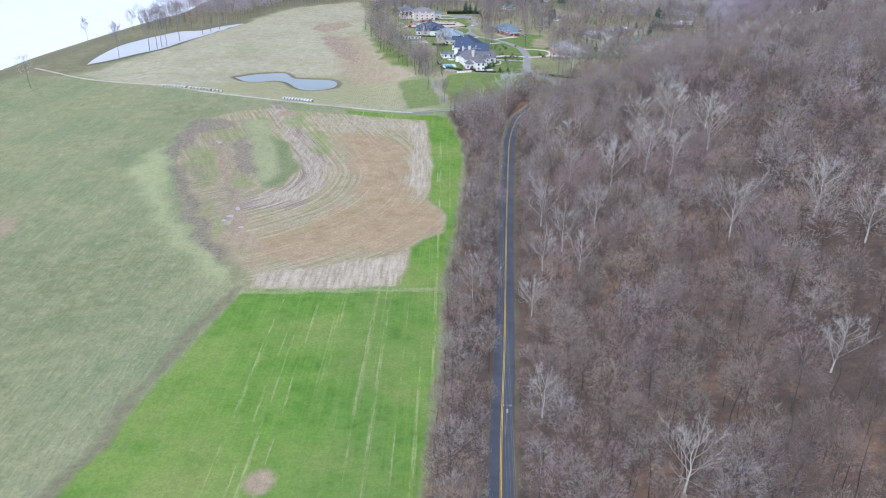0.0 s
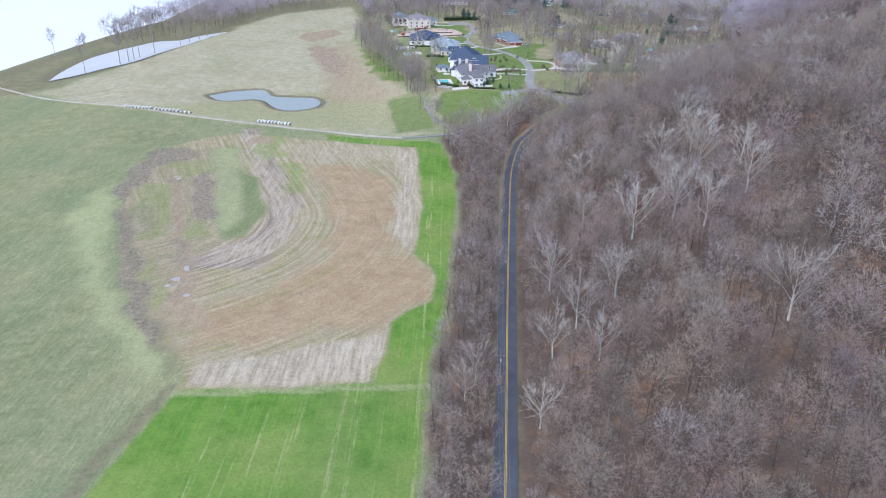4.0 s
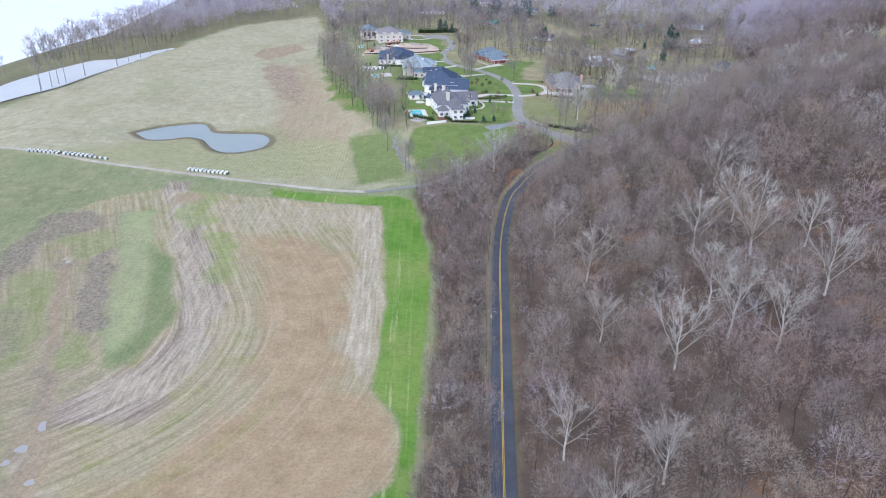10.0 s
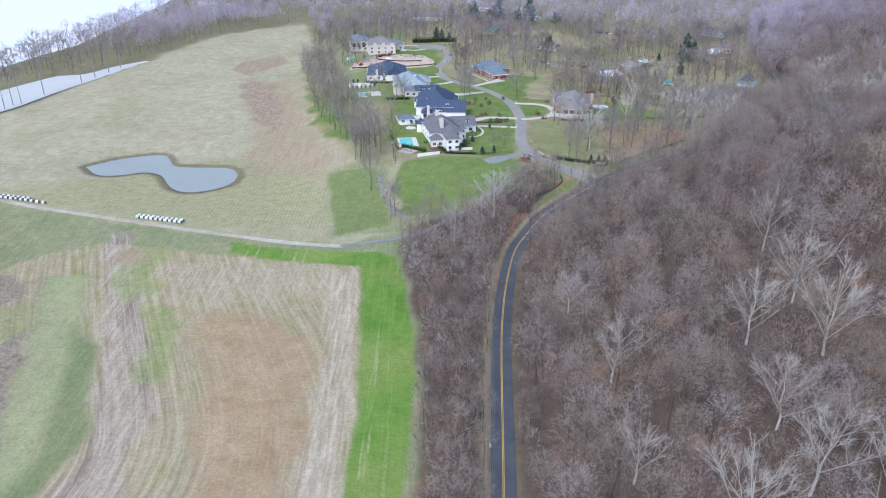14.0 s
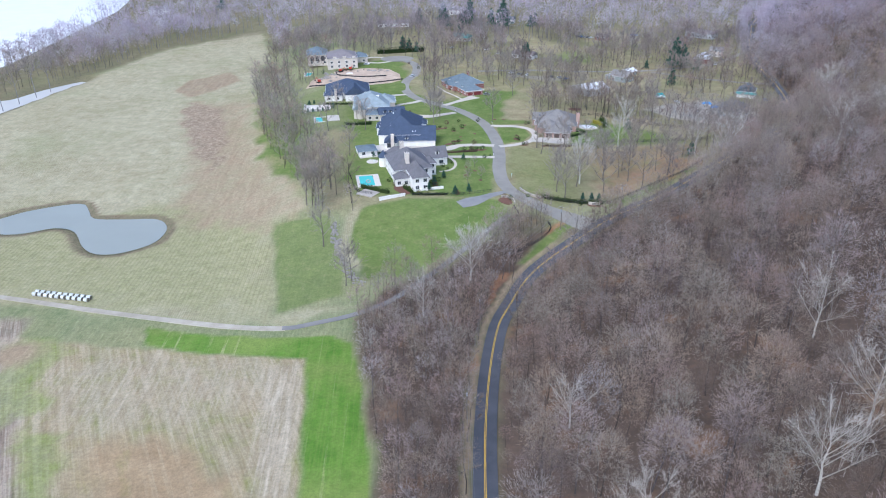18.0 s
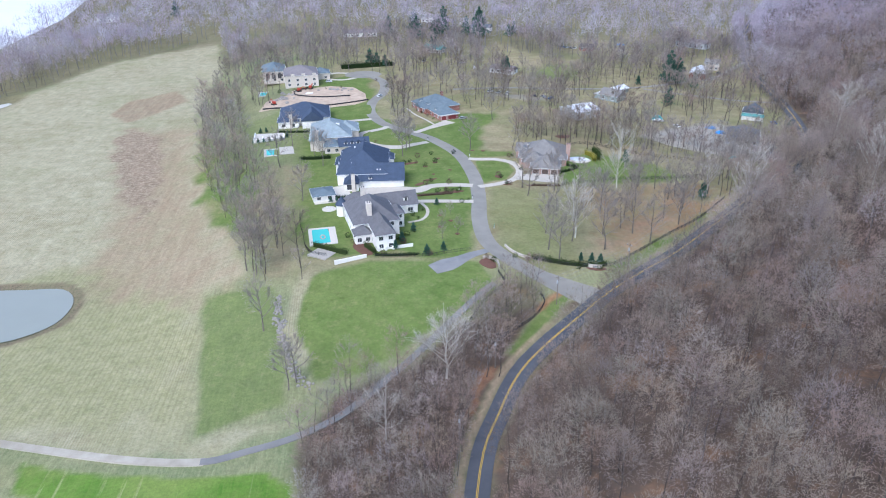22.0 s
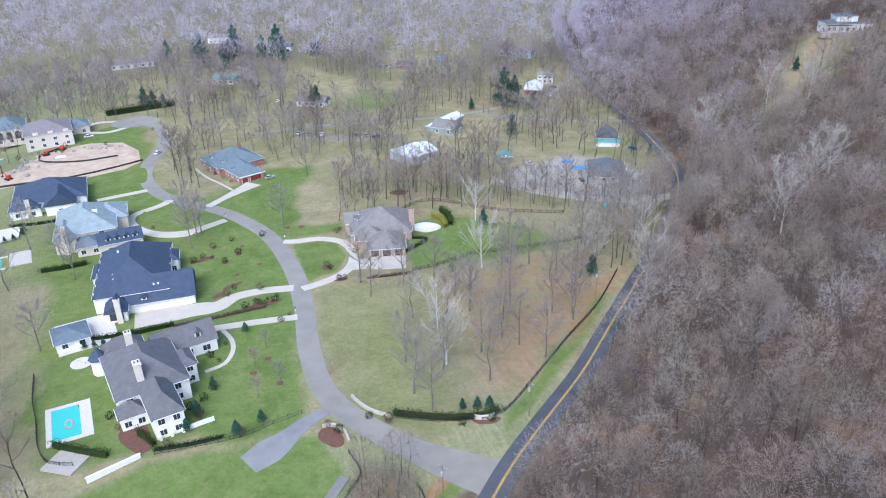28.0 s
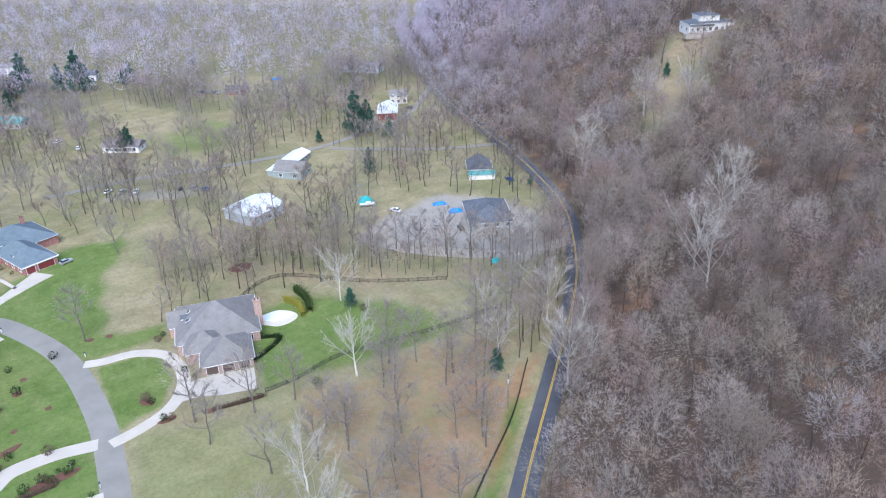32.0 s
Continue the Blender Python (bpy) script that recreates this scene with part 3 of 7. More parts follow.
    north_c = n.mix(n.math("MULTIPLY", n.grey(clump, 0.46, 0.66), 0.35), north_c, (0.225, 0.190, 0.115))
    near_c = n.mix(n.grey(clump, 0.35, 0.65), (0.225, 0.225, 0.098), (0.355, 0.330, 0.185))
    near_c = n.mix(n.math("MULTIPLY", n.grey(n.wave(1.0, 2.8, n.stretched(0.2, 0.010, 0.1, -6)), 0.5, 0.95), 0.4), near_c, (0.175, 0.185, 0.075))
    north_c = n.mix(n.math("MULTIPLY", f_rowed, 0.75), north_c, near_c)
    col = n.mix(f_north, col, north_c)
    plough_c = n.mix(n.grey(curvy, 0.32, 0.7), (0.225, 0.190, 0.105), (0.385, 0.338, 0.220))
    plough_c = n.mix(n.math("MULTIPLY", n.grey(bands, 0.4, 0.62), 0.55), plough_c, n.mix(n.grey(curvy, 0.35, 0.65), (0.25, 0.185, 0.11), (0.40, 0.318, 0.205)))
    plough_c = n.mix(n.math("MULTIPLY", n.math("MULTIPLY", n.grey(mid, 0.47, 0.66), n.grey(curvy, 0.62, 0.4)), 0.8), plough_c, (0.205, 0.215, 0.070))
    col = n.mix(broken(f_plough, fine), col, plough_c)
    soil_c = n.mix(n.grey(mid, 0.3, 0.7), (0.268, 0.192, 0.108), (0.352, 0.264, 0.156))
    soil_c = n.mix(n.math("MULTIPLY", n.grey(curvy, 0.5, 0.72), 0.6), soil_c, (0.41, 0.335, 0.215))
    soil_c = n.mix(n.math("MULTIPLY", n.grey(n.math("ADD", bands, n.math("MULTIPLY", clump, 0.5)), 0.82, 0.95), 0.5), soil_c, (0.215, 0.195, 0.075))
    col = n.mix(broken(f_soil, bands, 0.8), col, soil_c)
    fur_c = n.mix(n.grey(curvy, 0.38, 0.64), (0.150, 0.110, 0.085), (0.440, 0.370, 0.290))
    col = n.mix(n.math("MULTIPLY", broken(f_furrow, bands, 0.7), 0.85), col, fur_c)
    stub_c = n.mix(n.grey(streaks, 0.35, 0.66), (0.285, 0.238, 0.160), (0.44, 0.380, 0.275))
    col = n.mix(broken(f_stubble, streaks, 0.8), col, stub_c)
    gold_c = n.mix(n.grey(clump, 0.35, 0.65), (0.135, 0.190, 0.050), (0.245, 0.300, 0.085))
    col = n.mix(n.math("MULTIPLY", broken(f_gold, clump, 1.2), 0.5), col, gold_c)
    # winter wheat: patchy, with broken pale tramlines
    wheat_c = n.mix(n.grey(mid, 0.3, 0.7), (0.075, 0.165, 0.022), (0.129, 0.230, 0.038))
    wheat_c = n.mix(n.grey(big, 0.46, 0.62), wheat_c, (0.176, 0.240, 0.058))
    wheat_c = n.mix(n.math("MULTIPLY", n.grey(n.noise(0.028, 5, 0.65), 0.5, 0.66), 0.6), wheat_c, (0.205, 0.227, 0.072))
    wheat_c = n.mix(n.math("MULTIPLY", n.grey(n.noise(1.0, 5, 0.7, n.stretched(0.7, 0.03, 0.3, 2)), 0.46, 0.7), 0.45), wheat_c, (0.195, 0.255, 0.064))
    tram = n.noise(1.0, 2, 0.5, n.stretched(0.42, 0.0022, 0.1, 1.5))
    gaps = n.grey(n.noise(1.0, 5, 0.75, n.stretched(0.5, 0.045, 0.1, 2)), 0.46, 0.6)
    wheat_c = n.mix(n.math("MULTIPLY", n.math("MULTIPLY", n.grey(tram, 0.575, 0.64), gaps), 0.5), wheat_c, (0.382, 0.379, 0.191))
    wheat_c = n.mix(n.math("MULTIPLY", n.grey(n.noise(0.045, 3), 0.7, 0.78), 0.8), wheat_c, (0.344, 0.279, 0.153))
    col = n.mix(broken(f_wheat, fine, 0.3), col, wheat_c)
    deep_c = n.mix(n.grey(clump, 0.3, 0.7), (0.075, 0.120, 0.035), (0.145, 0.190, 0.075))
    col = n.mix(n.math("MULTIPLY", f_deep, 0.45), col, deep_c)
    lawn_c = n.mix(n.grey(mid, 0.3, 0.7), (0.096, 0.147, 0.036), (0.152, 0.198, 0.060))
    lawn_c = n.mix(n.math("MULTIPLY", n.grey(big, 0.45, 0.65), 0.3), lawn_c, (0.21, 0.21, 0.08))
    lawn_c = n.mix(n.math("MULTIPLY", n.grey(n.noise(0.28, 6, 0.7), 0.52, 0.68), 0.35), lawn_c, (0.265, 0.245, 0.12))
    lawn_c = n.mix(n.math("MULTIPLY", n.grey(n.noise(0.1, 5, 0.7), 0.55, 0.66), 0.5), lawn_c, (0.085, 0.13, 0.03))
    dry_c = n.mix(n.grey(mid, 0.3, 0.7), (0.215, 0.185, 0.10), (0.34, 0.285, 0.175))
    dry_c = n.mix(n.math("MULTIPLY", n.grey(n.noise(0.035, 5), 0.47, 0.62), 0.5), dry_c, (0.155, 0.175, 0.06))
    dry_c = n.mix(n.math("MULTIPLY", n.grey(n.noise(0.055, 6, 0.7), 0.52, 0.66), 0.65), dry_c, (0.195, 0.135, 0.08))
    col = n.mix(f_dry, col, dry_c)
    col = n.mix(broken(f_lawn, mid, 0.35), col, lawn_c)
    bare_c = n.mix(n.grey(n.noise(1.0, 6, 0.7, n.stretched(0.5, 0.05, 0.3, 8)), 0.22, 0.78), (0.225, 0.168, 0.105), (0.37, 0.290, 0.190))
    col = n.mix(broken(f_bare, n.math("ADD", n.math("MULTIPLY", mid, 0.5), n.math("MULTIPLY", n.noise(1.0, 6, 0.7, n.stretched(0.12, 0.02, 0.1, 9)), 0.5)), 1.5), col, bare_c)
    bare_c2 = n.mix(n.grey(n.noise(0.6, 6, 0.8), 0.36, 0.66), (0.125, 0.080, 0.055), (0.43, 0.345, 0.245))
    col = n.mix(n.math("MULTIPLY", broken(f_clods, clump, 1.2), 0.75), col, bare_c2)
    rough_c = n.mix(n.grey(n.noise(0.75, 6, 0.8), 0.36, 0.66), (0.105, 0.085, 0.064), (0.315, 0.268, 0.200))
    col = n.mix(n.math("MULTIPLY", broken(f_rough, clump, 0.9), 0.8), col, rough_c)
    col = n.mix(n.math("MULTIPLY", f_rim, 0.9), col, n.mix(n.grey(fine, 0.35, 0.65), (0.075, 0.058, 0.045), (0.235, 0.165, 0.115)))
    weed_c = n.mix(n.grey(fine, 0.3, 0.7), (0.10, 0.092, 0.052), (0.25, 0.225, 0.135))
    col = n.mix(broken(f_weeds, curvy, 1.3), col, weed_c)
    wood_c = n.mix(n.grey(mid, 0.3, 0.7), (0.072, 0.054, 0.043), (0.125, 0.092, 0.071))
    wood_c = n.mix(n.math("MULTIPLY", n.grey(fine, 0.52, 0.7), 0.5), wood_c, (0.23, 0.155, 0.105))
    wood_c = n.mix(n.math("MULTIPLY", n.grey(n.noise(0.06, 5, 0.7), 0.55, 0.68), 0.6), wood_c, (0.27, 0.155, 0.085))
    col = n.mix(f_woods, col, wood_c)
    col = n.mix(n.math("MULTIPLY", broken(f_gravel, clump, 0.7), 0.85), col, n.mix(n.grey(fine, 0.3, 0.7), (0.25, 0.23, 0.205), (0.41, 0.385, 0.345)))
    col = n.mix(n.math("MULTIPLY", broken(f_leaves, clump, 1.0), 0.8), col, n.mix(n.grey(fine, 0.35, 0.65), (0.20, 0.085, 0.045), (0.42, 0.235, 0.125)))
    patch = n.noise(0.45, 6, 0.75)
    col = n.mix(n.math("MULTIPLY", n.grey(fine, 0.42, 0.66), 0.5), col, n.mix(0.5, col, (0.05, 0.045, 0.025)))
    col = n.mix(n.math("MULTIPLY", n.grey(patch, 0.45, 0.7), 0.4), col, n.mix(1.0, col, (1.35, 1.3, 1.25), "MULTIPLY"))
    col = n.mix(n.math("MULTIPLY", n.grey(patch, 0.5, 0.3), 0.4), col, n.mix(1.0, col, (0.7, 0.72, 0.7), "MULTIPLY"))
    n.base(col).bump(n.math("ADD", fine, n.math("MULTIPLY", streaks, 0.5)), 0.5, 0.25)
    return n.mat


def tinted(me, name, four):
    at = me.color_attributes.new(name, "FLOAT_COLOR", "POINT")
    at.data.foreach_set("color", np.ascontiguousarray(np.stack([w.ravel() for w in four], 1), np.float32).ravel())


nx, ny = gx.shape
idx = np.arange(nx * ny).reshape(nx, ny)
quads = np.stack([idx[:-1, :-1], idx[1:, :-1], idx[1:, 1:], idx[:-1, 1:]], -1).reshape(-1, 4)
ground_mesh = fast_mesh("ground", np.stack([gx.ravel(), gy.ravel(), gz.ravel()], 1), quads, ground_material())
tinted(ground_mesh, "cover_a", (wheat, plough, soil, stubble))
tinted(ground_mesh, "cover_b", (north, bare, lawn, np.maximum(woods, 0.15 * litter)))
tinted(ground_mesh, "cover_c", (gold, pale, np.maximum.reduce([weeds, 0.8 * shore]), dryish))
tinted(ground_mesh, "cover_d", (rough_ground, furrowed, deep, fallow))
tinted(ground_mesh, "cover_e", (rim, clods, rowed, gravel))
tinted(ground_mesh, "cover_f", (leaves, 0 * rim, 0 * rim, 0 * rim))
at = ground_mesh.attributes.new("furrow_place", "FLOAT_VECTOR", "POINT")
at.data.foreach_set("vector", np.stack([turn_d.ravel(), turn_s.ravel(), 0 * turn_d.ravel()], 1).astype(np.float32).ravel())
ground_mesh.shade_smooth()
tagged(new("ground", ground_mesh), "farm fields, lawns and leaf-strewn woodland floor in early spring", "ground", "", "structure")


# ---- roads, drives and paths ----
def ribbon(line, width, lift, sides=True, shift=0.0, ends=(0, 0)):
    """A band laid on the ground along a line, with a thin edge."""
    line = np.asarray(line, float)
    t = np.gradient(line, axis=0)
    t /= np.hypot(t[:, 0], t[:, 1])[:, None]
    nrm = np.stack([t[:, 1], -t[:, 0]], 1)
    w = np.full(len(line), width) if np.isscalar(width) else np.interp(np.linspace(0, 1, len(line)), np.linspace(0, 1, len(width)), width)
    n = max(1, math.ceil(float(w.max()) / 3))
    k = len(line)
    v, f = [], []
    for j in range(n + 1):
        p = line + nrm * (shift + w * (j / n - 0.5))[:, None]
        v += np.column_stack([p, lie(p[:, 0], p[:, 1]) + lift]).tolist()
    for j in (0, n):
        v += [(x, y, z - lift - 0.3) for x, y, z in v[j * k:(j + 1) * k]]
    for i in range(k - 1):
        f += [(j * k + i, (j + 1) * k + i, (j + 1) * k + i + 1, j * k + i + 1) for j in range(n)]
        if sides:
            f.append(((n + 1) * k + i, i, i + 1, (n + 1) * k + i + 1))
            f.append((n * k + i, (n + 2) * k + i, (n + 2) * k + i + 1, n * k + i + 1))
    m = Mesh()
    m.v, m.f = [tuple(p) for p in v], f
    return m


def asphalt(name, dark, light, worn):
    n = Nodes(name, 0.85, 0.25)
    c = n.mix(n.grey(n.noise(0.25, 5), 0.3, 0.7), dark, light)
    c = n.mix(n.math("MULTIPLY", n.grey(n.noise(0.06, 4), 0.45, 0.65), 0.6), c, worn)
    c = n.mix(n.math("MULTIPLY", n.grey(n.noise(6, 4), 0.4, 0.7), 0.3), c, light)
    n.base(c).bump(n.noise(9), 0.3, 0.02)
    return n.mat


ROAD_MAT = asphalt("dark_asphalt", (0.052, 0.056, 0.066), (0.078, 0.083, 0.095), (0.10, 0.105, 0.115))
STREET_MAT = asphalt("grey_asphalt", (0.195, 0.182, 0.155), (0.24, 0.226, 0.194), (0.27, 0.254, 0.218))
CONCRETE = asphalt("pale_concrete", (0.40, 0.36, 0.295), (0.50, 0.45, 0.375), (0.44, 0.395, 0.33))
TRACK_MAT = asphalt("farm_track_gravel", (0.30, 0.262, 0.20), (0.42, 0.38, 0.305), (0.25, 0.215, 0.16))
YELLOW = plain("yellow_road_paint", (0.62, 0.40, 0.05), 0.7, 0.2, 2)

road = thing("road", "narrow dark asphalt road with a double yellow centre line", "road", kind="structure")
near_road = ROAD[(ROAD[:, 1] > -100)]
part("carriageway", ribbon(near_road, 5.9, 0.10), ROAD_MAT, road, "dark asphalt with worn wheel paths")
for s in (-0.16, 0.16):
    part("centre_line", ribbon(near_road, 0.15, 0.125, False, s), YELLOW, road, "yellow painted line")

STREET = curved([(91.5, 523), (86, 528), (80, 534), (73.4, 542), (66, 554.6), (62, 567.5), (62, 586.4), (65, 611.6), (66, 635.5), (62.5, 665.8), (53, 689.7), (43, 704.5), (27, 724), (19.5, 748.5), (20.5, 772.5),
                 (27.5, 796.9), (28, 825), (20, 846)], 2.5)
street = thing("street", "pale grey residential street curving between the lawns", "road", kind="structure")
part("carriageway", ribbon(STREET, [11, 6.7, 6.3, 6.2, 6.2, 6.2, 6.2, 6.2, 6.2, 6.2, 6.2, 6.2, 6.2, 6.2, 6.2, 6.2, 6.2, 6.2, 7], 0.06), STREET_MAT, street)
turn = Mesh()
turn.slab([(14 + 13 * math.cos(a), 851 + 11 * math.sin(a)) for a in np.linspace(0, 2 * math.pi, 28)[:-1]], ground_z(14, 851) - 0.3, ground_z(14, 851) + 0.13)
part("turning_circle", turn, STREET_MAT, street)

track = thing("farm_track", "pale gravel farm track between the fields", "track", kind="structure")
TRACK = curved([(-330, 590), (-260, 548), (-192, 519.6), (-159, 505.7), (-110, 490), (-80, 480), (-47, 470.3), (-29, 466.6), (-21, 466.2)], 3)
part("surface", ribbon(TRACK, [2.2, 2.2, 2.4, 2.7], 0.2), TRACK_MAT, track)
LANE_MAT = asphalt("worn_lane_asphalt", (0.145, 0.142, 0.138), (0.20, 0.195, 0.188), (0.24, 0.225, 0.20))
LANE = curved([(-22, 466.2), (-18, 466.6), (-11, 469), (-1, 472.6), (10, 479.5), (18, 488), (25, 496), (32, 503.5), (40, 513), (52, 527), (60, 535.5)], 3)
lane = thing("farm_lane", "narrow worn grey asphalt lane under the trees", "lane", kind="structure")
part("surface", ribbon(LANE, 2.3, 0.21), LANE_MAT, lane)


# ---- water ----
def water(name, c, rough):
    n = Nodes(name, rough, 0.5)
    n.base(n.mix(n.noise(0.05), c, tuple(v * 1.2 for v in c)))
    n.bump(n.noise(0.8, 3), 0.08, 0.05)
    return n.mat


POND_WATER = water("pond_water", (0.235, 0.245, 0.205), 0.35)
# river and backwater: sky reflection put into the pale base colour
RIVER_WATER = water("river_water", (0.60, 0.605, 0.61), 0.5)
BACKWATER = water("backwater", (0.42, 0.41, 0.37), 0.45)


def sheet(points, z):
    m = Mesh()
    m.face(*[(x, y, z) for x, y in points])
    return m


whole("pond", sheet([tuple(p) for p in POND[:-1]], POND_Z), POND_WATER, "still grey-blue farm pond with an earth bank", "pond", kind="structure")
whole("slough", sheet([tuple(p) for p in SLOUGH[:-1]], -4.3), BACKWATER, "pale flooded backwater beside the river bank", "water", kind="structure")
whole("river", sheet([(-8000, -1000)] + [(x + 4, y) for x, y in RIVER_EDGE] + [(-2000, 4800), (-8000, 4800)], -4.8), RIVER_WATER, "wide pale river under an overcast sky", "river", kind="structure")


PUDDLE_WATER = water("puddle_water", (0.27, 0.25, 0.225), 0.7)
for px_, py_, rx_, ry_, turn_ in ((-90, 297, 0.9, 2.6, 20), (-91, 288.5, 1.5, 1.7, -10), (-92.5, 283.5, 0.9, 1.3, -10), (-83.5, 277, 1.1, 1.3, 30), (-125, 391, 0.9, 1.4, 0)):
    m = Mesh()
    m.face(*[(rx_ * math.cos(a) * (1 + 0.25 * math.sin(3 * a + px_)), ry_ * math.sin(a) * (1 + 0.2 * math.cos(2 * a)), 0) for a in np.linspace(0, 2 * math.pi, 25)[:-1]])
    whole("puddle", m, PUDDLE_WATER, "shallow grey rain puddle lying in the ploughed field", "puddle", pose(px_, py_, ground_z(px_, py_) + 0.1, 0, 0, turn_), "field puddles", "structure")


# ---- trees ----
rng = np.random.default_rng(7)


def prism(a, b, ra, rb, n):
    """A tapered rod as arrays of vertices and triangles."""
    w = (b - a) / (np.linalg.norm(b - a) + 1e-9)
    u = np.cross(w, [0.3, 0.9, 0.2])
    u /= np.linalg.norm(u)
    v = np.cross(w, u)
    k = 2 * np.pi * np.arange(n) / n
    ring = np.cos(k)[:, None] * u + np.sin(k)[:, None] * v
    verts = np.vstack([a + ring * ra, b + ring * rb])
    i = np.arange(n)
    j = (i + 1) % n
    return verts, np.vstack([np.stack([i, j, n + j], 1), np.stack([i, n + j, n + i], 1)])


class Rods:
    def __init__(self):
        self.v, self.f, self.n = [], [], 0

    def add(self, verts, faces):
        self.v.append(verts)
        self.f.append(faces + self.n)
        self.n += len(verts)

    def arrays(self):
        return np.vstack(self.v), np.vstack(self.f)


def bare_tree(seed, height=22.0, spread=5.0, trunk_r=0.28, limbs=9, fork=0.4, twigs=330, twig_len=1.7, twig_w=0.05, sides=5, subs=3, rise=0.75, leader=0.82, stout=0.5, dome=0.0):
    """A leafless tree: trunk rods, and a crown of limbs, branches and twigs. Returns two pairs of arrays."""
    r = np.random.default_rng(seed)
    trunk, crown = Rods(), Rods()
    top = np.array([r.normal(0, 0.5), r.normal(0, 0.5), height * leader])
    spine = [np.array([0, 0, -0.4])]
    for k in range(1, 5):
        u = k / 4
        spine.append(top * [u, u, u] + [r.normal(0, 0.22), r.normal(0, 0.22), 0])
    for k in range(4):
        trunk.add(*prism(spine[k], spine[k + 1], trunk_r * (1 - 0.22 * k), trunk_r * (1 - 0.22 * (k + 1)), sides))
    ends = []
    for k in range(limbs):
        u = fork + (1 - fork) * (k + r.uniform(0, 0.8)) / limbs
        seg = min(3, int(u * 4))
        base = spine[seg] + (spine[seg + 1] - spine[seg]) * (u * 4 - seg)
        ang = k * 2.4 + r.normal(0, 0.4)
        out = np.array([np.cos(ang), np.sin(ang), 0])
        reach = spread * (1.1 - 0.65 * (u - fork) / (1 - fork)) * r.uniform(0.75, 1.15)
        tip = base + out * reach + [0, 0, reach * rise * r.uniform(0.8, 1.5)]
        tip[2] = min(tip[2], height)
        mid = base + (tip - base) * 0.5 + [r.normal(0, 0.3), r.normal(0, 0.3), -0.06 * reach]
        lr = trunk_r * (stout - 0.5 * stout * u)
        crown.add(*prism(base, mid, lr, lr * 0.65, 4))
        crown.add(*prism(mid, tip, lr * 0.65, lr * 0.2, 3))
        for s in range(subs):
            w = r.uniform(0.25, 0.9)
            b = base + (mid - base) * w * 2 if w < 0.5 else mid + (tip - mid) * (w - 0.5) * 2
            d = (tip - base) / np.linalg.norm(tip - base) + r.normal(0, 0.55, 3) + [0, 0, 0.35]
            e = b + d / np.linalg.norm(d) * reach * r.uniform(0.35, 0.7)
            crown.add(*prism(b, e, lr * 0.4, lr * 0.12, 3))
            ends += [(b, e)]
        ends += [(mid, tip), (mid, tip)]
    ends += [(spine[3], spine[4])] * 3
    crown.add(*prism(spine[4], spine[4] + [r.normal(0, 0.4), r.normal(0, 0.4), height * (1 - leader)], trunk_r * 0.14, 0.03, 3))
    limb_count = crown.n
    if twigs:
        pick = r.integers(0, len(ends), twigs)
        a = np.array([e[0] for e in ends])[pick]
        b = np.array([e[1] for e in ends])[pick]
        p = a + (b - a) * r.uniform(0.3, 1.05, (twigs, 1))
        d = (b - a) / (np.linalg.norm(b - a, axis=1, keepdims=True) + 1e-9) + r.normal(0, 0.75, (twigs, 3)) + [0, 0, 0.35]
        d /= np.linalg.norm(d, axis=1, keepdims=True)
        q = p + d * (twig_len * r.uniform(0.5, 1.4, (twigs, 1)))
        if dome:
            # the fine outer twigs fill a rounded crown
            k = int(twigs * dome)
            g = r.normal(0, 1, (k, 3))
            g[:, 2] = np.abs(g[:, 2]) * 1.2 - 0.35
            g /= np.linalg.norm(g, axis=1, keepdims=True)
            lobes = r.normal(0, 1, (9, 3))
            lobes[:, 2] = np.abs(lobes[:, 2])
            lobes /= np.linalg.norm(lobes, axis=1, keepdims=True)
            near = np.max(g @ lobes.T, axis=1, keepdims=True)
            rad = r.uniform(0.6, 1.0, (k, 1)) * (0.72 + 0.36 * np.clip((near - 0.6) / 0.35, 0, 1))
            p[:k] = [top[0], top[1], height * 0.62] + g * rad * [spread, spread, height * 0.36]
            d[:k] = g + r.normal(0, 0.55, (k, 3)) + [0, 0, 0.3]
            d[:k] /= np.linalg.norm(d[:k], axis=1, keepdims=True)
            q[:k] = p[:k] + d[:k] * (0.8 * twig_len * r.uniform(0.5, 1.3, (k, 1)))
        side = np.cross(d, r.normal(0, 1, (twigs, 3)))
        side /= np.linalg.norm(side, axis=1, keepdims=True)
        verts = np.stack([p + side * twig_w, p - side * twig_w, q], 1).reshape(-1, 3)
        crown.add(verts, np.arange(3 * twigs).reshape(-1, 3))
    return trunk.arrays(), crown.arrays(), limb_count


TWIG_GREY = bark("grey_twigs", (0.265, 0.235, 0.205), (0.40, 0.36, 0.32), 0.5, (0.30, 0.24, 0.21), thin=True)
BARK_DARK = bark("dark_bark", (0.135, 0.116, 0.10), (0.225, 0.198, 0.172), 0.4)
BARK_PALE = bark("white_sycamore_bark", (0.48, 0.46, 0.41), (0.70, 0.68, 0.62), 0.25, (0.42, 0.39, 0.34))
TWIG_PALE = bark("pale_sycamore_twigs", (0.52, 0.48, 0.42), (0.72, 0.68, 0.60), 0.35, (0.44, 0.39, 0.34), thin=True)


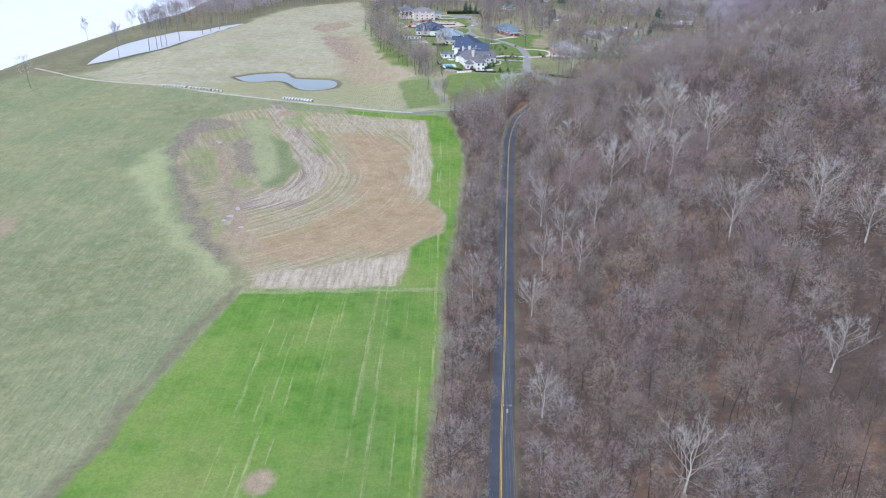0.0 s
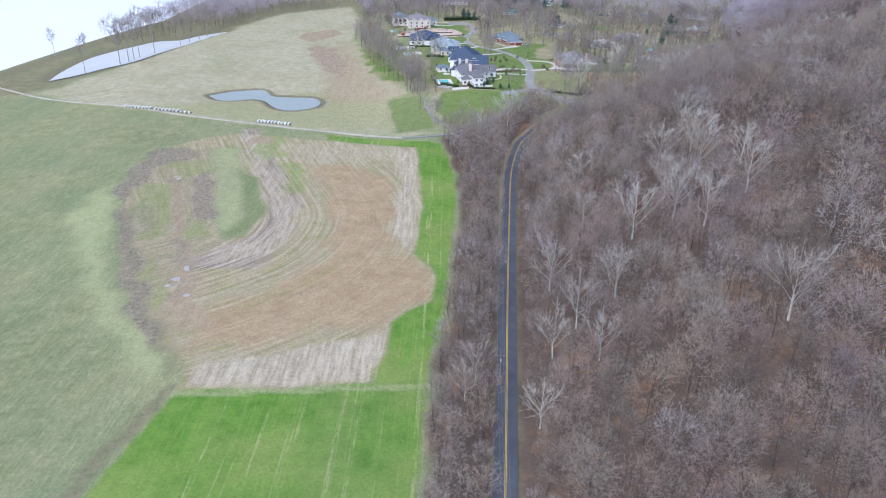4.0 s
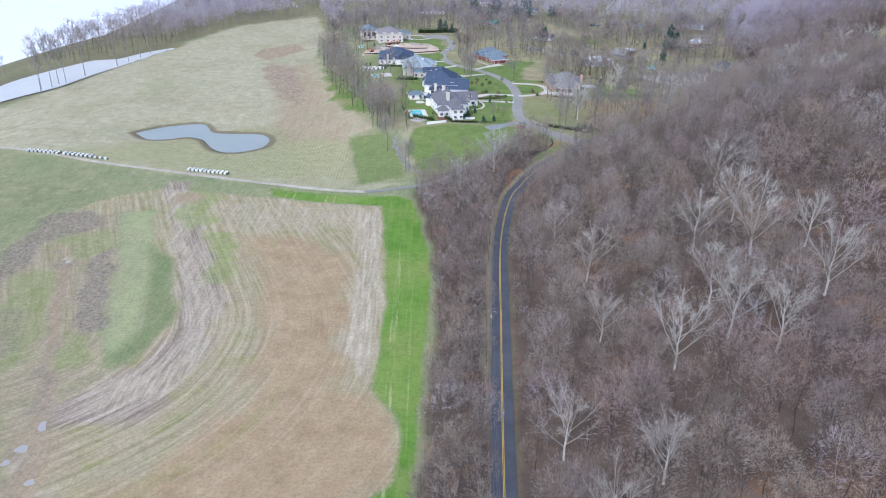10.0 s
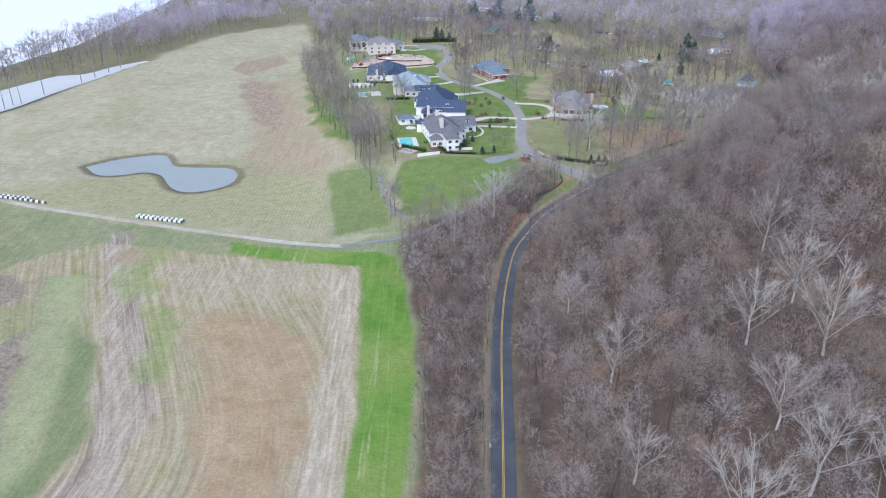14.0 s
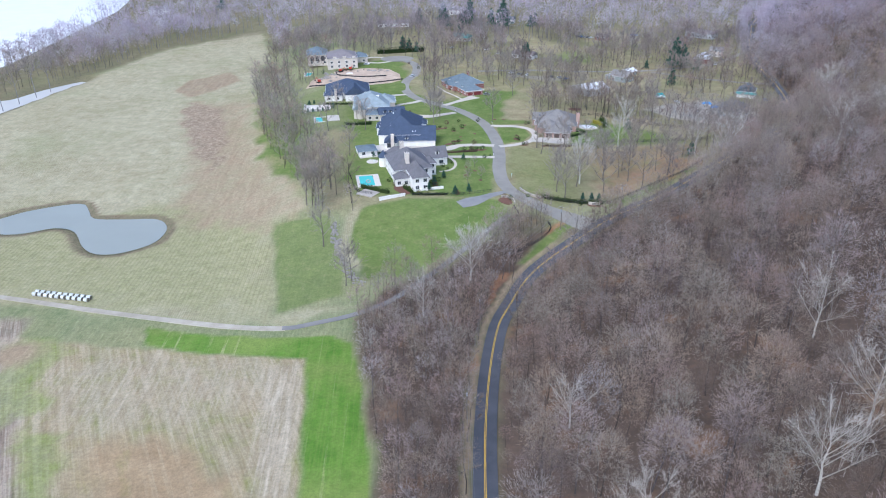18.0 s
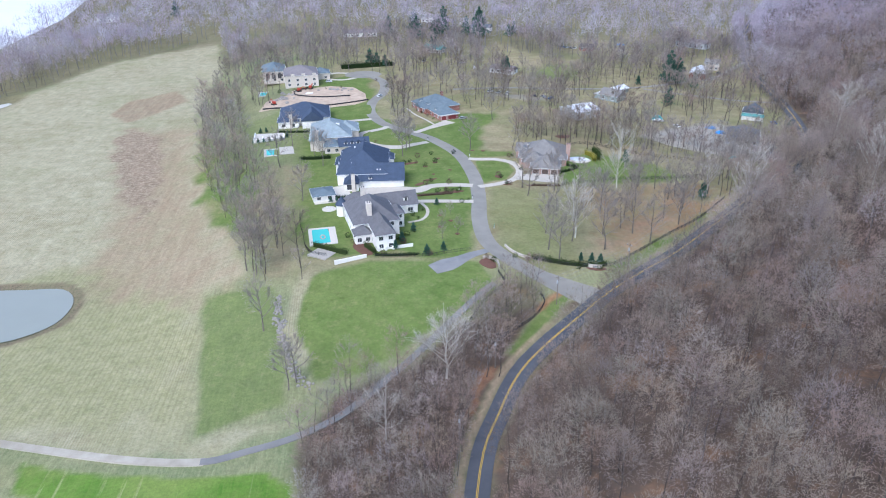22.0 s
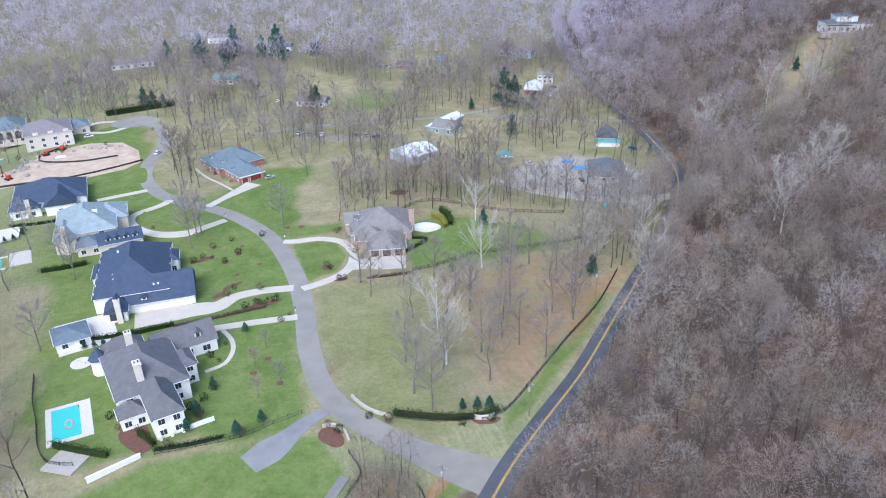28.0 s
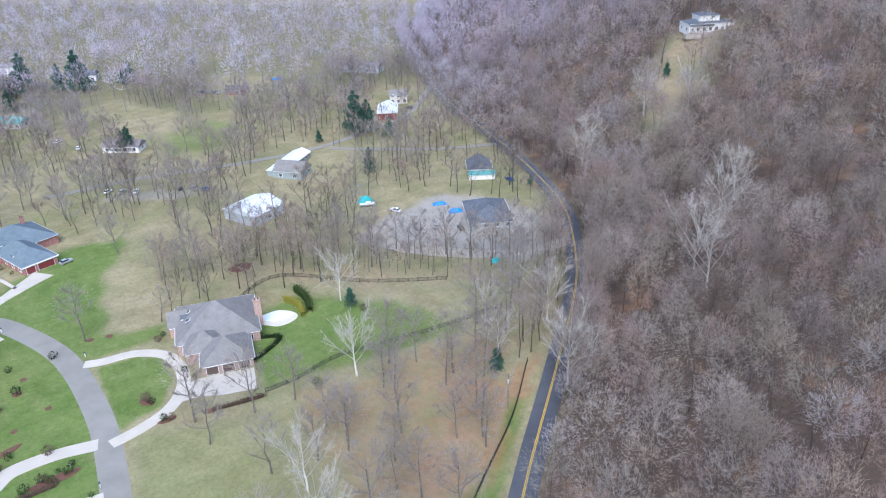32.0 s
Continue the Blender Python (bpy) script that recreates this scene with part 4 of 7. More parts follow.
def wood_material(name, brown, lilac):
    """Twigs of a whole wood: each tree takes one of several greys and browns, mixed to lilac for painted distance haze;
    trunks are darker.
    """
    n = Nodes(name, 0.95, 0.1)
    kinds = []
    for key in ("shade", "twig", "haze"):
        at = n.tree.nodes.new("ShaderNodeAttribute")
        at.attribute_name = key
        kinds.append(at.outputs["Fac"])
    shade, twig, haze = kinds
    c = n.mix(haze, n.ramp(shade, *[(k / (len(brown) - 1), c) for k, c in enumerate(brown)]), n.ramp(shade, *[(k / (len(lilac) - 1), c) for k, c in enumerate(lilac)]))
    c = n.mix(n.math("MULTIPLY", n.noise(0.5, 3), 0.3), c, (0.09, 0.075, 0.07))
    # trunks pale with the same painted haze
    trunk = n.mix(haze, (0.125, 0.106, 0.092), (0.30, 0.28, 0.298))
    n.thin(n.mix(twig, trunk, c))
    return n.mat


# oaks and hickories brown and grey; the lilac set is distance haze painted as colour
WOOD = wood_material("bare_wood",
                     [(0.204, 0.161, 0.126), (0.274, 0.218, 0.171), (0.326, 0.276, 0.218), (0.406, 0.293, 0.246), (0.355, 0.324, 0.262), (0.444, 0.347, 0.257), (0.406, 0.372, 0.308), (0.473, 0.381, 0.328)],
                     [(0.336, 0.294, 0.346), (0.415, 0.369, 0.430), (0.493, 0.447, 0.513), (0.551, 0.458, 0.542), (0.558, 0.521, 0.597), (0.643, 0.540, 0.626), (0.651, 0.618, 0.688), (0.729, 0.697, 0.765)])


def forest(name, places, sizes, templates, label, pale=0.0, haze_share=1.0):
    """Many trees joined: places (n, 3), one template each by turn."""
    vs, fs, cs, ts, bs, n = [], [], [], [], [], 0
    r = np.random.default_rng(len(places))
    kind = r.integers(0, len(templates), len(places))
    turn_a = r.uniform(0, 2 * np.pi, len(places))
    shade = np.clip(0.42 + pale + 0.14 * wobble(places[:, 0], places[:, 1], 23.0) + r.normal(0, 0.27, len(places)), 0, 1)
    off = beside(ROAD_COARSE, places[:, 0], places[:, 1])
    # amount of painted haze, growing up the hillside and northward
    haze = haze_share * np.clip(0.5 * ease(110, 450, off) + 0.95 * ease(690, 1060, places[:, 1] + 0.15 * places[:, 0]) + r.normal(0, 0.16, len(places)), 0, 1)
    lean = r.normal(0, 0.04, (len(places), 2))
    for k, (tv, tf, tw) in enumerate(templates):
        mine = np.nonzero(kind == k)[0]
        if not len(mine):
            continue
        c, s = np.cos(turn_a[mine]), np.sin(turn_a[mine])
        sc = sizes[mine]
        x = (tv[None, :, 0] * c[:, None] - tv[None, :, 1] * s[:, None]) * sc[:, None]
        y = (tv[None, :, 0] * s[:, None] + tv[None, :, 1] * c[:, None]) * sc[:, None]
        z = tv[None, :, 2] * sc[:, None]
        x = x + z * lean[mine, 0:1] + places[mine, 0:1]
        y = y + z * lean[mine, 1:2] + places[mine, 1:2]
        z = z + places[mine, 2:3]
        vs.append(np.stack([x, y, z], -1).reshape(-1, 3))
        fs.append((tf[None] + (np.arange(len(mine)) * len(tv))[:, None, None]).reshape(-1, 3) + n)
        cs.append(np.repeat(shade[mine], len(tv)))
        ts.append(np.tile(tw, len(mine)))
        bs.append(np.repeat(haze[mine], len(tv)))
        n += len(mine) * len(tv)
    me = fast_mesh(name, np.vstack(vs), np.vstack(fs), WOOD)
    for key, values in (("shade", cs), ("twig", ts), ("haze", bs)):
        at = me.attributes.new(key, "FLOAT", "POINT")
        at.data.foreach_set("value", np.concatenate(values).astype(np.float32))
    return tagged(new(name, me), label, "woodland", "", "stuff")


def merged(pair):
    (av, af), (bv, bf), limb = pair
    return np.vstack([av, bv]), np.vstack([af, bf + len(av)]), np.r_[np.zeros(len(av)), np.full(limb, 0.45), np.ones(len(bv) - limb)]


def scatter(x0, x1, y0, y1, step, test, jitter=0.42):
    """Places on a shaken grid that pass a test of x and y."""
    px, py = np.meshgrid(np.arange(x0, x1, step), np.arange(y0, y1, step))
    px = px.ravel() + rng.uniform(-jitter, jitter, px.size) * step
    py = py.ravel() + rng.uniform(-jitter, jitter, py.size) * step
    ok = test(px, py)
    px, py = px[ok], py[ok]
    return np.column_stack([px, py, heights(px, py)])


def in_woods(x, y):
    d = beside(ROAD_COARSE, x, y)
    return d > 7.2 - 1.4 * (y > 540) + 0.8 * wobble(x, y, 7)


CLEARING = [(305, 684), (312, 674), (340, 692), (384, 722), (408, 724), (410, 748), (378, 750), (338, 718)]
SYCAMORES = [(62.3, 367.9, 1.0), (98, 370, 1.05), (99.8, 235, 1.1), (128.8, 237.7, 1.0), (133.9, 213.5, 1.0), (96.3, 151.9, 0.8), (53.5, 121.8, 0.9), (36.8, 241.8, 0.75), (49.1, 235.8, 0.8),
             (29.7, 210.2, 0.7), (27.4, 156.8, 0.7), (121.3, 418, 1.0), (40.8, 283.1, 0.95), (45.6, 255.3, 0.9), (115.9, 384.5, 1.05), (92, 336.3, 1.0), (120.2, 326.3, 1.1), (59, 329.8, 0.8),
             (73.7, 308, 1.1), (60, 268.9, 0.9), (90.1, 316, 1.15), (98.3, 305, 1.0), (112.3, 358.5, 1.15), (128, 356, 0.9), (57.8, 409, 0.75), (40.3, 493, 1.1), (23, 470, 0.75), (13.6, 231.7, 0.6),
             (10.5, 221.9, 0.6), (157.5, 596, 0.7), (271, 690, 1.15), (177, 600, 0.85), (138, 650, 0.8), (264, 680, 1.0), (225, 591.5, 1.1), (268.5, 612, 1.0), (95, 566, 0.95), (124.9, 612.6, 0.9),
             (164.7, 577, 1.0), (217.9, 580.8, 1.0), (251.8, 604.7, 0.95), (315, 698, 1.0), (325.7, 683, 1.0), (98.5, 582.7, 0.85), (164, 611, 0.7)]


def seen_far(x, y):
    """Ground that the flight looks over, but for clearings and the room round the white trees."""
    ok = ((x < 34 + 0.68 * y) | (x - 63 < 1.95 * (y - 455))) & (x < 860) & (polygon_depth(CLEARING, x, y) < 5)
    for sx, sy, _ in SYCAMORES:
        ok &= ~((np.abs(x - sx) < 4.5) & (y > sy - 9) & (y < sy + 3))
    return ok


NEAR_WOOD = [merged(bare_tree(100 + k, 20 + 2.5 * (k % 3), 4.6 + 0.5 * (k % 4), 0.2, 5, 0.36, 1100, 1.2, 0.043, 3, 1, 0.9, stout=0.4, dome=0.78)) for k in range(8)]
MID_WOOD = [merged(bare_tree(200 + k, 21 + 2.5 * (k % 3), 5.4, 0.2, 3, 0.36, 360, 1.8, 0.09, 3, 0, stout=0.45, dome=0.75)) for k in range(5)]
FAR_WOOD = [merged(bare_tree(300 + k, 21 + 2.5 * (k % 3), 6.0, 0.24, 2, 0.38, 130, 2.2, 0.15, 3, 0, stout=0.4, dome=0.8)) for k in range(5)]

SLIM_WOOD = [merged(bare_tree(600 + k, 17 + 2 * (k % 3), 4.3, 0.19, 5, 0.3, 520, 1.25, 0.048, 3, 1, 1.0, stout=0.4, dome=0.65)) for k in range(5)]

GROVE_WOOD = [merged(bare_tree(650 + k, 16 + 2.2 * (k % 4), 5.0, 0.22, 8, 0.27, 520, 1.5, 0.045, 3, 2, 1.05, stout=0.55, dome=0.3)) for k in range(6)]


def near_band(x, y):
    return ((beside(ROAD_COARSE, x, y) < 88) & (y < 660)) | ((beside(ROAD_COARSE, x, y) < 40) & (y < 860))


def mid_band(x, y):
    return (beside(ROAD_COARSE, x, y) < 330) & (y < 900)


a_near = scatter(8, 420, 95, 860, 7.5, lambda x, y: in_woods(x, y) & near_band(x, y) & seen_far(x, y))
a_mid = scatter(8, 700, 60, 900, 8.6, lambda x, y: in_woods(x, y) & mid_band(x, y) & ~near_band(x, y) & seen_far(x, y))
a_far = scatter(8, 860, 60, 1500, 10.5, lambda x, y: in_woods(x, y) & ~mid_band(x, y) & seen_far(x, y))
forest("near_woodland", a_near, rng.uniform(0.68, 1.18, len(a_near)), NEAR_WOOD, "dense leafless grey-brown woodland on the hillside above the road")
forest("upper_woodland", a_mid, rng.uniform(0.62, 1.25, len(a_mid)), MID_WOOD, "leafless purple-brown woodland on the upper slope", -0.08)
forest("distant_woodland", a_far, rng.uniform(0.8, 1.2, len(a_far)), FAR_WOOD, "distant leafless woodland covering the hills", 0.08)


def north_woods(x, y):
    edge = y + 0.35 * x + 25 * wobble(x, y, 60)
    return (edge > 985) & (x + y < 1610) & (polygon_depth(NORTH, x, y) < -6) & (beside(ROAD_COARSE, x, y) < -9) & (x > -330) & (np.hypot(x + 268, y - 1198) > 30)


a_north = scatter(-330, 620, 820, 1800, 14.5, north_woods)
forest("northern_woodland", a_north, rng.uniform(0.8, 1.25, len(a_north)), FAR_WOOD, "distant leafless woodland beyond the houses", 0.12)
a_bank = scatter(-345, -235, 480, 1050, 10.0, lambda x, y: (polygon_depth(SLOUGH, x, y) < -4) & (x > np.interp(y, [465, 640, 745, 890, 925, 1250], [-345, -346, -338, -322, -312, -330])) & (polygon_depth(NORTH, x, y) < -5) & (wobble(x, y, 31) > 0.75 - 1.5 * (y > 775)))
forest("riverside_trees", a_bank, rng.uniform(0.75, 1.15, len(a_bank)), MID_WOOD, "line of bare trees along the river bank", 0.1)
a_strip = scatter(-5, 62, 95, 535, 4.6, lambda x, y: (np.abs(beside(LANE[::3], x, y)) > 1.6) & (beside(STRIP_EDGE, x, y) > 1.2) & (beside(ROAD_COARSE, x, y) < -4.2) & (y < 515))
forest("roadside_thicket", a_strip, rng.uniform(0.55, 0.95, len(a_strip)), SLIM_WOOD, "thin belt of grey leafless trees between field and road", 0.1)


# ---- single trees ----
def tree_kind(seed, **how):
    (tv, tf), (cv, cf), _ = bare_tree(seed, **how)
    return tv, tf, cv, cf


def tree_master(name, label, kind, trunk_mat, crown_mat, group):
    tv, tf, cv, cf = kind
    ob = thing(name, label, "tree", group=group)
    part("trunk", fast_mesh("trunk", tv, tf, trunk_mat), None, ob)
    part("crown", fast_mesh("crown", cv, cf, crown_mat), None, ob)
    return ob


def planted(masters, places, low=0.85, high=1.15):
    """Copies of the master trees at places of (x, y) or (x, y, size); the masters themselves take the first places."""
    for k, p in enumerate(places):
        x, y = p[:2]
        size = p[2] if len(p) > 2 else rng.uniform(low, high)
        m = pose(x, y, ground_z(x, y), 0, 0, float(rng.uniform(0, 360))) @ Matrix.Scale(size, 4)
        if k < len(masters):
            masters[k].matrix_basis = m
        else:
            src = masters[k % len(masters)]
            ob = copy_thing(src, Matrix())
            ob.matrix_basis = m


sycamores = [tree_master("sycamore_tree", "tall leafless sycamore with white bark and spreading limbs", tree_kind(400 + k, height=23, spread=8.4, trunk_r=0.33, limbs=12, fork=0.22, twigs=2400, twig_len=1.6, twig_w=0.02, sides=7, subs=10, rise=1.05, leader=0.66, stout=0.42),
                         BARK_PALE, TWIG_PALE, "white sycamores") for k in range(5)]
planted(sycamores, SYCAMORES)
# grey bark lightened: the distance haze is put into its colour
GREY_BARK = bark("hazed_bark", (0.26, 0.245, 0.25), (0.36, 0.345, 0.35), 0.3)
river_trees = [tree_master("cottonwood_tree", "very tall slim leafless tree at the water's edge", tree_kind(450 + k, height=37, spread=6.0, trunk_r=0.34, limbs=12, fork=0.42, twigs=900, twig_len=2.4, twig_w=0.05, sides=7, subs=5, rise=1.5, leader=0.8, stout=0.55),
                           GREY_BARK, TWIG_GREY, "riverside cottonwoods") for k in range(3)]
planted(river_trees, [(-282, 637, 0.85), (-270, 675, 1.0), (-267, 686, 1.05), (-266, 695, 1.0), (-259, 724, 1.1), (-247, 758, 0.9), (-339, 705, 0.7), (-318, 716, 0.55), (-272, 680, 0.8), (-263, 700, 0.9), (-244, 775, 0.85), (-240, 792, 0.95), (-236, 806, 0.8)])
yard_trees = [tree_master("bare_tree", "tall leafless tree with dark bark standing in short grass", tree_kind(500 + k, height=19, spread=5.0, trunk_r=0.26, limbs=10, fork=0.28, twigs=1000, twig_len=1.3, twig_w=0.045, sides=6, subs=5, rise=1.0, leader=0.75, stout=0.6, dome=0.35),
                          BARK_DARK, TWIG_GREY, "bare yard trees") for k in range(6)]
YARD_A = [(-24, 558), (-32, 592), (-20, 554), (-15, 575), (-3.5, 493), (-1.6, 496), (-13.7, 521), (-9, 615), (-3, 657), (-53, 669), (-41, 629), (-50, 669), (-39, 632), (-27, 600), (-19, 558), (-26, 576), (-59, 695),
          (-23, 658), (-20, 688), (-71, 734), (-65, 696), (-8, 674), (68.6, 672), (88, 726), (39, 679), (34, 692), (55, 778), (47, 783), (77, 804), (67, 813), (87, 795), (103, 780), (123, 791), (83, 557), (85, 549), (93, 563)]
YARD_B = [(103, 555), (111, 589), (123.5, 587), (141, 595), (85, 619), (85.5, 609), (98, 614), (85, 571), (112, 592), (110, 599), (128, 597), (154, 602), (136.6, 572), (121, 559), (117, 567), (114, 572), (106, 568), (52, 786),
          (64, 791), (43, 822), (112, 770), (120, 777), (103, 784), (94, 799), (104, 690), (96, 697), (35, 667), (37, 676), (46, 570, 0.4), (52, 574, 0.4), (47, 584, 0.35), (51, 592, 0.35), (128, 725), (130, 712), (134, 703), (140, 698)]
YARD_C = [(144, 690), (153, 683), (161, 672), (169, 671), (175, 664), (180, 656), (185, 649), (189, 642), (196, 642), (199, 634), (68, 790), (77, 769), (89, 767), (99, 753), (108, 613), (145, 598), (138, 575), (134, 612),
          (146, 806), (159, 807), (162, 795), (144, 813), (138, 823), (181, 823), (201, 819), (226, 839), (280, 877), (265, 889), (96, 889), (81, 900), (90, 906), (103, 896), (109, 867), (150, 859), (254, 766), (236, 758), (227, 765), (148, 676), (156, 664), (165, 655), (120, 690), (150, 592), (158, 596), (166, 604), (172, 610), (180, 616), (143, 585), (133, 578), (187, 624), (162, 612), (174, 622), (118, 580), (104, 590), (128, 604), (94, 592), (140, 608)]
planted(yard_trees, YARD_A + YARD_B + YARD_C)
TAKEN = np.array([p[:2] for p in YARD_A + YARD_B + YARD_C])
HOUSE_SPOTS = np.array([(20, 585), (18, 640), (0, 690), (-16, 735), (-30, 835), (60, 750), (104, 650), (139, 729), (183, 768), (235, 716), (212, 675), (247, 822), (264, 838), (284, 920), (194, 920), (70, 928), (114, 846)])


def mid_grove(x, y):
    near_house = np.min(np.hypot(x[:, None] - HOUSE_SPOTS[:, 0], y[:, None] - HOUSE_SPOTS[:, 1]), 1) < 16
    near_tree = np.min(np.hypot(x[:, None] - TAKEN[:, 0], y[:, None] - TAKEN[:, 1]), 1) < 5
    d_street = np.abs(beside(STREET[::4], x, y))
    return (beside(ROAD_COARSE, x, y) < -9) & ~near_house & ~near_tree & (d_street > 9) & (y + 0.35 * x < 1010) & (polygon_depth(GARDENS, x, y) < -8) & (polygon_depth(NORTH, x, y) < -10) & (wobble(x, y, 17) > -0.22 - 0.2 * (y > 850)) & (polygon_depth(GRAVEL, x, y) < -1) & (polygon_depth(OPEN, x, y) < 1) & (polygon_depth(OPEN_FAR, x, y) < 2) & (polygon_depth(OPEN_LEFT, x, y) < -1) & (polygon_depth(GREEN_FIELD, x, y) < -1)


a_grove = scatter(-90, 320, 668, 1000, 8.8, mid_grove)
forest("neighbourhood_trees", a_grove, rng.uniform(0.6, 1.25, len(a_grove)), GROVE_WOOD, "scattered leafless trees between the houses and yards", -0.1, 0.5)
a_belt = scatter(98, 205, 628, 705, 4.6, lambda x, y: (np.abs(beside([(96, 700), (128, 690), (150, 668), (172, 652), (200, 622)], x, y)) < 8) & (beside(ROAD_COARSE, x, y) < -8))
forest("boundary_thicket", a_belt, rng.uniform(0.4, 0.95, len(a_belt)), SLIM_WOOD, "tangled thicket of bare saplings along the yard boundary", -0.05)

a_verge = scatter(120, 240, 560, 655, 3.9, lambda x, y: (np.abs(beside(ROAD_COARSE, x, y)) > 3.9) & (beside(ROAD_COARSE, x, y) > -11) & (beside(ROAD_COARSE, x, y) < 9) & (y > 590 - 25 * (beside(ROAD_COARSE, x, y) > 0)))
forest("verge_trees", a_verge, rng.uniform(0.6, 1.15, len(a_verge)), SLIM_WOOD, "bare trees leaning over both sides of the road", 0.2)
a_over = scatter(130, 245, 568, 652, 4.8, lambda x, y: (beside(ROAD_COARSE, x, y) > 3.7) & (beside(ROAD_COARSE, x, y) < 8.5))
forest("overhanging_trees", a_over, rng.uniform(0.75, 1.1, len(a_over)), NEAR_WOOD, "bare trees hanging over the shaded road", 0.1)
a_bend = scatter(240, 420, 700, 1080, 5.4, lambda x, y: (np.abs(beside(ROAD_COARSE, x, y)) > 4.2) & (np.abs(beside(ROAD_COARSE, x, y)) < 10.5) & (y > 722 - 8 * (beside(ROAD_COARSE, x, y) > 0)))
forest("bend_trees", a_bend, rng.uniform(0.7, 1.2, len(a_bend)), SLIM_WOOD, "bare trees crowding the road beyond the bend", 0.2)
a_edge = scatter(10, 330, 100, 900, 4.6, lambda x, y: (beside(ROAD_COARSE, x, y) > 4.9 - 1.2 * (y > 545)) & (beside(ROAD_COARSE, x, y) < 10))
forest("woodland_edge", a_edge, rng.uniform(0.22, 0.55, len(a_edge)), SLIM_WOOD, "bare saplings and brush along the edge of the road", 0.1)
a_west = scatter(-325, -85, 700, 1160, 9.0, lambda x, y: (polygon_depth(NORTH, x, y) < -5) & (polygon_depth(SLOUGH, x, y) < -5) & (y > 760 - 0.4 * (x + 200)) & (y + 0.35 * x < 985) & (x > -250))
forest("field_end_trees", a_west, rng.uniform(0.7, 1.1, len(a_west)), MID_WOOD, "belt of bare trees beyond the end of the field", 0.1)
a_row = scatter(-95, -5, 548, 800, 8.0, lambda x, y: (np.abs(beside([(-24, 552), (-38, 600), (-56, 655), (-72, 720), (-86, 795)], x, y) - 8) < 15) & (polygon_depth(NORTH, x, y) < -2) & (wobble(x, y, 11) > -0.2))
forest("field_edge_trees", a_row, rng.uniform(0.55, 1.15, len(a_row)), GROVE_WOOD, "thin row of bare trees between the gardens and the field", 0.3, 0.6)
a_back = scatter(60, 520, 40, 640, 22.0, lambda x, y: in_woods(x, y) & (x > 36 + 0.68 * y) & (x - 63 > 1.95 * (y - 455)))
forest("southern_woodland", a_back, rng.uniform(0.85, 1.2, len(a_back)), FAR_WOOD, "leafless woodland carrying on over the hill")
a_corner = scatter(44, 80, 500, 540, 3.6, lambda x, y: (polygon_depth(HOLLOW, x, y) > 0.4) & (np.abs(beside(STREET[::4], x, y)) > 6) & (np.abs(beside(LANE[::3], x, y)) > 2.0))
forest("corner_thicket", a_corner, rng.uniform(0.3, 0.75, len(a_corner)), SLIM_WOOD, "bare bushes in the corner beside the junction", 0.15)


# ---- houses ----
def shingle(name, c, weather=0.25):
    n = Nodes(name, 0.85, 0.25)
    f = n.noise(0.5, 4)
    rows = n.noise(1.0, 3, 0.6, n.stretched(3.0, 3.0, 9.0))
    col = n.ramp(n.math("ADD", n.math("MULTIPLY", f, 0.55), n.math("MULTIPLY", rows, 0.45)), (0.32, tuple(v * (1 - weather) for v in c)), (0.68, tuple(v * (1 + weather) for v in c)))
    n.base(col).bump(rows, 0.4, 0.05)
    return n.mat


def brickwork(name, c):
    n = Nodes(name, 0.9, 0.2)
    b = n.node("ShaderNodeTexBrick", Scale=3.0)
    b.inputs["Color1"].default_value = (*c, 1)
    b.inputs["Color2"].default_value = (*[v * 0.75 for v in c], 1)
    b.inputs["Mortar"].default_value = (0.45, 0.42, 0.38, 1)
    n.link(n.where(), b.inputs["Vector"])
    n.base(n.mix(n.math("MULTIPLY", n.noise(0.8), 0.4), b.outputs["Color"], c))
    return n.mat


NAVY_ROOF = shingle("navy_shingles", (0.050, 0.068, 0.105))
GREY_ROOF = shingle("grey_shingles", (0.125, 0.122, 0.128))
TEAL_ROOF = shingle("blue_grey_shingles", (0.128, 0.162, 0.182))
SAGE_ROOF = shingle("pale_sage_shingles", (0.235, 0.275, 0.285))
LILAC_ROOF = shingle("mauve_grey_shingles", (0.19, 0.17, 0.168))
TAUPE_ROOF = shingle("taupe_grey_shingles", (0.185, 0.175, 0.162))
SLATE_ROOF = shingle("dark_slate_shingles", (0.10, 0.11, 0.125), 0.4)
METAL_ROOF = shingle("white_metal_roof", (0.58, 0.60, 0.62), 0.12)
GREEN_ROOF = shingle("green_metal_roof", (0.10, 0.27, 0.25), 0.15)
BROWN_ROOF = shingle("brown_shingles", (0.11, 0.095, 0.09))
WHITE_WALL = plain("white_painted_brick", (0.72, 0.705, 0.66), 0.7, 0.07, 0.8)
CREAM_WALL = plain("cream_stone", (0.55, 0.50, 0.43), 0.85, 0.14, 1.2)
PINK_BRICK = brickwork("rosy_brick", (0.40, 0.255, 0.205))
RED_BRICK = brickwork("red_brick", (0.30, 0.115, 0.09))
GREY_WALL = plain("grey_siding", (0.40, 0.42, 0.43), 0.7, 0.1, 1.0)
GREEN_WALL = plain("grey_green_siding", (0.27, 0.31, 0.30), 0.7, 0.1, 1.0)
RED_WALL = plain("dark_red_siding", (0.19, 0.06, 0.055), 0.7, 0.12, 1.0)
TRIM = plain("white_trim", (0.72, 0.72, 0.70), 0.6, 0.05, 2)
DARK_TRIM = plain("dark_trim", (0.05, 0.05, 0.055), 0.6, 0.1, 2)
GARAGE_WHITE = plain("white_garage_door", (0.68, 0.68, 0.66), 0.6, 0.05, 2)
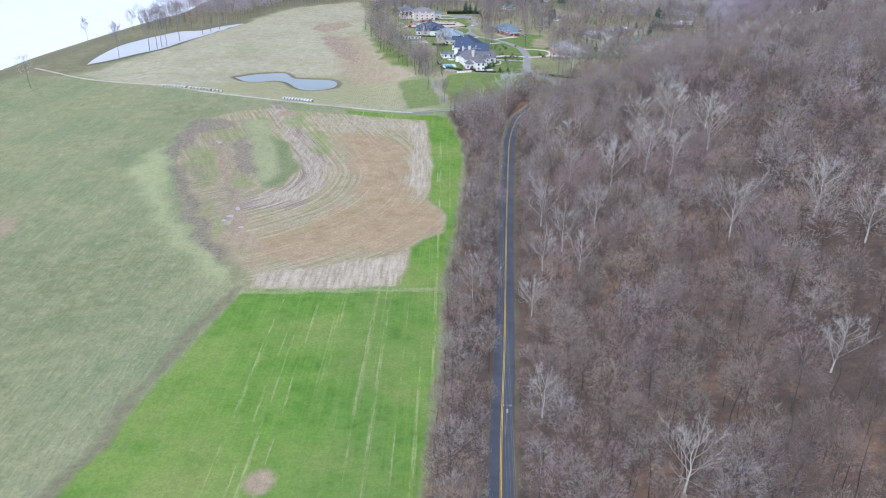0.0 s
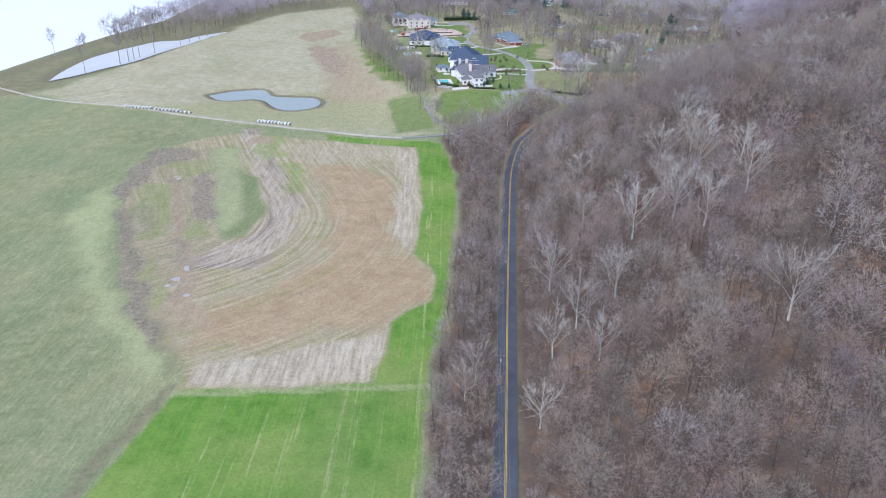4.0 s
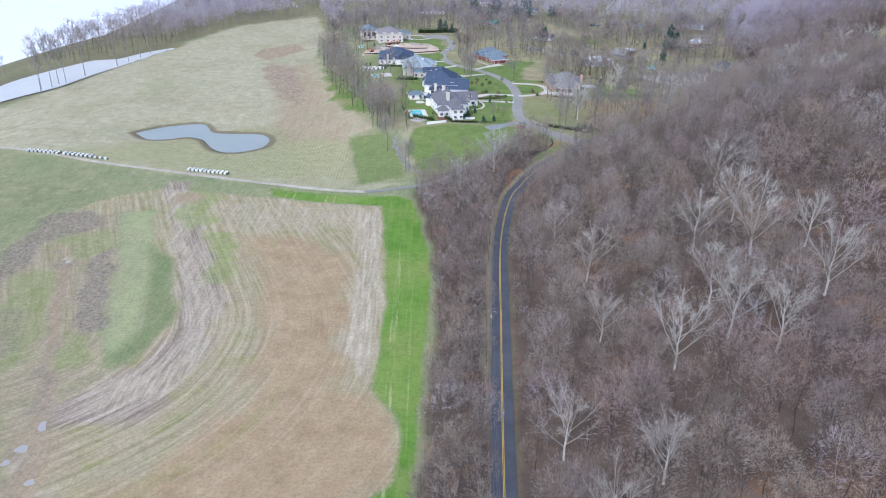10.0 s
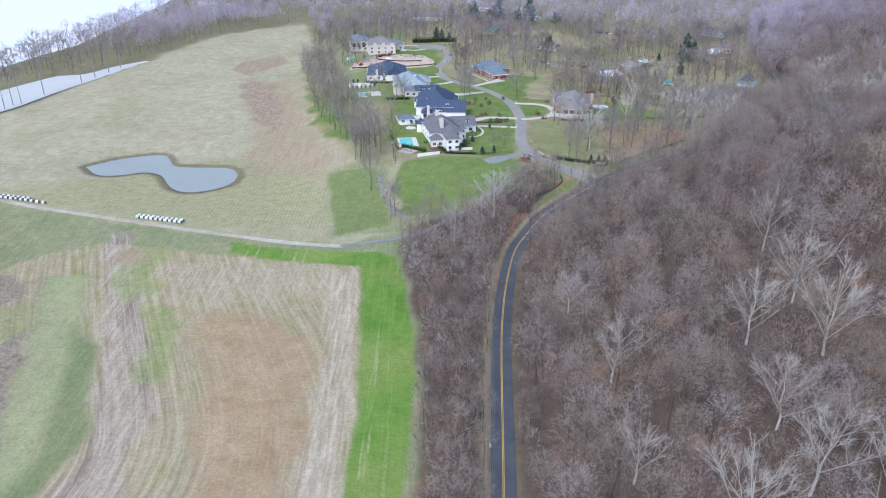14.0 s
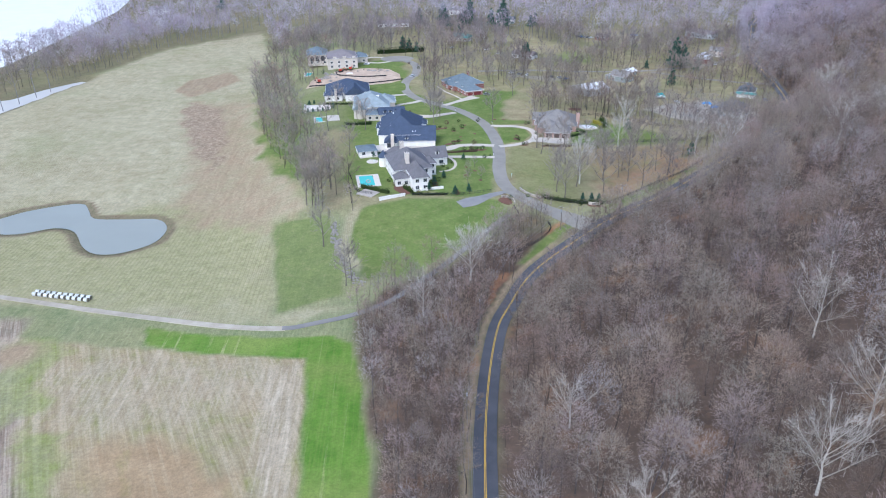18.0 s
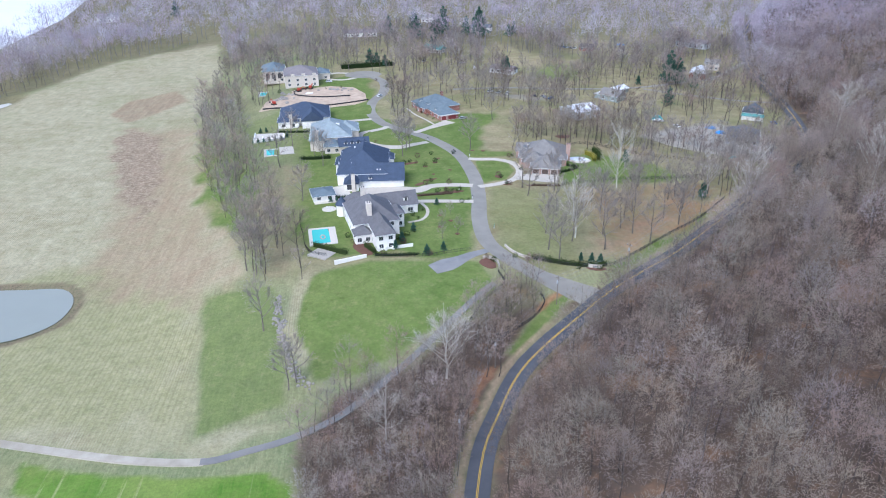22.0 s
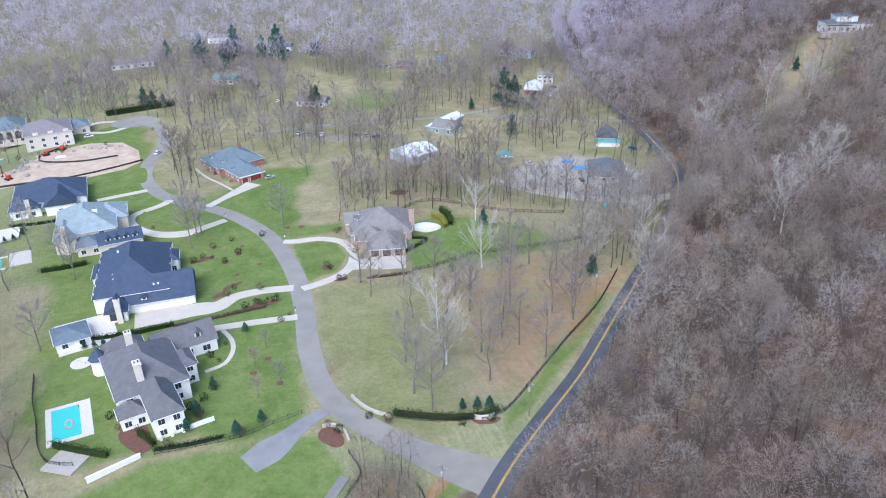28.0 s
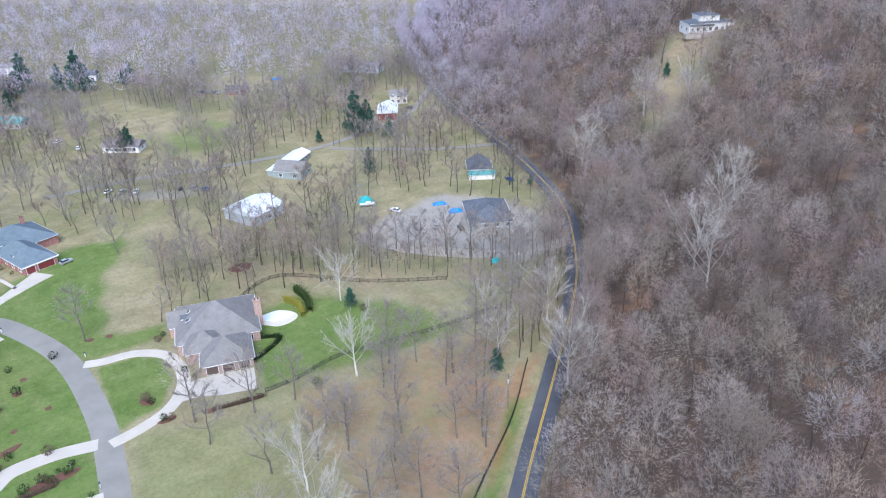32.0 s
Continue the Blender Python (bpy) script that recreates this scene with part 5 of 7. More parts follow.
GARAGE_RED = plain("maroon_garage_door", (0.17, 0.035, 0.035), 0.6, 0.1, 2)
GARAGE_DARK = plain("dark_garage_door", (0.09, 0.065, 0.055), 0.6, 0.1, 2)
STONE = plain("pale_stone", (0.46, 0.42, 0.36), 0.9, 0.22, 1.4, per_object=0.5)
n_ = Nodes("window_glass", 0.08, 0.6)
n_.base(n_.mix(n_.noise(0.4), (0.02, 0.025, 0.03), (0.05, 0.06, 0.07)))
GLASS = n_.mat


def roof_mesh(x0, x1, y0, y1, z, rise, kind, over=0.45, thick=0.22):
    """A hip or gable roof with eaves and thickness. kind: hip, gable_x, gable_y or flat."""
    x0, x1, y0, y1 = x0 - over, x1 + over, y0 - over, y1 + over
    w, d = x1 - x0, y1 - y0
    cx, cy = (x0 + x1) / 2, (y0 + y1) / 2
    if kind == "hip":
        a, b = ((x0 + d / 2, cy), (x1 - d / 2, cy)) if w >= d else ((cx, y0 + w / 2), (cx, y1 - w / 2))
    elif kind == "gable_x":
        a, b = (x0, cy), (x1, cy)
    else:
        a, b = (cx, y0), (cx, y1)
    low = [(x0, y0, z - thick), (x1, y0, z - thick), (x1, y1, z - thick), (x0, y1, z - thick)]
    eave = [(p[0], p[1], z) for p in low]
    ridge = [(*a, z + rise), (*b, z + rise)]
    p = low + eave + ridge
    along_x = (kind == "hip" and w >= d) or kind == "gable_x"
    tops = [(4, 5, 9, 8), (5, 6, 9), (6, 7, 8, 9), (7, 4, 8)] if along_x else [(4, 5, 8), (5, 6, 9, 8), (6, 7, 9), (7, 4, 8, 9)]
    sides = [(0, 1, 5, 4), (1, 2, 6, 5), (2, 3, 7, 6), (3, 0, 4, 7), (3, 2, 1, 0)]
    return Mesh().shape(p, tops + sides)


def ridge_cap(x0, x1, y0, y1, z, rise, kind, over=0.45):
    x0, x1, y0, y1 = x0 - over, x1 + over, y0 - over, y1 + over
    w, d, cx, cy = x1 - x0, y1 - y0, (x0 + x1) / 2, (y0 + y1) / 2
    if kind == "hip":
        a, b = ((x0 + d / 2, cy), (x1 - d / 2, cy)) if w >= d else ((cx, y0 + w / 2), (cx, y1 - w / 2))
    else:
        a, b = ((x0, cy), (x1, cy)) if kind == "gable_x" else ((cx, y0), (cx, y1))
    m = Mesh()
    if abs(a[0] - b[0]) + abs(a[1] - b[1]) > 0.5:
        m.tube((*a, z + rise), (*b, z + rise), 0.12, 0.12, 5)
    return m


def opening(parent, name, wing, side, pos, z, w, h, fill, rim=TRIM, bars=0):
    """A framed opening on a side of a wing (x0, x1, y0, y1): S, N, W or E; pos along the side."""
    x0, x1, y0, y1 = wing[:4]
    at = {"S": pose(pos, y0, z, 0, 0, 0), "N": pose(pos, y1, z, 0, 0, 180), "W": pose(x0, pos, z, 0, 0, -90), "E": pose(x1, pos, z, 0, 0, 90)}[side]
    m = Mesh()
    t = 0.13
    m.box(-w / 2 - t, -w / 2, -0.09, 0.03, -t, h + t).box(w / 2, w / 2 + t, -0.09, 0.03, -t, h + t)
    m.box(-w / 2, w / 2, -0.09, 0.03, h, h + t).box(-w / 2, w / 2, -0.12, 0.03, -t, 0)
    for k in range(bars):
        u = -w / 2 + w * (k + 1) / (bars + 1)
        m.box(u - 0.03, u + 0.03, -0.07, 0.0, 0, h)
    ob = part(name, m, rim, parent, at=at)
    part("pane" if "window" in name else "leaf", Mesh().box(-w / 2, w / 2, -0.045, 0.02, 0, h), fill, ob)
    return ob


def chimney(parent, x, y, w, d, z0, z1, material):
    m = Mesh().box(x - w / 2, x + w / 2, y - d / 2, y + d / 2, z0, z1).box(x - w / 2 - 0.12, x + w / 2 + 0.12, y - d / 2 - 0.12, y + d / 2 + 0.12, z1, z1 + 0.2)
    ob = part("chimney", m, material, parent)
    for s in (-0.25, 0.25):
        part("flue", Mesh().tube((x + s * w, y, z1 + 0.2), (x + s * w, y, z1 + 0.7), 0.17, 0.15, 8), DARK_TRIM, ob)


def dormer(parent, x, y, z, w, d, h, roof, wall, side="S"):
    turn = {"S": 0, "E": 90, "N": 180, "W": 270}[side]
    at = pose(x, y, z, 0, 0, turn)
    ob = part("dormer", Mesh().box(-w / 2, w / 2, 0, d, -0.6, h), wall, parent, at=at)
    part("dormer_roof", roof_mesh(-w / 2, w / 2, 0, d, h, w * 0.4, "gable_y", 0.2, 0.12), roof, ob)
    part("pane", Mesh().box(-w * 0.28, w * 0.28, -0.05, 0.02, 0.15, h - 0.2), GLASS, ob)


def skylight(parent, x, y, z, slope, turn):
    at = pose(x, y, z, slope, 0, turn)
    ob = part("skylight", Mesh().box(-0.55, 0.55, -0.8, 0.8, 0, 0.14), TRIM, parent, at=at)
    part("pane", Mesh().box(-0.45, 0.45, -0.7, 0.7, 0.1, 0.17), GLASS, ob)


def house(name, label, x, y, turn, wings, wall, roof, sink=0.0, z=None):
    """A house of several wings: (x0, x1, y0, y1, wall height, roof kind, rise, windows on S, E, W, storeys) and own roof or wall after that."""
    gz0 = ground_z(x, y) if z is None else z
    ob = thing(name, label, "house", pose(x, y, gz0 - sink, 0, 0, turn))
    for wing in wings:
        x0, x1, y0, y1, h, kind, rise, ns, ne, nw, storeys = wing[:11]
        own_roof, own_wall = (wing[11] if len(wing) > 11 and wing[11] else roof), (wing[12] if len(wing) > 12 and wing[12] else wall)
        body = Mesh().box(x0, x1, y0, y1, -1.0, h)
        if kind == "gable_x":
            for xx, o in ((x0, 1), (x1, -1)):
                body.shape([(xx, y0, h), (xx, y1, h), (xx, (y0 + y1) / 2, h + rise * 0.97), (xx + 0.2 * o, y0, h), (xx + 0.2 * o, y1, h), (xx + 0.2 * o, (y0 + y1) / 2, h + rise * 0.97)],
                           [(0, 1, 2), (5, 4, 3), (0, 2, 5, 3), (1, 4, 5, 2)])
        if kind == "gable_y":
            for yy, o in ((y0, 1), (y1, -1)):
                body.shape([(x0, yy, h), (x1, yy, h), ((x0 + x1) / 2, yy, h + rise * 0.97), (x0, yy + 0.2 * o, h), (x1, yy + 0.2 * o, h), ((x0 + x1) / 2, yy + 0.2 * o, h + rise * 0.97)],
                           [(0, 1, 2), (5, 4, 3), (0, 2, 5, 3), (1, 4, 5, 2)])
        part("wall", body, own_wall, ob)
        r = part("roof", roof_mesh(x0, x1, y0, y1, h, rise, kind), own_roof, ob)
        cap = ridge_cap(x0, x1, y0, y1, h, rise, kind)
        if cap.v:
            part("ridge", cap, own_roof, r)
        gut = Mesh()
        for a, b in (((x0, y0), (x1, y0)), ((x0, y1), (x1, y1))) if kind == "gable_x" else (((x0, y0), (x0, y1)), ((x1, y0), (x1, y1))) if kind == "gable_y" else (((x0, y0), (x1, y0)), ((x1, y0), (x1, y1)), ((x1, y1), (x0, y1)), ((x0, y1), (x0, y0))):
            dx, dy = (0.52 if a[0] > (x0 + x1) / 2 else -0.52) if a[0] == b[0] else 0, (0.52 if a[1] > (y0 + y1) / 2 else -0.52) if a[1] == b[1] else 0
            gut.tube((a[0] + dx, a[1] + dy, h - 0.08), (b[0] + dx, b[1] + dy, h - 0.08), 0.08, 0.08, 5)
        part("gutter", gut, TRIM, r, "white gutter")
        for side, count, lo, hi in (("S", ns, x0, x1), ("E", ne, y0, y1), ("W", nw, y0, y1)):
            for s in range(storeys):
                for k in range(count):
                    pos = lo + (hi - lo) * (k + 0.5) / count
                    opening(ob, "window", wing, side, pos, 0.9 + 3.0 * s, min(1.5, (hi - lo) / count * 0.55), 1.5, GLASS, bars=1)
    return ob


# white house by the pool
hb = house("house", "large white painted-brick house with grey hipped roofs", 25, 563, 12,
           [(-9, 8, 12, 34, 6.0, "hip", 6.2, 3, 3, 4, 2), (-3.4, 3.6, 0, 14, 6.0, "hip", 4.6, 2, 1, 1, 2), (-9.6, -3.4, 7.5, 13, 3.6, "hip", 2.6, 2, 0, 1, 1),
            (4, 20, 30, 39, 3.7, "gable_x", 4.4, 0, 1, 0, 1), (8, 11.4, 18, 26, 5.6, "hip", 1.8, 1, 2, 0, 2), (-8, 2, 33.5, 40, 5.4, "hip", 3.6, 1, 1, 2, 2)], WHITE_WALL, GREY_ROOF)
opening(hb, "window", (4, 20, 30, 39), "S", 12.6, 1.0, 1.4, 1.6, GLASS, bars=1)
opening(hb, "window", (4, 20, 30, 39), "S", 17.0, 1.0, 2.0, 1.6, GLASS, bars=1)
dormer(hb, 15.5, 31.2, 4.9, 1.7, 2.6, 1.7, GREY_ROOF, WHITE_WALL)
chimney(hb, -2.6, 15.5, 1.7, 2.6, 4, 12.4, CREAM_WALL)
chimney(hb, -1.8, 30.2, 1.6, 2.2, 4, 13.0, CREAM_WALL)
for k in range(3):
    part("buttress", Mesh().box(-3.0 + 2.6 * k, -2.3 + 2.6 * k, -0.7, 0.02, -1, 1.3), WHITE_WALL, hb)
part("garden_wall", Mesh().box(3.6, 10, -0.3, 0.05, -1, 1.2), WHITE_WALL, hb)
tur = Mesh().tube((-9.5, 36.5, -1), (-9.5, 36.5, 4.8), 2.1, 2.1, 8)
part("turret", tur, WHITE_WALL, hb)
part("turret_roof", Mesh().tube((-9.5, 36.5, 4.7), (-9.5, 36.5, 8.0), 2.7, 0.05, 8), NAVY_ROOF, hb, "dark navy pointed roof")

# mansion with the navy roof
ha = house("house", "large white mansion with a steep navy shingle roof", 16, 626.5, -2,
           [(-11, 11, 3, 37, 5.2, "hip", 7.6, 0, 3, 6, 2), (-1.5, 18, 0, 15.5, 2.9, "gable_x", 5.6, 0, 1, 0, 1), (-7.5, -1.5, -4, 4, 3.4, "gable_y", 2.6, 0, 0, 1, 1), (10, 13.4, 24, 32, 4.6, "hip", 1.6, 1, 2, 0, 1),
            (-13, -10, 20, 30, 4.0, "hip", 1.4, 1, 0, 3, 1)], WHITE_WALL, NAVY_ROOF)
for k in range(4):
    opening(ha, "garage_door", (-1.5, 18, 0, 15.5), "S", 2.2 + 4.3 * k, 0.05, 2.9, 2.3, GARAGE_WHITE)
opening(ha, "window", (-7.5, -1.5, -4, 4), "S", -4.5, 0.8, 3.6, 2.0, GLASS, DARK_TRIM, 3)
chimney(ha, -3.6, -4.6, 1.6, 1.1, -1, 7.6, CREAM_WALL)
dormer(ha, 3.4, 0.6, 3.6, 1.6, 2.4, 0.9, NAVY_ROOF, WHITE_WALL)
for sx, sy, sz in ((-5, 8, 8.6), (-5, 9.6, 9.3), (6.5, 4.5, 6.6), (7.8, 4.6, 6.6), (-4, 22, 11.6)):
    part("roof_vent", Mesh().box(sx - 0.25, sx + 0.25, sy - 0.25, sy + 0.25, sz - 0.6, sz + 0.15), TRIM, ha)
hp = house("pool_house", "small open-sided white pool house with a blue-grey roof", 0, 616, 12, [(-5, 4, -4, 6, 2.6, "hip", 1.7, 2, 2, 2, 1)], WHITE_WALL, TEAL_ROOF)

# pale sage house with its carriage wing
hc = house("house", "cream stone house with pale sage-grey hipped roofs", 0, 683, 3,
           [(-10, 10, 0, 26, 5.9, "hip", 5.8, 2, 3, 3, 2), (-3.5, 4.5, -8, 1, 3.6, "hip", 2.4, 2, 0, 1, 1, TEAL_ROOF), (-10.5, -3.5, -3, 8, 5.4, "gable_y", 3.6, 1, 0, 2, 2), (2, 14, 12, 27, 5.2, "hip", 3.4, 0, 2, 0, 2)], CREAM_WALL, SAGE_ROOF)
chimney(hc, -7, -3.6, 1.8, 1.2, -1, 10.5, CREAM_WALL)
part("roof_vent", Mesh().box(2, 4.5, 9, 10.4, 8.8, 10.2), TRIM, hc)
hcc = house("carriage_house", "cream carriage house with a navy roof and row of dormers", 4.5, 673, 7, [(0, 14.5, 0, 8.5, 4.0, "gable_x", 3.0, 0, 1, 1, 1)], CREAM_WALL, NAVY_ROOF)
for k in range(3):
    opening(hcc, "garage_door", (0, 14.5, 0, 8.5), "S", 4.2 + 3.9 * k, 0.05, 2.9, 2.4, GARAGE_DARK)
for k in range(4):
    dormer(hcc, 3.2 + 3.0 * k, 0.9, 4.6, 1.9, 2.2, 1.1, NAVY_ROOF, WHITE_WALL)

# house with the white gable
hh = house("house", "white house with dark navy hipped roofs and a white gable", -16, 724, 4,
           [(-14, 13, 2, 26, 4.4, "hip", 6.0, 2, 2, 3, 1), (-2, 9, -3.5, 8, 4.2, "gable_y", 4.6, 1, 1, 1, 1), (-15, -4, -2, 8, 3.6, "hip", 3.2, 2, 0, 2, 1)], WHITE_WALL, NAVY_ROOF)
chimney(hh, -8, -2.4, 1.5, 1.1, -1, 7.6, CREAM_WALL)
part("gable_shingle", roof_mesh(-2, 9, -3.4, 8, 4.4, 4.7, "gable_y", 0.6, 0.25), NAVY_ROOF, hh)

# villa at the end of the street
hf = house("villa", "tall cream villa with mauve-grey hipped roofs and an arched loggia", -26, 819, 8,
           [(-11, 11, 0, 24, 7.6, "hip", 4.6, 4, 3, 3, 2), (-25, -10, 18, 40, 7.4, "hip", 3.8, 3, 2, 3, 2, TEAL_ROOF), (8, 20, 18, 30, 4.4, "hip", 3.0, 2, 2, 0, 1, TEAL_ROOF)], CREAM_WALL, LILAC_ROOF)
for k in range(3):
    part("arch", Mesh().tube((-22 + 4 * k, 17.9, 5.2), (-22 + 4 * k, 17.7, 5.2), 1.3, 1.3, 14).box(-23.3 + 4 * k, -20.7 + 4 * k, 17.7, 17.9, 2.6, 5.2), DARK_TRIM, hf)
    part("dormer_wall", Mesh().box(-7 + 7 * k, -4.5 + 7 * k, -0.3, 0.02, 7.5, 8.8), CREAM_WALL, hf)

# brick house with maroon garage doors
hd = house("house", "brick ranch house with blue-grey hipped roofs", 58.4, 727, 20,
           [(0, 11.5, 0, 20, 3.1, "hip", 4.0, 0, 2, 4, 1), (-2, 20, 16, 36, 3.3, "hip", 5.2, 1, 3, 4, 1), (-3.4, 1, 20, 27, 3.3, "gable_x", 2.2, 1, 0, 1, 1)], RED_BRICK, TEAL_ROOF)
opening(hd, "garage_door", (0, 11.5, 0, 20), "S", 7.6, 0.05, 5.4, 2.4, GARAGE_RED)
opening(hd, "garage_door", (0, 11.5, 0, 20), "S", 2.4, 0.05, 2.8, 2.4, GARAGE_RED)
part("porch_trim", Mesh().box(-0.6, 12.1, -0.62, -0.45, 2.75, 3.15), TRIM, hd)
for sx, sy, sz, st in ((1.6, 9, 4.4, -90), (1.2, 19.5, 5.0, -90), (0.6, 29, 5.0, -90)):
    dormer(hd, sx - 0.6, sy, sz - 0.5, 1.6, 2.0, 0.9, TEAL_ROOF, WHITE_WALL, "W")
chimney(hd, 15, 30, 1.2, 1.2, 2, 8.2, RED_BRICK)

# rosy brick house on the circular drive
he = house("house", "sprawling rosy-brick house with taupe hipped roofs", 92, 636, -14,
           [(-6, 16, 12, 33, 3.4, "hip", 6.0, 4, 3, 3, 1), (0, 13, 0, 13, 2.9, "hip", 4.2, 0, 2, 2, 1), (-4, 6, 7, 16, 3.2, "hip", 3.6, 1, 0, 2, 1), (-8, -3, 22, 30, 3.4, "gable_x", 3.0, 1, 0, 1, 1)], PINK_BRICK, TAUPE_ROOF)
for k in range(3):
    opening(he, "garage_door", (0, 13, 0, 13), "S", 2.4 + 4.1 * k, 0.05, 2.9, 2.3, GARAGE_DARK)
chimney(he, 16.6, 20.5, 2.0, 1.5, -1, 8.2, PINK_BRICK)
for sx, sy in ((-1.6, 24), (0.2, 19.5)):
    dormer(he, sx - 3.0, sy, 3.9, 1.9, 2.6, 1.2, SLATE_ROOF, WHITE_WALL, "W")

for sy in (20.6, 25.2):
    skylight(he, -2.6, sy, 5.62, 28.7, -90)

# the older houses and sheds beyond
house("metal_barn", "long metal shed with a white ribbed roof", 139, 729, 24, [(-8, 8, -8, 8, 4.3, "gable_x", 2.3, 1, 0, 0, 1)], GREY_WALL, METAL_ROOF)
house("house", "grey-green gabled house with a pale metal porch roof", 172, 757, 42, [(-4.5, 5.5, 0, 13, 3.4, "gable_y", 3.4, 2, 1, 2, 1), (-3, 24, 9, 17, 2.8, "gable_x", 1.6, 3, 1, 1, 1, METAL_ROOF)], GREEN_WALL, TAUPE_ROOF)
hct = house("cottage", "small white cottage with a dark roof and green porch roof", 232, 710, -30, [(-5, 5, 2, 13, 3.4, "gable_y", 3.2, 2, 1, 2, 1), (-5, 6, -2.4, 2, 2.3, "gable_x", 0.9, 0, 0, 0, 1, GREEN_ROOF)], WHITE_WALL, SLATE_ROOF)
house("house", "low house under a large weathered slate-grey hipped roof", 198, 668, -27, [(0, 15.6, 0, 21, 2.7, "hip", 4.2, 4, 2, 2, 1)], GREY_WALL, SLATE_ROOF)
house("barn", "dark red barn with a white metal roof", 246, 818, 60, [(-9, 9, -5, 5, 3.8, "gable_x", 2.2, 2, 1, 1, 1)], RED_WALL, METAL_ROOF)
house("house", "small cream gabled house beside the road", 264, 838, -28, [(-5, 5, -4, 5, 4.8, "gable_x", 2.4, 3, 1, 1, 2)], CREAM_WALL, TAUPE_ROOF)
house("house", "long grey house among the trees", 284, 922, -50, [(-13, 13, -5, 5, 4.4, "gable_x", 2.4, 5, 1, 1, 1)], GREY_WALL, LILAC_ROOF)
house("house", "small red-brick house with a brown roof", 194, 919, -36, [(-5, 5, -3.6, 3.6, 2.8, "gable_x", 2.4, 2, 1, 1, 1)], RED_BRICK, BROWN_ROOF)
house("house", "house with a green metal roof among bare trees", 71, 928, -35, [(-8, 8, -5, 5, 3.2, "gable_x", 2.6, 4, 1, 1, 1)], CREAM_WALL, GREEN_ROOF)
house("house", "low white house with a grey roof beside a pine", 114, 846, -35, [(-9, 9, -4.5, 4.5, 3.0, "gable_x", 2.4, 4, 1, 1, 1)], WHITE_WALL, LILAC_ROOF)
house("house", "distant white house among bare trees", 10, 1010, 5, [(-15, 15, -5, 5, 3.6, "gable_x", 2.4, 6, 1, 1, 1)], WHITE_WALL, LILAC_ROOF)
house("house", "distant grey house among bare trees", 122, 1022, -20, [(-9, 9, -5, 5, 4.0, "gable_x", 2.6, 4, 1, 1, 1)], WHITE_WALL, SLATE_ROOF)
house("house", "distant pale house at the edge of the wood", 79, 1085, -20, [(-8, 8, -5, 5, 4.6, "gable_x", 2.6, 4, 1, 1, 1)], WHITE_WALL, TAUPE_ROOF)
hr = house("house", "white riverside house in the bare trees", -277, 1215, 30, [(-11, 11, -6, 6, 6.0, "gable_x", 3.2, 5, 2, 2, 2)], WHITE_WALL, TAUPE_ROOF)
hm = house("house", "white modern house high on the wooded hill", 392, 733, -25,
           [(-10, 10, -5, 7, 4.6, "hip", 1.6, 6, 2, 2, 1), (-4, 7, -3, 6, 8.2, "hip", 1.4, 4, 2, 2, 2), (10, 16, -2, 6, 4.0, "hip", 1.2, 2, 1, 0, 1)], WHITE_WALL, SLATE_ROOF, 0.5)
part("terrace", Mesh().box(-13, 3, -9, -5, -2.2, 0.2), STONE, hm, "stone terrace")
for k in range(6):
    part("column", Mesh().tube((-9 + 2.2 * k, -6.2, 0.1), (-9 + 2.2 * k, -6.2, 3.6), 0.22, 0.2, 8), TRIM, hm)
part("porch_roof", Mesh().box(-10, 3.2, -6.8, -4.8, 3.6, 4.0), SLATE_ROOF, hm, "dark porch roof")


# ---- drives, pools and gardens ----
def drive(name, label, pts, width, material=CONCRETE, lift=0.09):
    whole(name, ribbon(curved(pts, 1.5), width, lift), material, label, "driveway", kind="structure")


drive("circular_drive", "pale concrete circular drive before the brick house", [(66.5, 660), (71, 658.5), (79, 657.5), (86, 652), (88, 643), (86, 634), (81, 627.5), (74, 624), (66.5, 622)], 3.4)
drive("garage_apron", "pale concrete apron before three garage doors", [(84, 631), (90, 631.5), (96, 629.5), (103, 627.5)], [5, 8, 9.5, 9.5], lift=0.12)
drive("mansion_drive", "pale concrete drive to the mansion's garage court", [(64, 623.7), (55, 625.5), (46, 625), (40, 621), (32, 621.5), (16, 621.5)], [4, 4, 4.5, 7.5, 9, 9])
drive("white_house_drive", "pale concrete drive beside a hedge", [(62, 605.3), (49.4, 607), (38, 608)], 3.2)
drive("front_path", "curved pale concrete front path", [(40.3, 606), (42.2, 600), (42, 594), (39.3, 588.5), (34, 586.5)], 1.3)
drive("ranch_drive", "pale concrete drive to maroon garage doors", [(43, 705.5), (50, 712.5), (57, 719), (64, 725)], [3.5, 3.5, 5.5, 8])
drive("ranch_path", "narrow pale path along the brick house", [(55, 719), (51, 729), (45, 742), (41, 756)], 1.2)
drive("sage_drive", "pale curving drive to the carriage house", [(48.7, 688.6), (40, 684.5), (33, 681.5), (24, 684.5), (18, 691), (14, 700), (15, 708), (25, 714.5), (29, 719)], [3.4, 4, 5.5, 5, 3.4, 3.4, 3.4, 3.4, 3.4])
drive("gable_house_drive", "pale drive to the white gabled house", [(20, 735), (10, 733), (0, 731)], 3.2)
drive("villa_drive", "pale looping drive in front of the villa", [(10, 842), (0, 836), (-10, 840), (-13, 850), (-6, 858), (6, 856)], 3.2)
OLD_ASPHALT = asphalt("old_asphalt", (0.165, 0.165, 0.165), (0.225, 0.222, 0.215), (0.30, 0.285, 0.26))
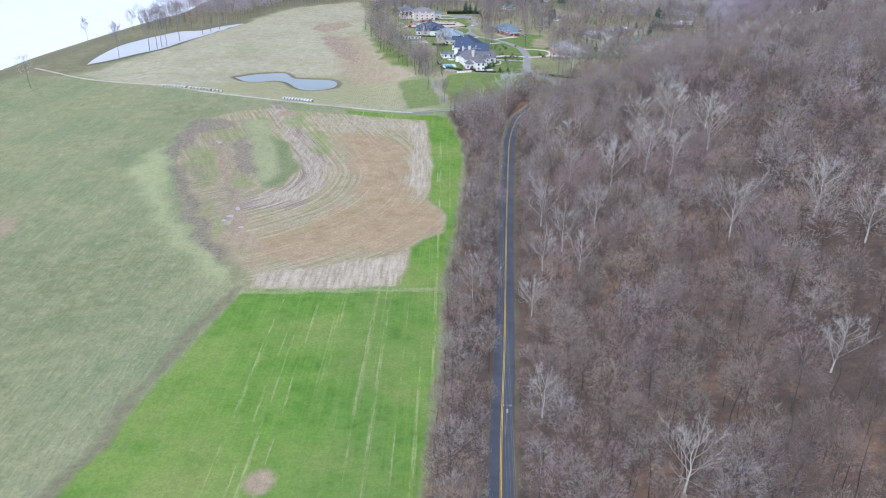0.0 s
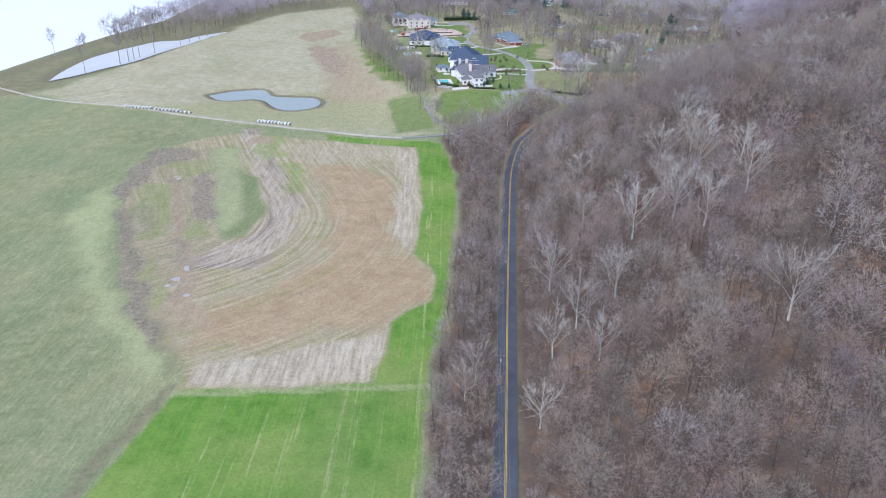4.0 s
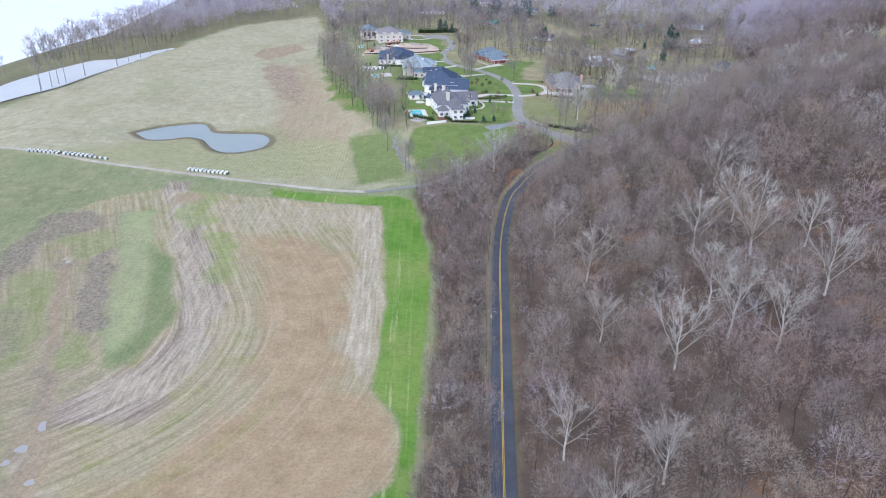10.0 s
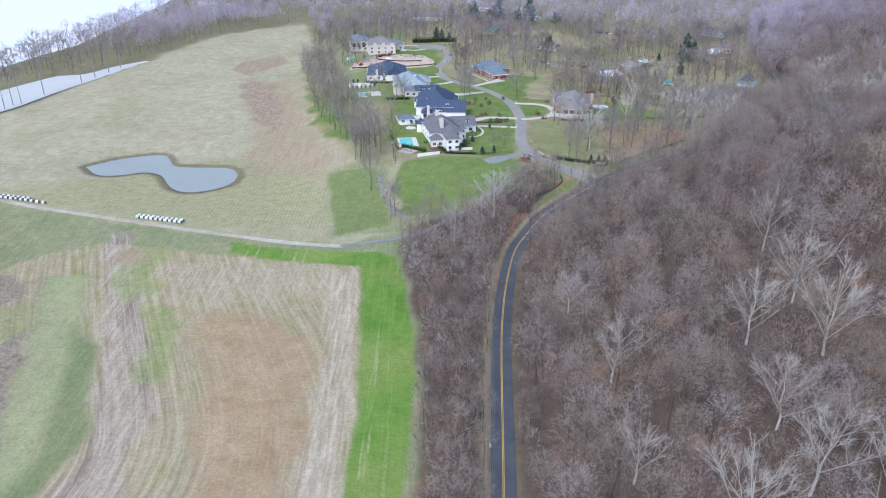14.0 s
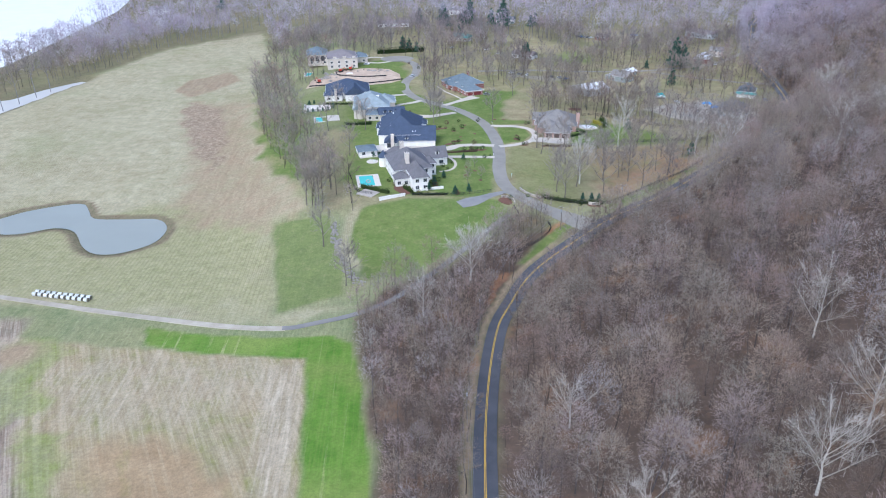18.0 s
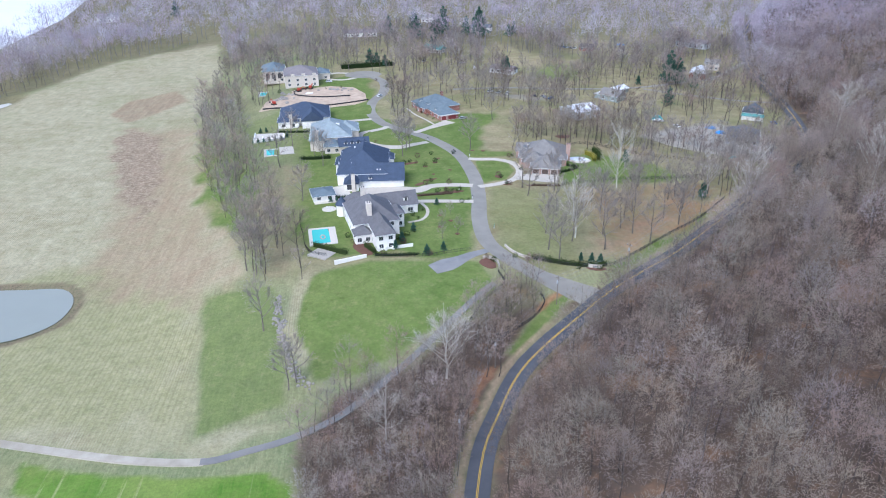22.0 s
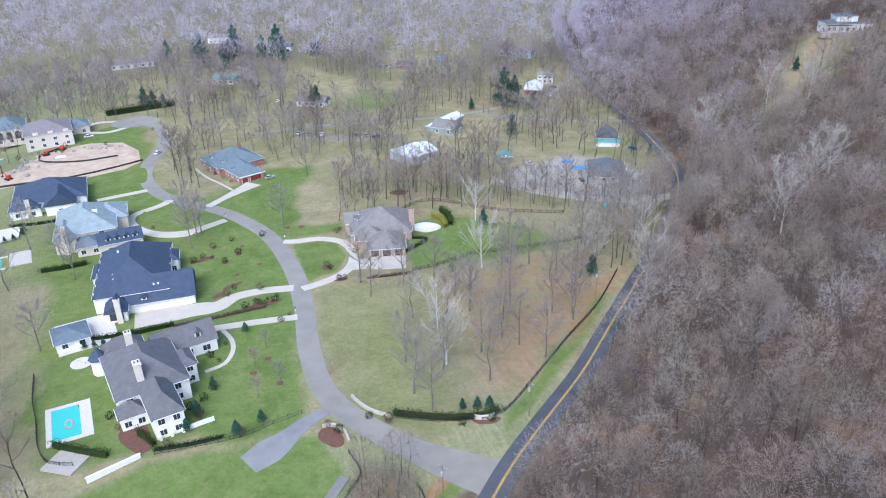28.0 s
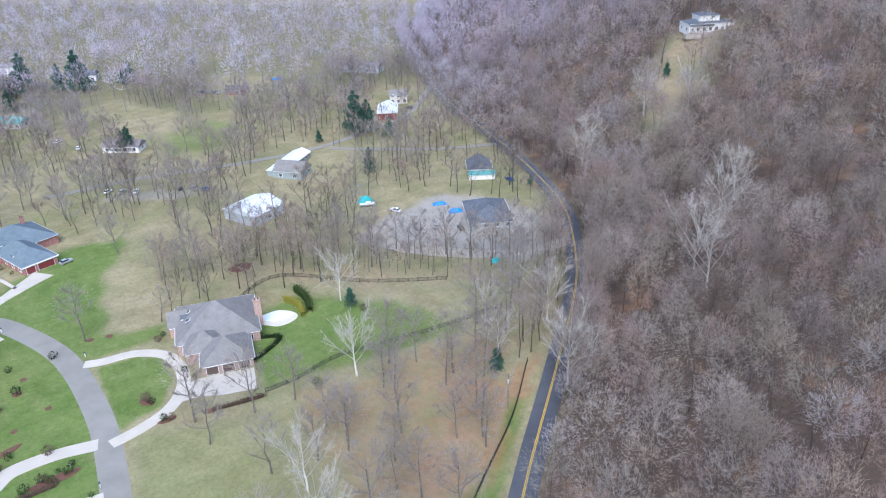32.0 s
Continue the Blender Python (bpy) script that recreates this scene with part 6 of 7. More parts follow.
drive("gravel_spur", "grey broken-asphalt turnout in the grass", [(61, 558.5), (55, 555.6), (49, 551.2), (44, 548.2), (40.5, 546.5)], [3.0, 3.8, 5.2, 8.4, 6.5], OLD_ASPHALT)
drive("yard_lane", "gravel lane across the cluttered yard", [(222, 640), (205, 640), (188, 650), (172, 672), (166, 690)], [6, 6, 7, 9, 8], TRACK_MAT, 0.05)
drive("upper_lane", "grey lane through the older houses", [(300, 860), (255, 812), (226, 800), (190, 790), (150, 792), (110, 800), (73, 800)], 3.6, STREET_MAT)
drive("side_lane", "grey lane branching from the road", [(264, 742), (240, 752), (215, 770), (196, 786)], 3.4, STREET_MAT)

POOL_WATER = water("pool_water", (0.07, 0.42, 0.36), 0.2)
POOL_LINER = plain("pool_liner", (0.10, 0.42, 0.44), 0.6, 0.08, 1)
SLUMP = plain("pool_cover", (0.62, 0.66, 0.70), 0.6, 0.12, 0.6)
PAVING = plain("pale_paving", (0.53, 0.49, 0.42), 0.8, 0.12, 1.2)


def pool(label, x, y, turn, w, d, deck, material=POOL_WATER):
    z = ground_z(x, y) + 0.12
    ob = thing("swimming_pool", label, "pool", pose(x, y, z, 0, 0, turn))
    a, b = w / 2, d / 2
    m = Mesh()
    m.box(-a - deck, -a, -b - deck, b + deck, -0.8, 0.12).box(a, a + deck * 2, -b - deck, b + deck, -0.8, 0.12)
    m.box(-a, a, -b - deck, -b, -0.8, 0.12).box(-a, a, b, b + deck, -0.8, 0.12)
    part("deck", m, PAVING, ob, "pale stone pool deck")
    part("basin", Mesh().box(-a, a, -b, b, -0.9, -0.5), POOL_LINER, ob)
    part("water", Mesh().face((-a, -b, 0.02), (a, -b, 0.02), (a, b, 0.02), (-a, b, 0.02)), material, ob, "turquoise water")
    return ob


p1 = pool("rectangular turquoise swimming pool with a pale stone deck", 0.9, 577.3, 7, 6.4, 12.8, 1.3)
ring = Mesh()
for k in range(14):
    a = 2 * math.pi * k / 14
    ring.tube((0.6 + 0.9 * math.cos(a), -1 + 1.8 * math.sin(a), -0.4), (0.6 + 0.8 * math.cos(a), -1 + 1.7 * math.sin(a), 0.22), 0.32, 0.25, 6)
part("rock_island", ring, STONE, p1, "ring of brown stones in the water")
pool("small turquoise pool beside the lawn", -29.5, 680.5, 8, 5.5, 9, 1.2)
pool("turquoise pool behind the villa", -50, 812, 5, 6, 9, 1.4)
whole("pool_terrace", Mesh().slab([(5.6 * math.cos(a) + 0.7 * math.cos(3 * a), 4.4 * math.sin(a) + 0.5 * math.sin(2 * a)) for a in np.linspace(0, 2 * math.pi, 26)[:-1]], -0.4, 0.14).moved(pose(118, 652, ground_z(118, 652), 0, 0, -20)), PAVING, "pale stone terrace round a covered pool", "terrace", kind="structure")
cover = Mesh()
cover.slab([(4.4 * math.cos(a) + 0.8 * math.cos(3 * a), 3.0 * math.sin(a)) for a in np.linspace(0, 2 * math.pi, 22)[:-1]], 0.15, 0.32)
whole("pool_cover", cover, SLUMP, "pale grey winter cover over a curved pool", "pool cover", pose(118.5, 653, ground_z(118, 652), 0, 0, -20))
whole("pool_terrace", Mesh().box(-6, 10, -8, 10, -0.4, 0.12).moved(pose(1, 618, ground_z(1, 618), 0, 0, 10)), PAVING, "white stone terrace round the pool house", "terrace", kind="structure")
gable_terrace = thing("stone_terrace", "pale stone garden terrace with low white walls", "terrace", pose(-34, 707, ground_z(-34, 707) + 0.5, 0, 0, 4), kind="structure")
part("paving", Mesh().box(-7.5, 7.5, -6, 6, -1.6, 0.1), PAVING, gable_terrace)
for x0, x1, y0, y1 in ((-7.7, 7.7, -6.3, -5.9), (-7.9, -7.5, -6.3, 6.2), (7.5, 7.9, -6.3, 1.5), (-3.5, -3.1, -5.9, -1.0)):
    part("low_wall", Mesh().box(x0, x1, y0, y1, -1.6, 0.75).box(x0 - 0.06, x1 + 0.06, y0 - 0.06, y1 + 0.06, 0.75, 0.85), WHITE_WALL, gable_terrace, "low white wall")
whole("pool_terrace", Mesh().box(-3.5, 3.5, -6, 6, -1.2, 0.14).moved(pose(-22.5, 682, ground_z(-22.5, 682) + 0.15, 0, 0, 8)), STONE, "grey stone terrace beside the small pool", "terrace", kind="structure")
patio = Mesh()
patio.slab([(2.9 * math.cos(a), 2.9 * math.sin(a)) for a in np.linspace(0, 2 * math.pi, 20)[:-1]], -0.3, 0.15)
whole("round_patio", patio, PAVING, "round stone patio with a fire ring", "patio", pose(2.6, 603.5, ground_z(2.6, 603.5)), kind="structure")

LEAF_DARK = bark("dark_evergreen_leaf", (0.022, 0.04, 0.018), (0.05, 0.08, 0.03), 0.4, (0.03, 0.045, 0.02), thin=True)
LEAF_MID = bark("evergreen_leaf", (0.04, 0.07, 0.02), (0.085, 0.125, 0.04), 0.5, (0.05, 0.06, 0.03), thin=True)
LEAF_GOLD = bark("golden_leaf", (0.25, 0.24, 0.04), (0.40, 0.36, 0.07), 0.4, (0.28, 0.24, 0.05), thin=True)
LEAF_PINE = bark("pine_needles", (0.050, 0.115, 0.085), (0.105, 0.190, 0.130), 0.4, (0.06, 0.115, 0.09), thin=True)
LEAF_BROWN = bark("dormant_hedge_twig", (0.13, 0.09, 0.065), (0.22, 0.16, 0.12), 0.5, thin=True)


def leaf_cloud(points, size, seed):
    """Small leaves as triangles at points."""
    r = np.random.default_rng(seed)
    n = len(points)
    a = r.normal(0, 1, (n, 3, 3))
    a /= np.linalg.norm(a, axis=2, keepdims=True)
    v = points[:, None] + a * size * r.uniform(0.6, 1.2, (n, 1, 1))
    return v.reshape(-1, 3), np.arange(3 * n).reshape(-1, 3)


def shell(n, rx, ry, rz, r):
    g = r.normal(0, 1, (n, 3))
    g /= np.linalg.norm(g, axis=1, keepdims=True)
    lump = 1 + 0.16 * np.sin(4 * g[:, :1] + 2) * np.cos(5 * g[:, 1:2]) + 0.1 * np.sin(7 * g[:, 2:])
    return g * r.uniform(0.7, 1.0, (n, 1)) * lump * [rx, ry, rz]


def shrub_mesh(seed, rx, rz, n, material, size=0.2, name="foliage"):
    r = np.random.default_rng(seed)
    return fast_mesh(name, *leaf_cloud(shell(n, rx, rx, rz, r) + [0, 0, rz * 0.9], size, seed), material)


def hedge(label, pts, width, height, material, density=60):
    line = curved(pts, 0.8)
    r = np.random.default_rng(int(abs(pts[0][0] * 7 + pts[0][1])))
    n = int(density * len(line))
    k = r.integers(0, len(line), n)
    c = line[k] + r.uniform(-0.4, 0.4, (n, 2))
    z = heights(c[:, 0], c[:, 1])
    u = r.uniform(0, 1, n)
    hgt = height * (0.86 + 0.14 * np.sin(c[:, 0] * 2.1 + c[:, 1] * 1.7))
    p = np.column_stack([c + r.uniform(-width / 2, width / 2, (n, 2)), z + hgt * np.sqrt(u)])
    v, f = leaf_cloud(p, 0.24, n)
    me = fast_mesh("foliage", v, f, material)
    ob = thing("hedge", label, "hedge")
    part("foliage", me, None, ob)
    part("stem_core", ribbon(line, width * 0.55, height * 0.55), material, ob)
    return ob


hedge("tall clipped evergreen hedge behind the swimming pool", [(-1, 569), (4, 565), (11, 560.5)], 1.6, 2.6, LEAF_MID)
hedge("tall evergreen hedge at the garden corner", [(17.5, 566.5), (21, 560.5)], 1.5, 2.6, LEAF_MID)
hedge("clipped evergreen hedge beside the lawn", [(-14, 667), (-7, 667), (0, 668)], 1.8, 2.2, LEAF_DARK)
hedge("row of small evergreens along the garage court", [(3.5, 615), (10, 614), (18, 613.7), (27, 614.3)], 1.3, 1.7, LEAF_DARK)
hedge("dormant brown hedge between two drives", [(27, 613.5), (40, 614), (48, 614.6), (54, 615)], 1.5, 0.9, LEAF_BROWN)
hedge("low dark hedge along the front lawn", [(21, 558.8), (28, 557.8), (36, 557.6)], 1.1, 1.1, LEAF_DARK)
hedge("dark brown clipped hedge edging the lawn", [(90, 620.6), (96, 619.6), (102, 618.8)], 1.2, 1.0, LEAF_BROWN)
hedge("dense evergreen planting behind the entrance wall", [(76, 551), (82, 547.5), (88, 544.5), (95, 542.5), (100, 543)], 2.2, 1.9, LEAF_MID)
hedge("low evergreens beside the brick house", [(110, 645), (115, 641), (104, 634)], 1.4, 1.2, LEAF_DARK)
hedge("golden and green conifers round the covered pool", [(124, 660), (126, 655), (125, 648)], 2.2, 3.2, LEAF_GOLD, 40)
hedge("dense green conifers round the covered pool", [(129, 664), (129.5, 657), (127.5, 649)], 2.6, 3.6, LEAF_MID, 55)
hedge("low shrubs along the white gabled house", [(-30, 715), (-20, 713), (-8, 714)], 1.4, 1.2, LEAF_DARK)
hedge("line of dark evergreen trees at the street's end", [(-2, 872), (18, 876), (36, 880)], 4.5, 5.0, LEAF_DARK, 90)

shrubs = []
for seed, (mat, label) in enumerate(((LEAF_DARK, "rounded dark evergreen shrub"), (LEAF_MID, "rounded green shrub"), (LEAF_BROWN, "bare brown garden shrub"))):
    ob = thing("shrub", label + " in a mulched bed", "shrub", group="garden shrubs")
    part("foliage", shrub_mesh(40 + seed, 0.9, 0.9, 170, mat), None, ob)
    shrubs.append(ob)
SHRUBS = [(79, 624.2), (46, 630), (43.5, 626.6), (38, 657.5), (35, 655), (41, 655.5), (51.5, 618), (53.5, 616.2), (40.6, 557), (35.8, 577.5), (31, 570), (31.5, 567.5), (29.5, 571.5), (33, 574), (24, 559), (38, 590), (40.5, 598), (38.5, 603), (36, 593), (21, 560.5), (77, 634), (78, 632), (79, 623.5), (80.5, 623), (60, 607.2), (57, 604.6),
          (90, 637), (88.5, 641), (91, 645), (86, 660), (88, 662), (55, 731), (52, 737), (49, 744), (47, 749), (54, 626.8), (58, 620), (55, 619), (52, 617.5), (48, 616.5), (57, 617.5), (12, 679), (8, 668), (-3, 677), (22, 691), (50, 656),
          (45, 651), (42, 664), (49, 668), (30, 812), (23, 830), (-40, 808), (-30, 807), (-20, 808), (-10, 810), (0, 812), (13, 570), (11, 575), (70, 552), (74, 549), (90, 541.5), (97, 540.5), (60, 552.5), (62, 549.5), (115, 615), (141, 640), (60, 668)]
for k, (x, y) in enumerate(SHRUBS):
    m = pose(x, y, ground_z(x, y), 0, 0, 40 * k) @ Matrix.Scale(float(rng.uniform(0.7, 1.5)), 4)
    if k < 3:
        shrubs[k].matrix_basis = m
    else:
        copy_thing(shrubs[k % 3], Matrix()).matrix_basis = m

MULCH = plain("red_brown_mulch", (0.13, 0.065, 0.045), 0.95, 0.3, 2.0)


def bed(x, y, rx, ry, turn=0.0):
    m = Mesh()
    m.slab([(rx * math.cos(a) * (1 + 0.12 * math.sin(3 * a)), ry * math.sin(a)) for a in np.linspace(0, 2 * math.pi, 18)[:-1]], -0.4, 0.09)
    whole("mulch_bed", m, MULCH, "red-brown mulch bed cut into the lawn", "flower bed", pose(x, y, ground_z(x, y), 0, 0, turn), "mulch beds")


for b in ((77, 633.5, 1.3, 2.2, 30), (79.5, 623.4, 2.2, 0.9, 0), (41, 628, 2.6, 1.2, 40), (46, 633, 3.4, 1.0, 20), (38, 656, 4.5, 1.2, 20), (50, 656, 1.2, 1.2), (45, 651, 1.2, 1.2), (46, 581, 0.9, 0.9), (50.7, 586.5, 0.9, 0.9),
          (47, 592, 0.8, 0.8), (52, 574, 0.9, 0.9), (56, 645, 0.8, 0.8), (48, 640, 0.8, 0.8), (52, 662, 0.8, 0.8), (60, 548.5, 2.6, 4.0, 20), (96, 540.8, 3.4, 1.4, -15), (120, 690, 4, 3), (89.5, 621, 2, 0.9), (17, 565, 3.2, 6.5, 20), (54, 617, 5.5, 1.4, 5), (70, 672, 1, 1), (75, 671, 1, 1)):
    bed(*b)


# ---- evergreens ----
def pine_mesh(seed, height, radius):
    r = np.random.default_rng(seed)
    n = 2400
    u = r.uniform(0.08, 1, n) ** 0.8
    tier = np.round(u * 9) / 9
    rad = radius * (1 - tier) ** 0.55 * np.sqrt(r.uniform(0.05, 1, n)) * (0.8 + 0.3 * np.sin(tier * 40 + seed))
    ang = r.uniform(0, 2 * np.pi, n)
    p = np.column_stack([rad * np.cos(ang), rad * np.sin(ang), height * (0.08 + 0.92 * tier) - 0.22 * rad + r.normal(0, 0.18, n)])
    return fast_mesh("crown", *leaf_cloud(p, 0.62, seed), LEAF_PINE)


pines = []
for k in range(3):
    ob = thing("pine_tree", "dark green conifer with dense drooping branches", "tree", group="conifers")
    part("trunk", Mesh().tube((0, 0, -0.5), (0, 0, 11), 0.28, 0.05, 7), BARK_DARK, ob)
    part("crown", pine_mesh(60 + k, 12.5, 4.3 + 0.5 * k), None, ob)
    pines.append(ob)
for k, (x, y, s) in enumerate(((216, 795, 1.45), (219, 803, 1.6), (223, 797, 1.3), (196.7, 744, 0.9), (196, 797, 0.5), (115, 988, 2.0), (118, 990, 1.2), (86, 1018, 1.8), (80, 1004, 1.2), (148, 1000, 1.0), (113, 842, 0.85), (117, 841, 0.5),
                               (153.5, 591, 0.6), (229, 785, 0.8), (60, 992, 1.5), (116, 846, 0.9), (19, 886, 0.9), (24, 881, 0.8), (30, 875, 0.7), (73, 961, 1.0), (142, 990, 0.9), (348, 716, 0.6), (105, 1000, 1.3), (60, 1030, 1.5), (36, 1020, 1.2), (75, 995, 1.1), (-26, 823, 0.5), (31, 568.5, 0.36), (35.6, 578, 0.3), (39.4, 557.5, 0.33), (28.4, 563, 0.3), (45.5, 560, 0.3), (46.5, 603, 0.25), (243, 690, 0.4), (139, 645, 0.5), (-200, 1210, 1.4), (92, 546.5, 0.28), (95.5, 545.5, 0.3), (98.5, 545, 0.28), (-42, 700, 0.2), (-39, 699.8, 0.22), (-36, 699.6, 0.2), (-33, 699.6, 0.21), (-30, 699.8, 0.2), (-27, 700, 0.22), (-24.5, 704, 0.24), (-24.5, 708, 0.22), (-40, 717, 0.26), (-37, 717.5, 0.24), (8, 610.5, 0.2), (10.5, 610.3, 0.18), (13, 610.2, 0.2), (5.5, 610.8, 0.19), (3, 611, 0.2))):
    m = pose(x, y, ground_z(x, y), 0, 0, 70 * k) @ Matrix.Scale(s, 4)
    if k < 3:
        pines[k].matrix_basis = m
    else:
        copy_thing(pines[k % 3], Matrix()).matrix_basis = m

# ---- walls and fences ----
def stone_wall(label, pts, height, seed):
    """A low wall laid of separate stones."""
    ob = thing("stone_wall", label, "wall")
    r = np.random.default_rng(seed)
    line = curved(pts, 0.7)
    datas = [Mesh().shape([(-0.42, -0.24, 0), (0.42, -0.2, 0), (0.4, 0.24, 0), (-0.38, 0.22, 0), (-0.36, -0.2, 0.33), (0.38, -0.18, 0.36), (0.36, 0.18, 0.34), (-0.34, 0.2, 0.36)],
                          [(3, 2, 1, 0), (4, 5, 6, 7), (0, 1, 5, 4), (1, 2, 6, 5), (2, 3, 7, 6), (3, 0, 4, 7)]).data("stone", STONE) for _ in range(2)]
    for i in range(len(line) - 1):
        (ax, ay), (bx, by) = line[i], line[i + 1]
        for lay in range(int(height / 0.36)):
            o = new("stone", datas[(i + lay) % 2])
            o.parent = ob
            o.matrix_basis = pose((ax + bx) / 2, (ay + by) / 2, ground_z(ax, ay) - 0.1 + 0.36 * lay, 0, 0, math.degrees(math.atan2(by - ay, bx - ax)) + r.normal(0, 5)) @ Matrix.Scale(float(r.uniform(0.92, 1.08)), 4)
    return ob


stone_wall("curved dry-stone entrance wall beside the street", [(68, 561.5), (69.2, 557.5), (71.5, 553.5), (75, 550)], 1.1, 1)
stone_wall("curved dry-stone entrance wall in a mulched bed", [(58.6, 552.4), (61, 552.2), (63.2, 549), (63.4, 545)], 1.1, 2)
sign_wall = thing("entrance_sign", "pale curved stone sign wall with a dark plaque", "sign", pose(95.6, 541, ground_z(95.6, 541), 0, 0, -12))
arc = Mesh()
for k in range(8):
    u0, u1 = -2.4 + 0.6 * k, -1.8 + 0.6 * k
    f = lambda u: 0.12 * u * u
    arc.shape([(u0, f(u0), -0.3), (u1, f(u1), -0.3), (u1, f(u1) + 0.45, -0.3), (u0, f(u0) + 0.45, -0.3), (u0, f(u0), 1.25 + 0.06 * abs(u0)), (u1, f(u1), 1.25 + 0.06 * abs(u1)), (u1, f(u1) + 0.45, 1.25), (u0, f(u0) + 0.45, 1.25)],
              [(3, 2, 1, 0), (4, 5, 6, 7), (0, 1, 5, 4), (1, 2, 6, 5), (2, 3, 7, 6), (3, 0, 4, 7)])
part("wall", arc, PAVING, sign_wall)
part("plaque", Mesh().box(-0.8, 0.8, -0.12, 0.02, 0.35, 0.95), DARK_TRIM, sign_wall, "dark plaque")
part("lettering", Mesh().box(-0.6, 0.6, -0.14, -0.11, 0.68, 0.76).box(-0.45, 0.45, -0.14, -0.11, 0.5, 0.57), TRIM, sign_wall)
whole("garden_wall", Mesh().box(0, 11.7, -0.2, 0.2, -0.6, 1.3).box(-0.1, 11.8, -0.28, 0.28, 1.3, 1.42).moved(pose(7, 553.6, ground_z(12, 555), 0, 0, 20)), WHITE_WALL, "long white garden wall at the lawn's edge", "wall")
RAIL = plain("black_metal_fence", (0.035, 0.035, 0.038), 0.6, 0.15, 2)
OLD_RAIL = plain("weathered_dark_board", (0.055, 0.048, 0.042), 0.9, 0.25, 1.5)


def fence(label, pts, height=1.25, gap=2.4, material=RAIL, solid=False):
    line = curved(pts, gap)
    ob = thing("fence", label, "fence")
    pickets = Mesh()
    post = Mesh().box(-0.06, 0.06, -0.06, 0.06, -0.3, height + 0.08).box(-0.09, 0.09, -0.09, 0.09, height + 0.08, height + 0.14).data("post", material)
    for i, (x, y) in enumerate(line):
        o = new("post", post)
        o.parent = ob
        o.matrix_basis = pose(x, y, ground_z(x, y))
        if i + 1 < len(line):
            bx, by = line[i + 1]
            a, b = Vector((x, y, ground_z(x, y))), Vector((bx, by, ground_z(bx, by)))
            for u in (0.15, 0.95):
                part("rail", Mesh().tube(a + Vector((0, 0, height * u)), b + Vector((0, 0, height * u)), 0.04, 0.04, 4), material, ob)
            count = 9 if not solid else 14
            for k in range(1, count):
                c = a.lerp(b, k / count)
                pickets.tube(c + Vector((0, 0, 0.05)), c + Vector((0, 0, height)), 0.028 if solid else 0.02, 0.028 if solid else 0.02, 4)
    tagged(part("picket_row", pickets, material, ob), "slender upright pickets", "", "", "stuff")
    return ob


fence("black picket fence along the edge of the brick house lot", [(103, 620), (112, 620.5), (125, 623), (140, 620), (156, 616.5), (172, 614)], 1.3, 2.6, RAIL, True)
fence("black picket fence beside the road verge", [(76, 549.5), (84, 545), (92, 542.5), (101, 542), (115, 552.3), (130, 564), (147, 576), (162, 589.5)], 1.25, 2.6, RAIL, True)
fence("black fence curving along the drainage hollow", [(55, 506), (61, 510), (69.6, 516.1), (74.4, 523), (74, 527.5)], 1.3, 2.2, RAIL, True)
fence("black fence above the hollow beside the old lane", [(50, 517), (55, 525.5), (60, 531), (63.5, 535), (62.5, 542)], 1.2, 2.2, RAIL, True)
fence("black metal fence along the white house lawn", [(21, 557.4), (30, 556.6), (40, 556.2), (48, 558.2), (55, 559.5)], 1.1, 2.4)
fence("weathered board fence behind the yards", [(96, 662), (110, 668), (128, 676), (150, 655), (170, 640)], 1.3, 2.8, OLD_RAIL, True)
fence("dark board fence round the pool garden", [(3.8, 560), (-1.5, 563), (-4.5, 570), (-6, 580), (-8, 590), (-9, 602)], 1.4, 2.4, OLD_RAIL, True)
whole("stone_terrace", Mesh().box(-4, 4, -3.2, 3.2, -1.6, 0.5).moved(pose(2, 562, ground_z(2, 562) - 0.2, 0, 0, -35)), STONE, "grey stone retaining terrace below the pool", "terrace")

# ---- hay bales ----
WRAP = plain("white_bale_wrap", (0.5, 0.52, 0.48), 0.5, 0.2, 2, per_object=0.5)
STRAW_END = plain("straw_bale_end", (0.26, 0.23, 0.17), 0.9, 0.25, 3)
bale = thing("hay_bale", "round hay bale wrapped in white plastic beside the track", "hay bale", group="hay bales")
part("wrap", Mesh().tube((0, -0.72, 0.72), (0, 0.72, 0.72), 0.75, 0.75, 14, False), WRAP, bale)
for s in (-1, 1):
    part("end", Mesh().tube((0, 0.7 * s, 0.72), (0, 0.75 * s, 0.72), 0.74, 0.66, 14), STRAW_END, bale)
first = True
for (ax, ay), (bx, by), count, rows_n in (((-111, 494.5), (-91.5, 489), 10, 2), ((-203, 521.5), (-186, 517.5), 8, 2), ((-182, 516.8), (-167, 513), 7, 2), ((-164, 511.8), (-158, 510.2), 3, 1)):
    for r_ in range(rows_n):
        for k in range(count):
            u = k / (count - 1)
            x, y = ax + (bx - ax) * u + 0.3 * r_, ay + (by - ay) * u + 1.7 * r_
            m = pose(x, y, ground_z(x, y) - 0.03, 0, 0, 74 + float(rng.normal(0, 4)))
            if first:
                bale.matrix_basis, first = m, False
            else:
                copy_thing(bale, m)

# ---- utility poles and wires ----
POLE_WOOD = plain("grey_pole_wood", (0.19, 0.165, 0.14), 0.9, 0.25, 2)
WIRE = plain("wire", (0.20, 0.20, 0.20), 0.5, 0.1, 3)
POLES = [(15.0, 90), (17.2, 150), (20.4, 230), (24.2, 300), (27.4, 340), (32.8, 418), (41, 466), (54.5, 496), (78, 522), (106, 538.5), (148, 579), (194, 617), (232, 660), (252, 713), (263, 760), (278, 818)]
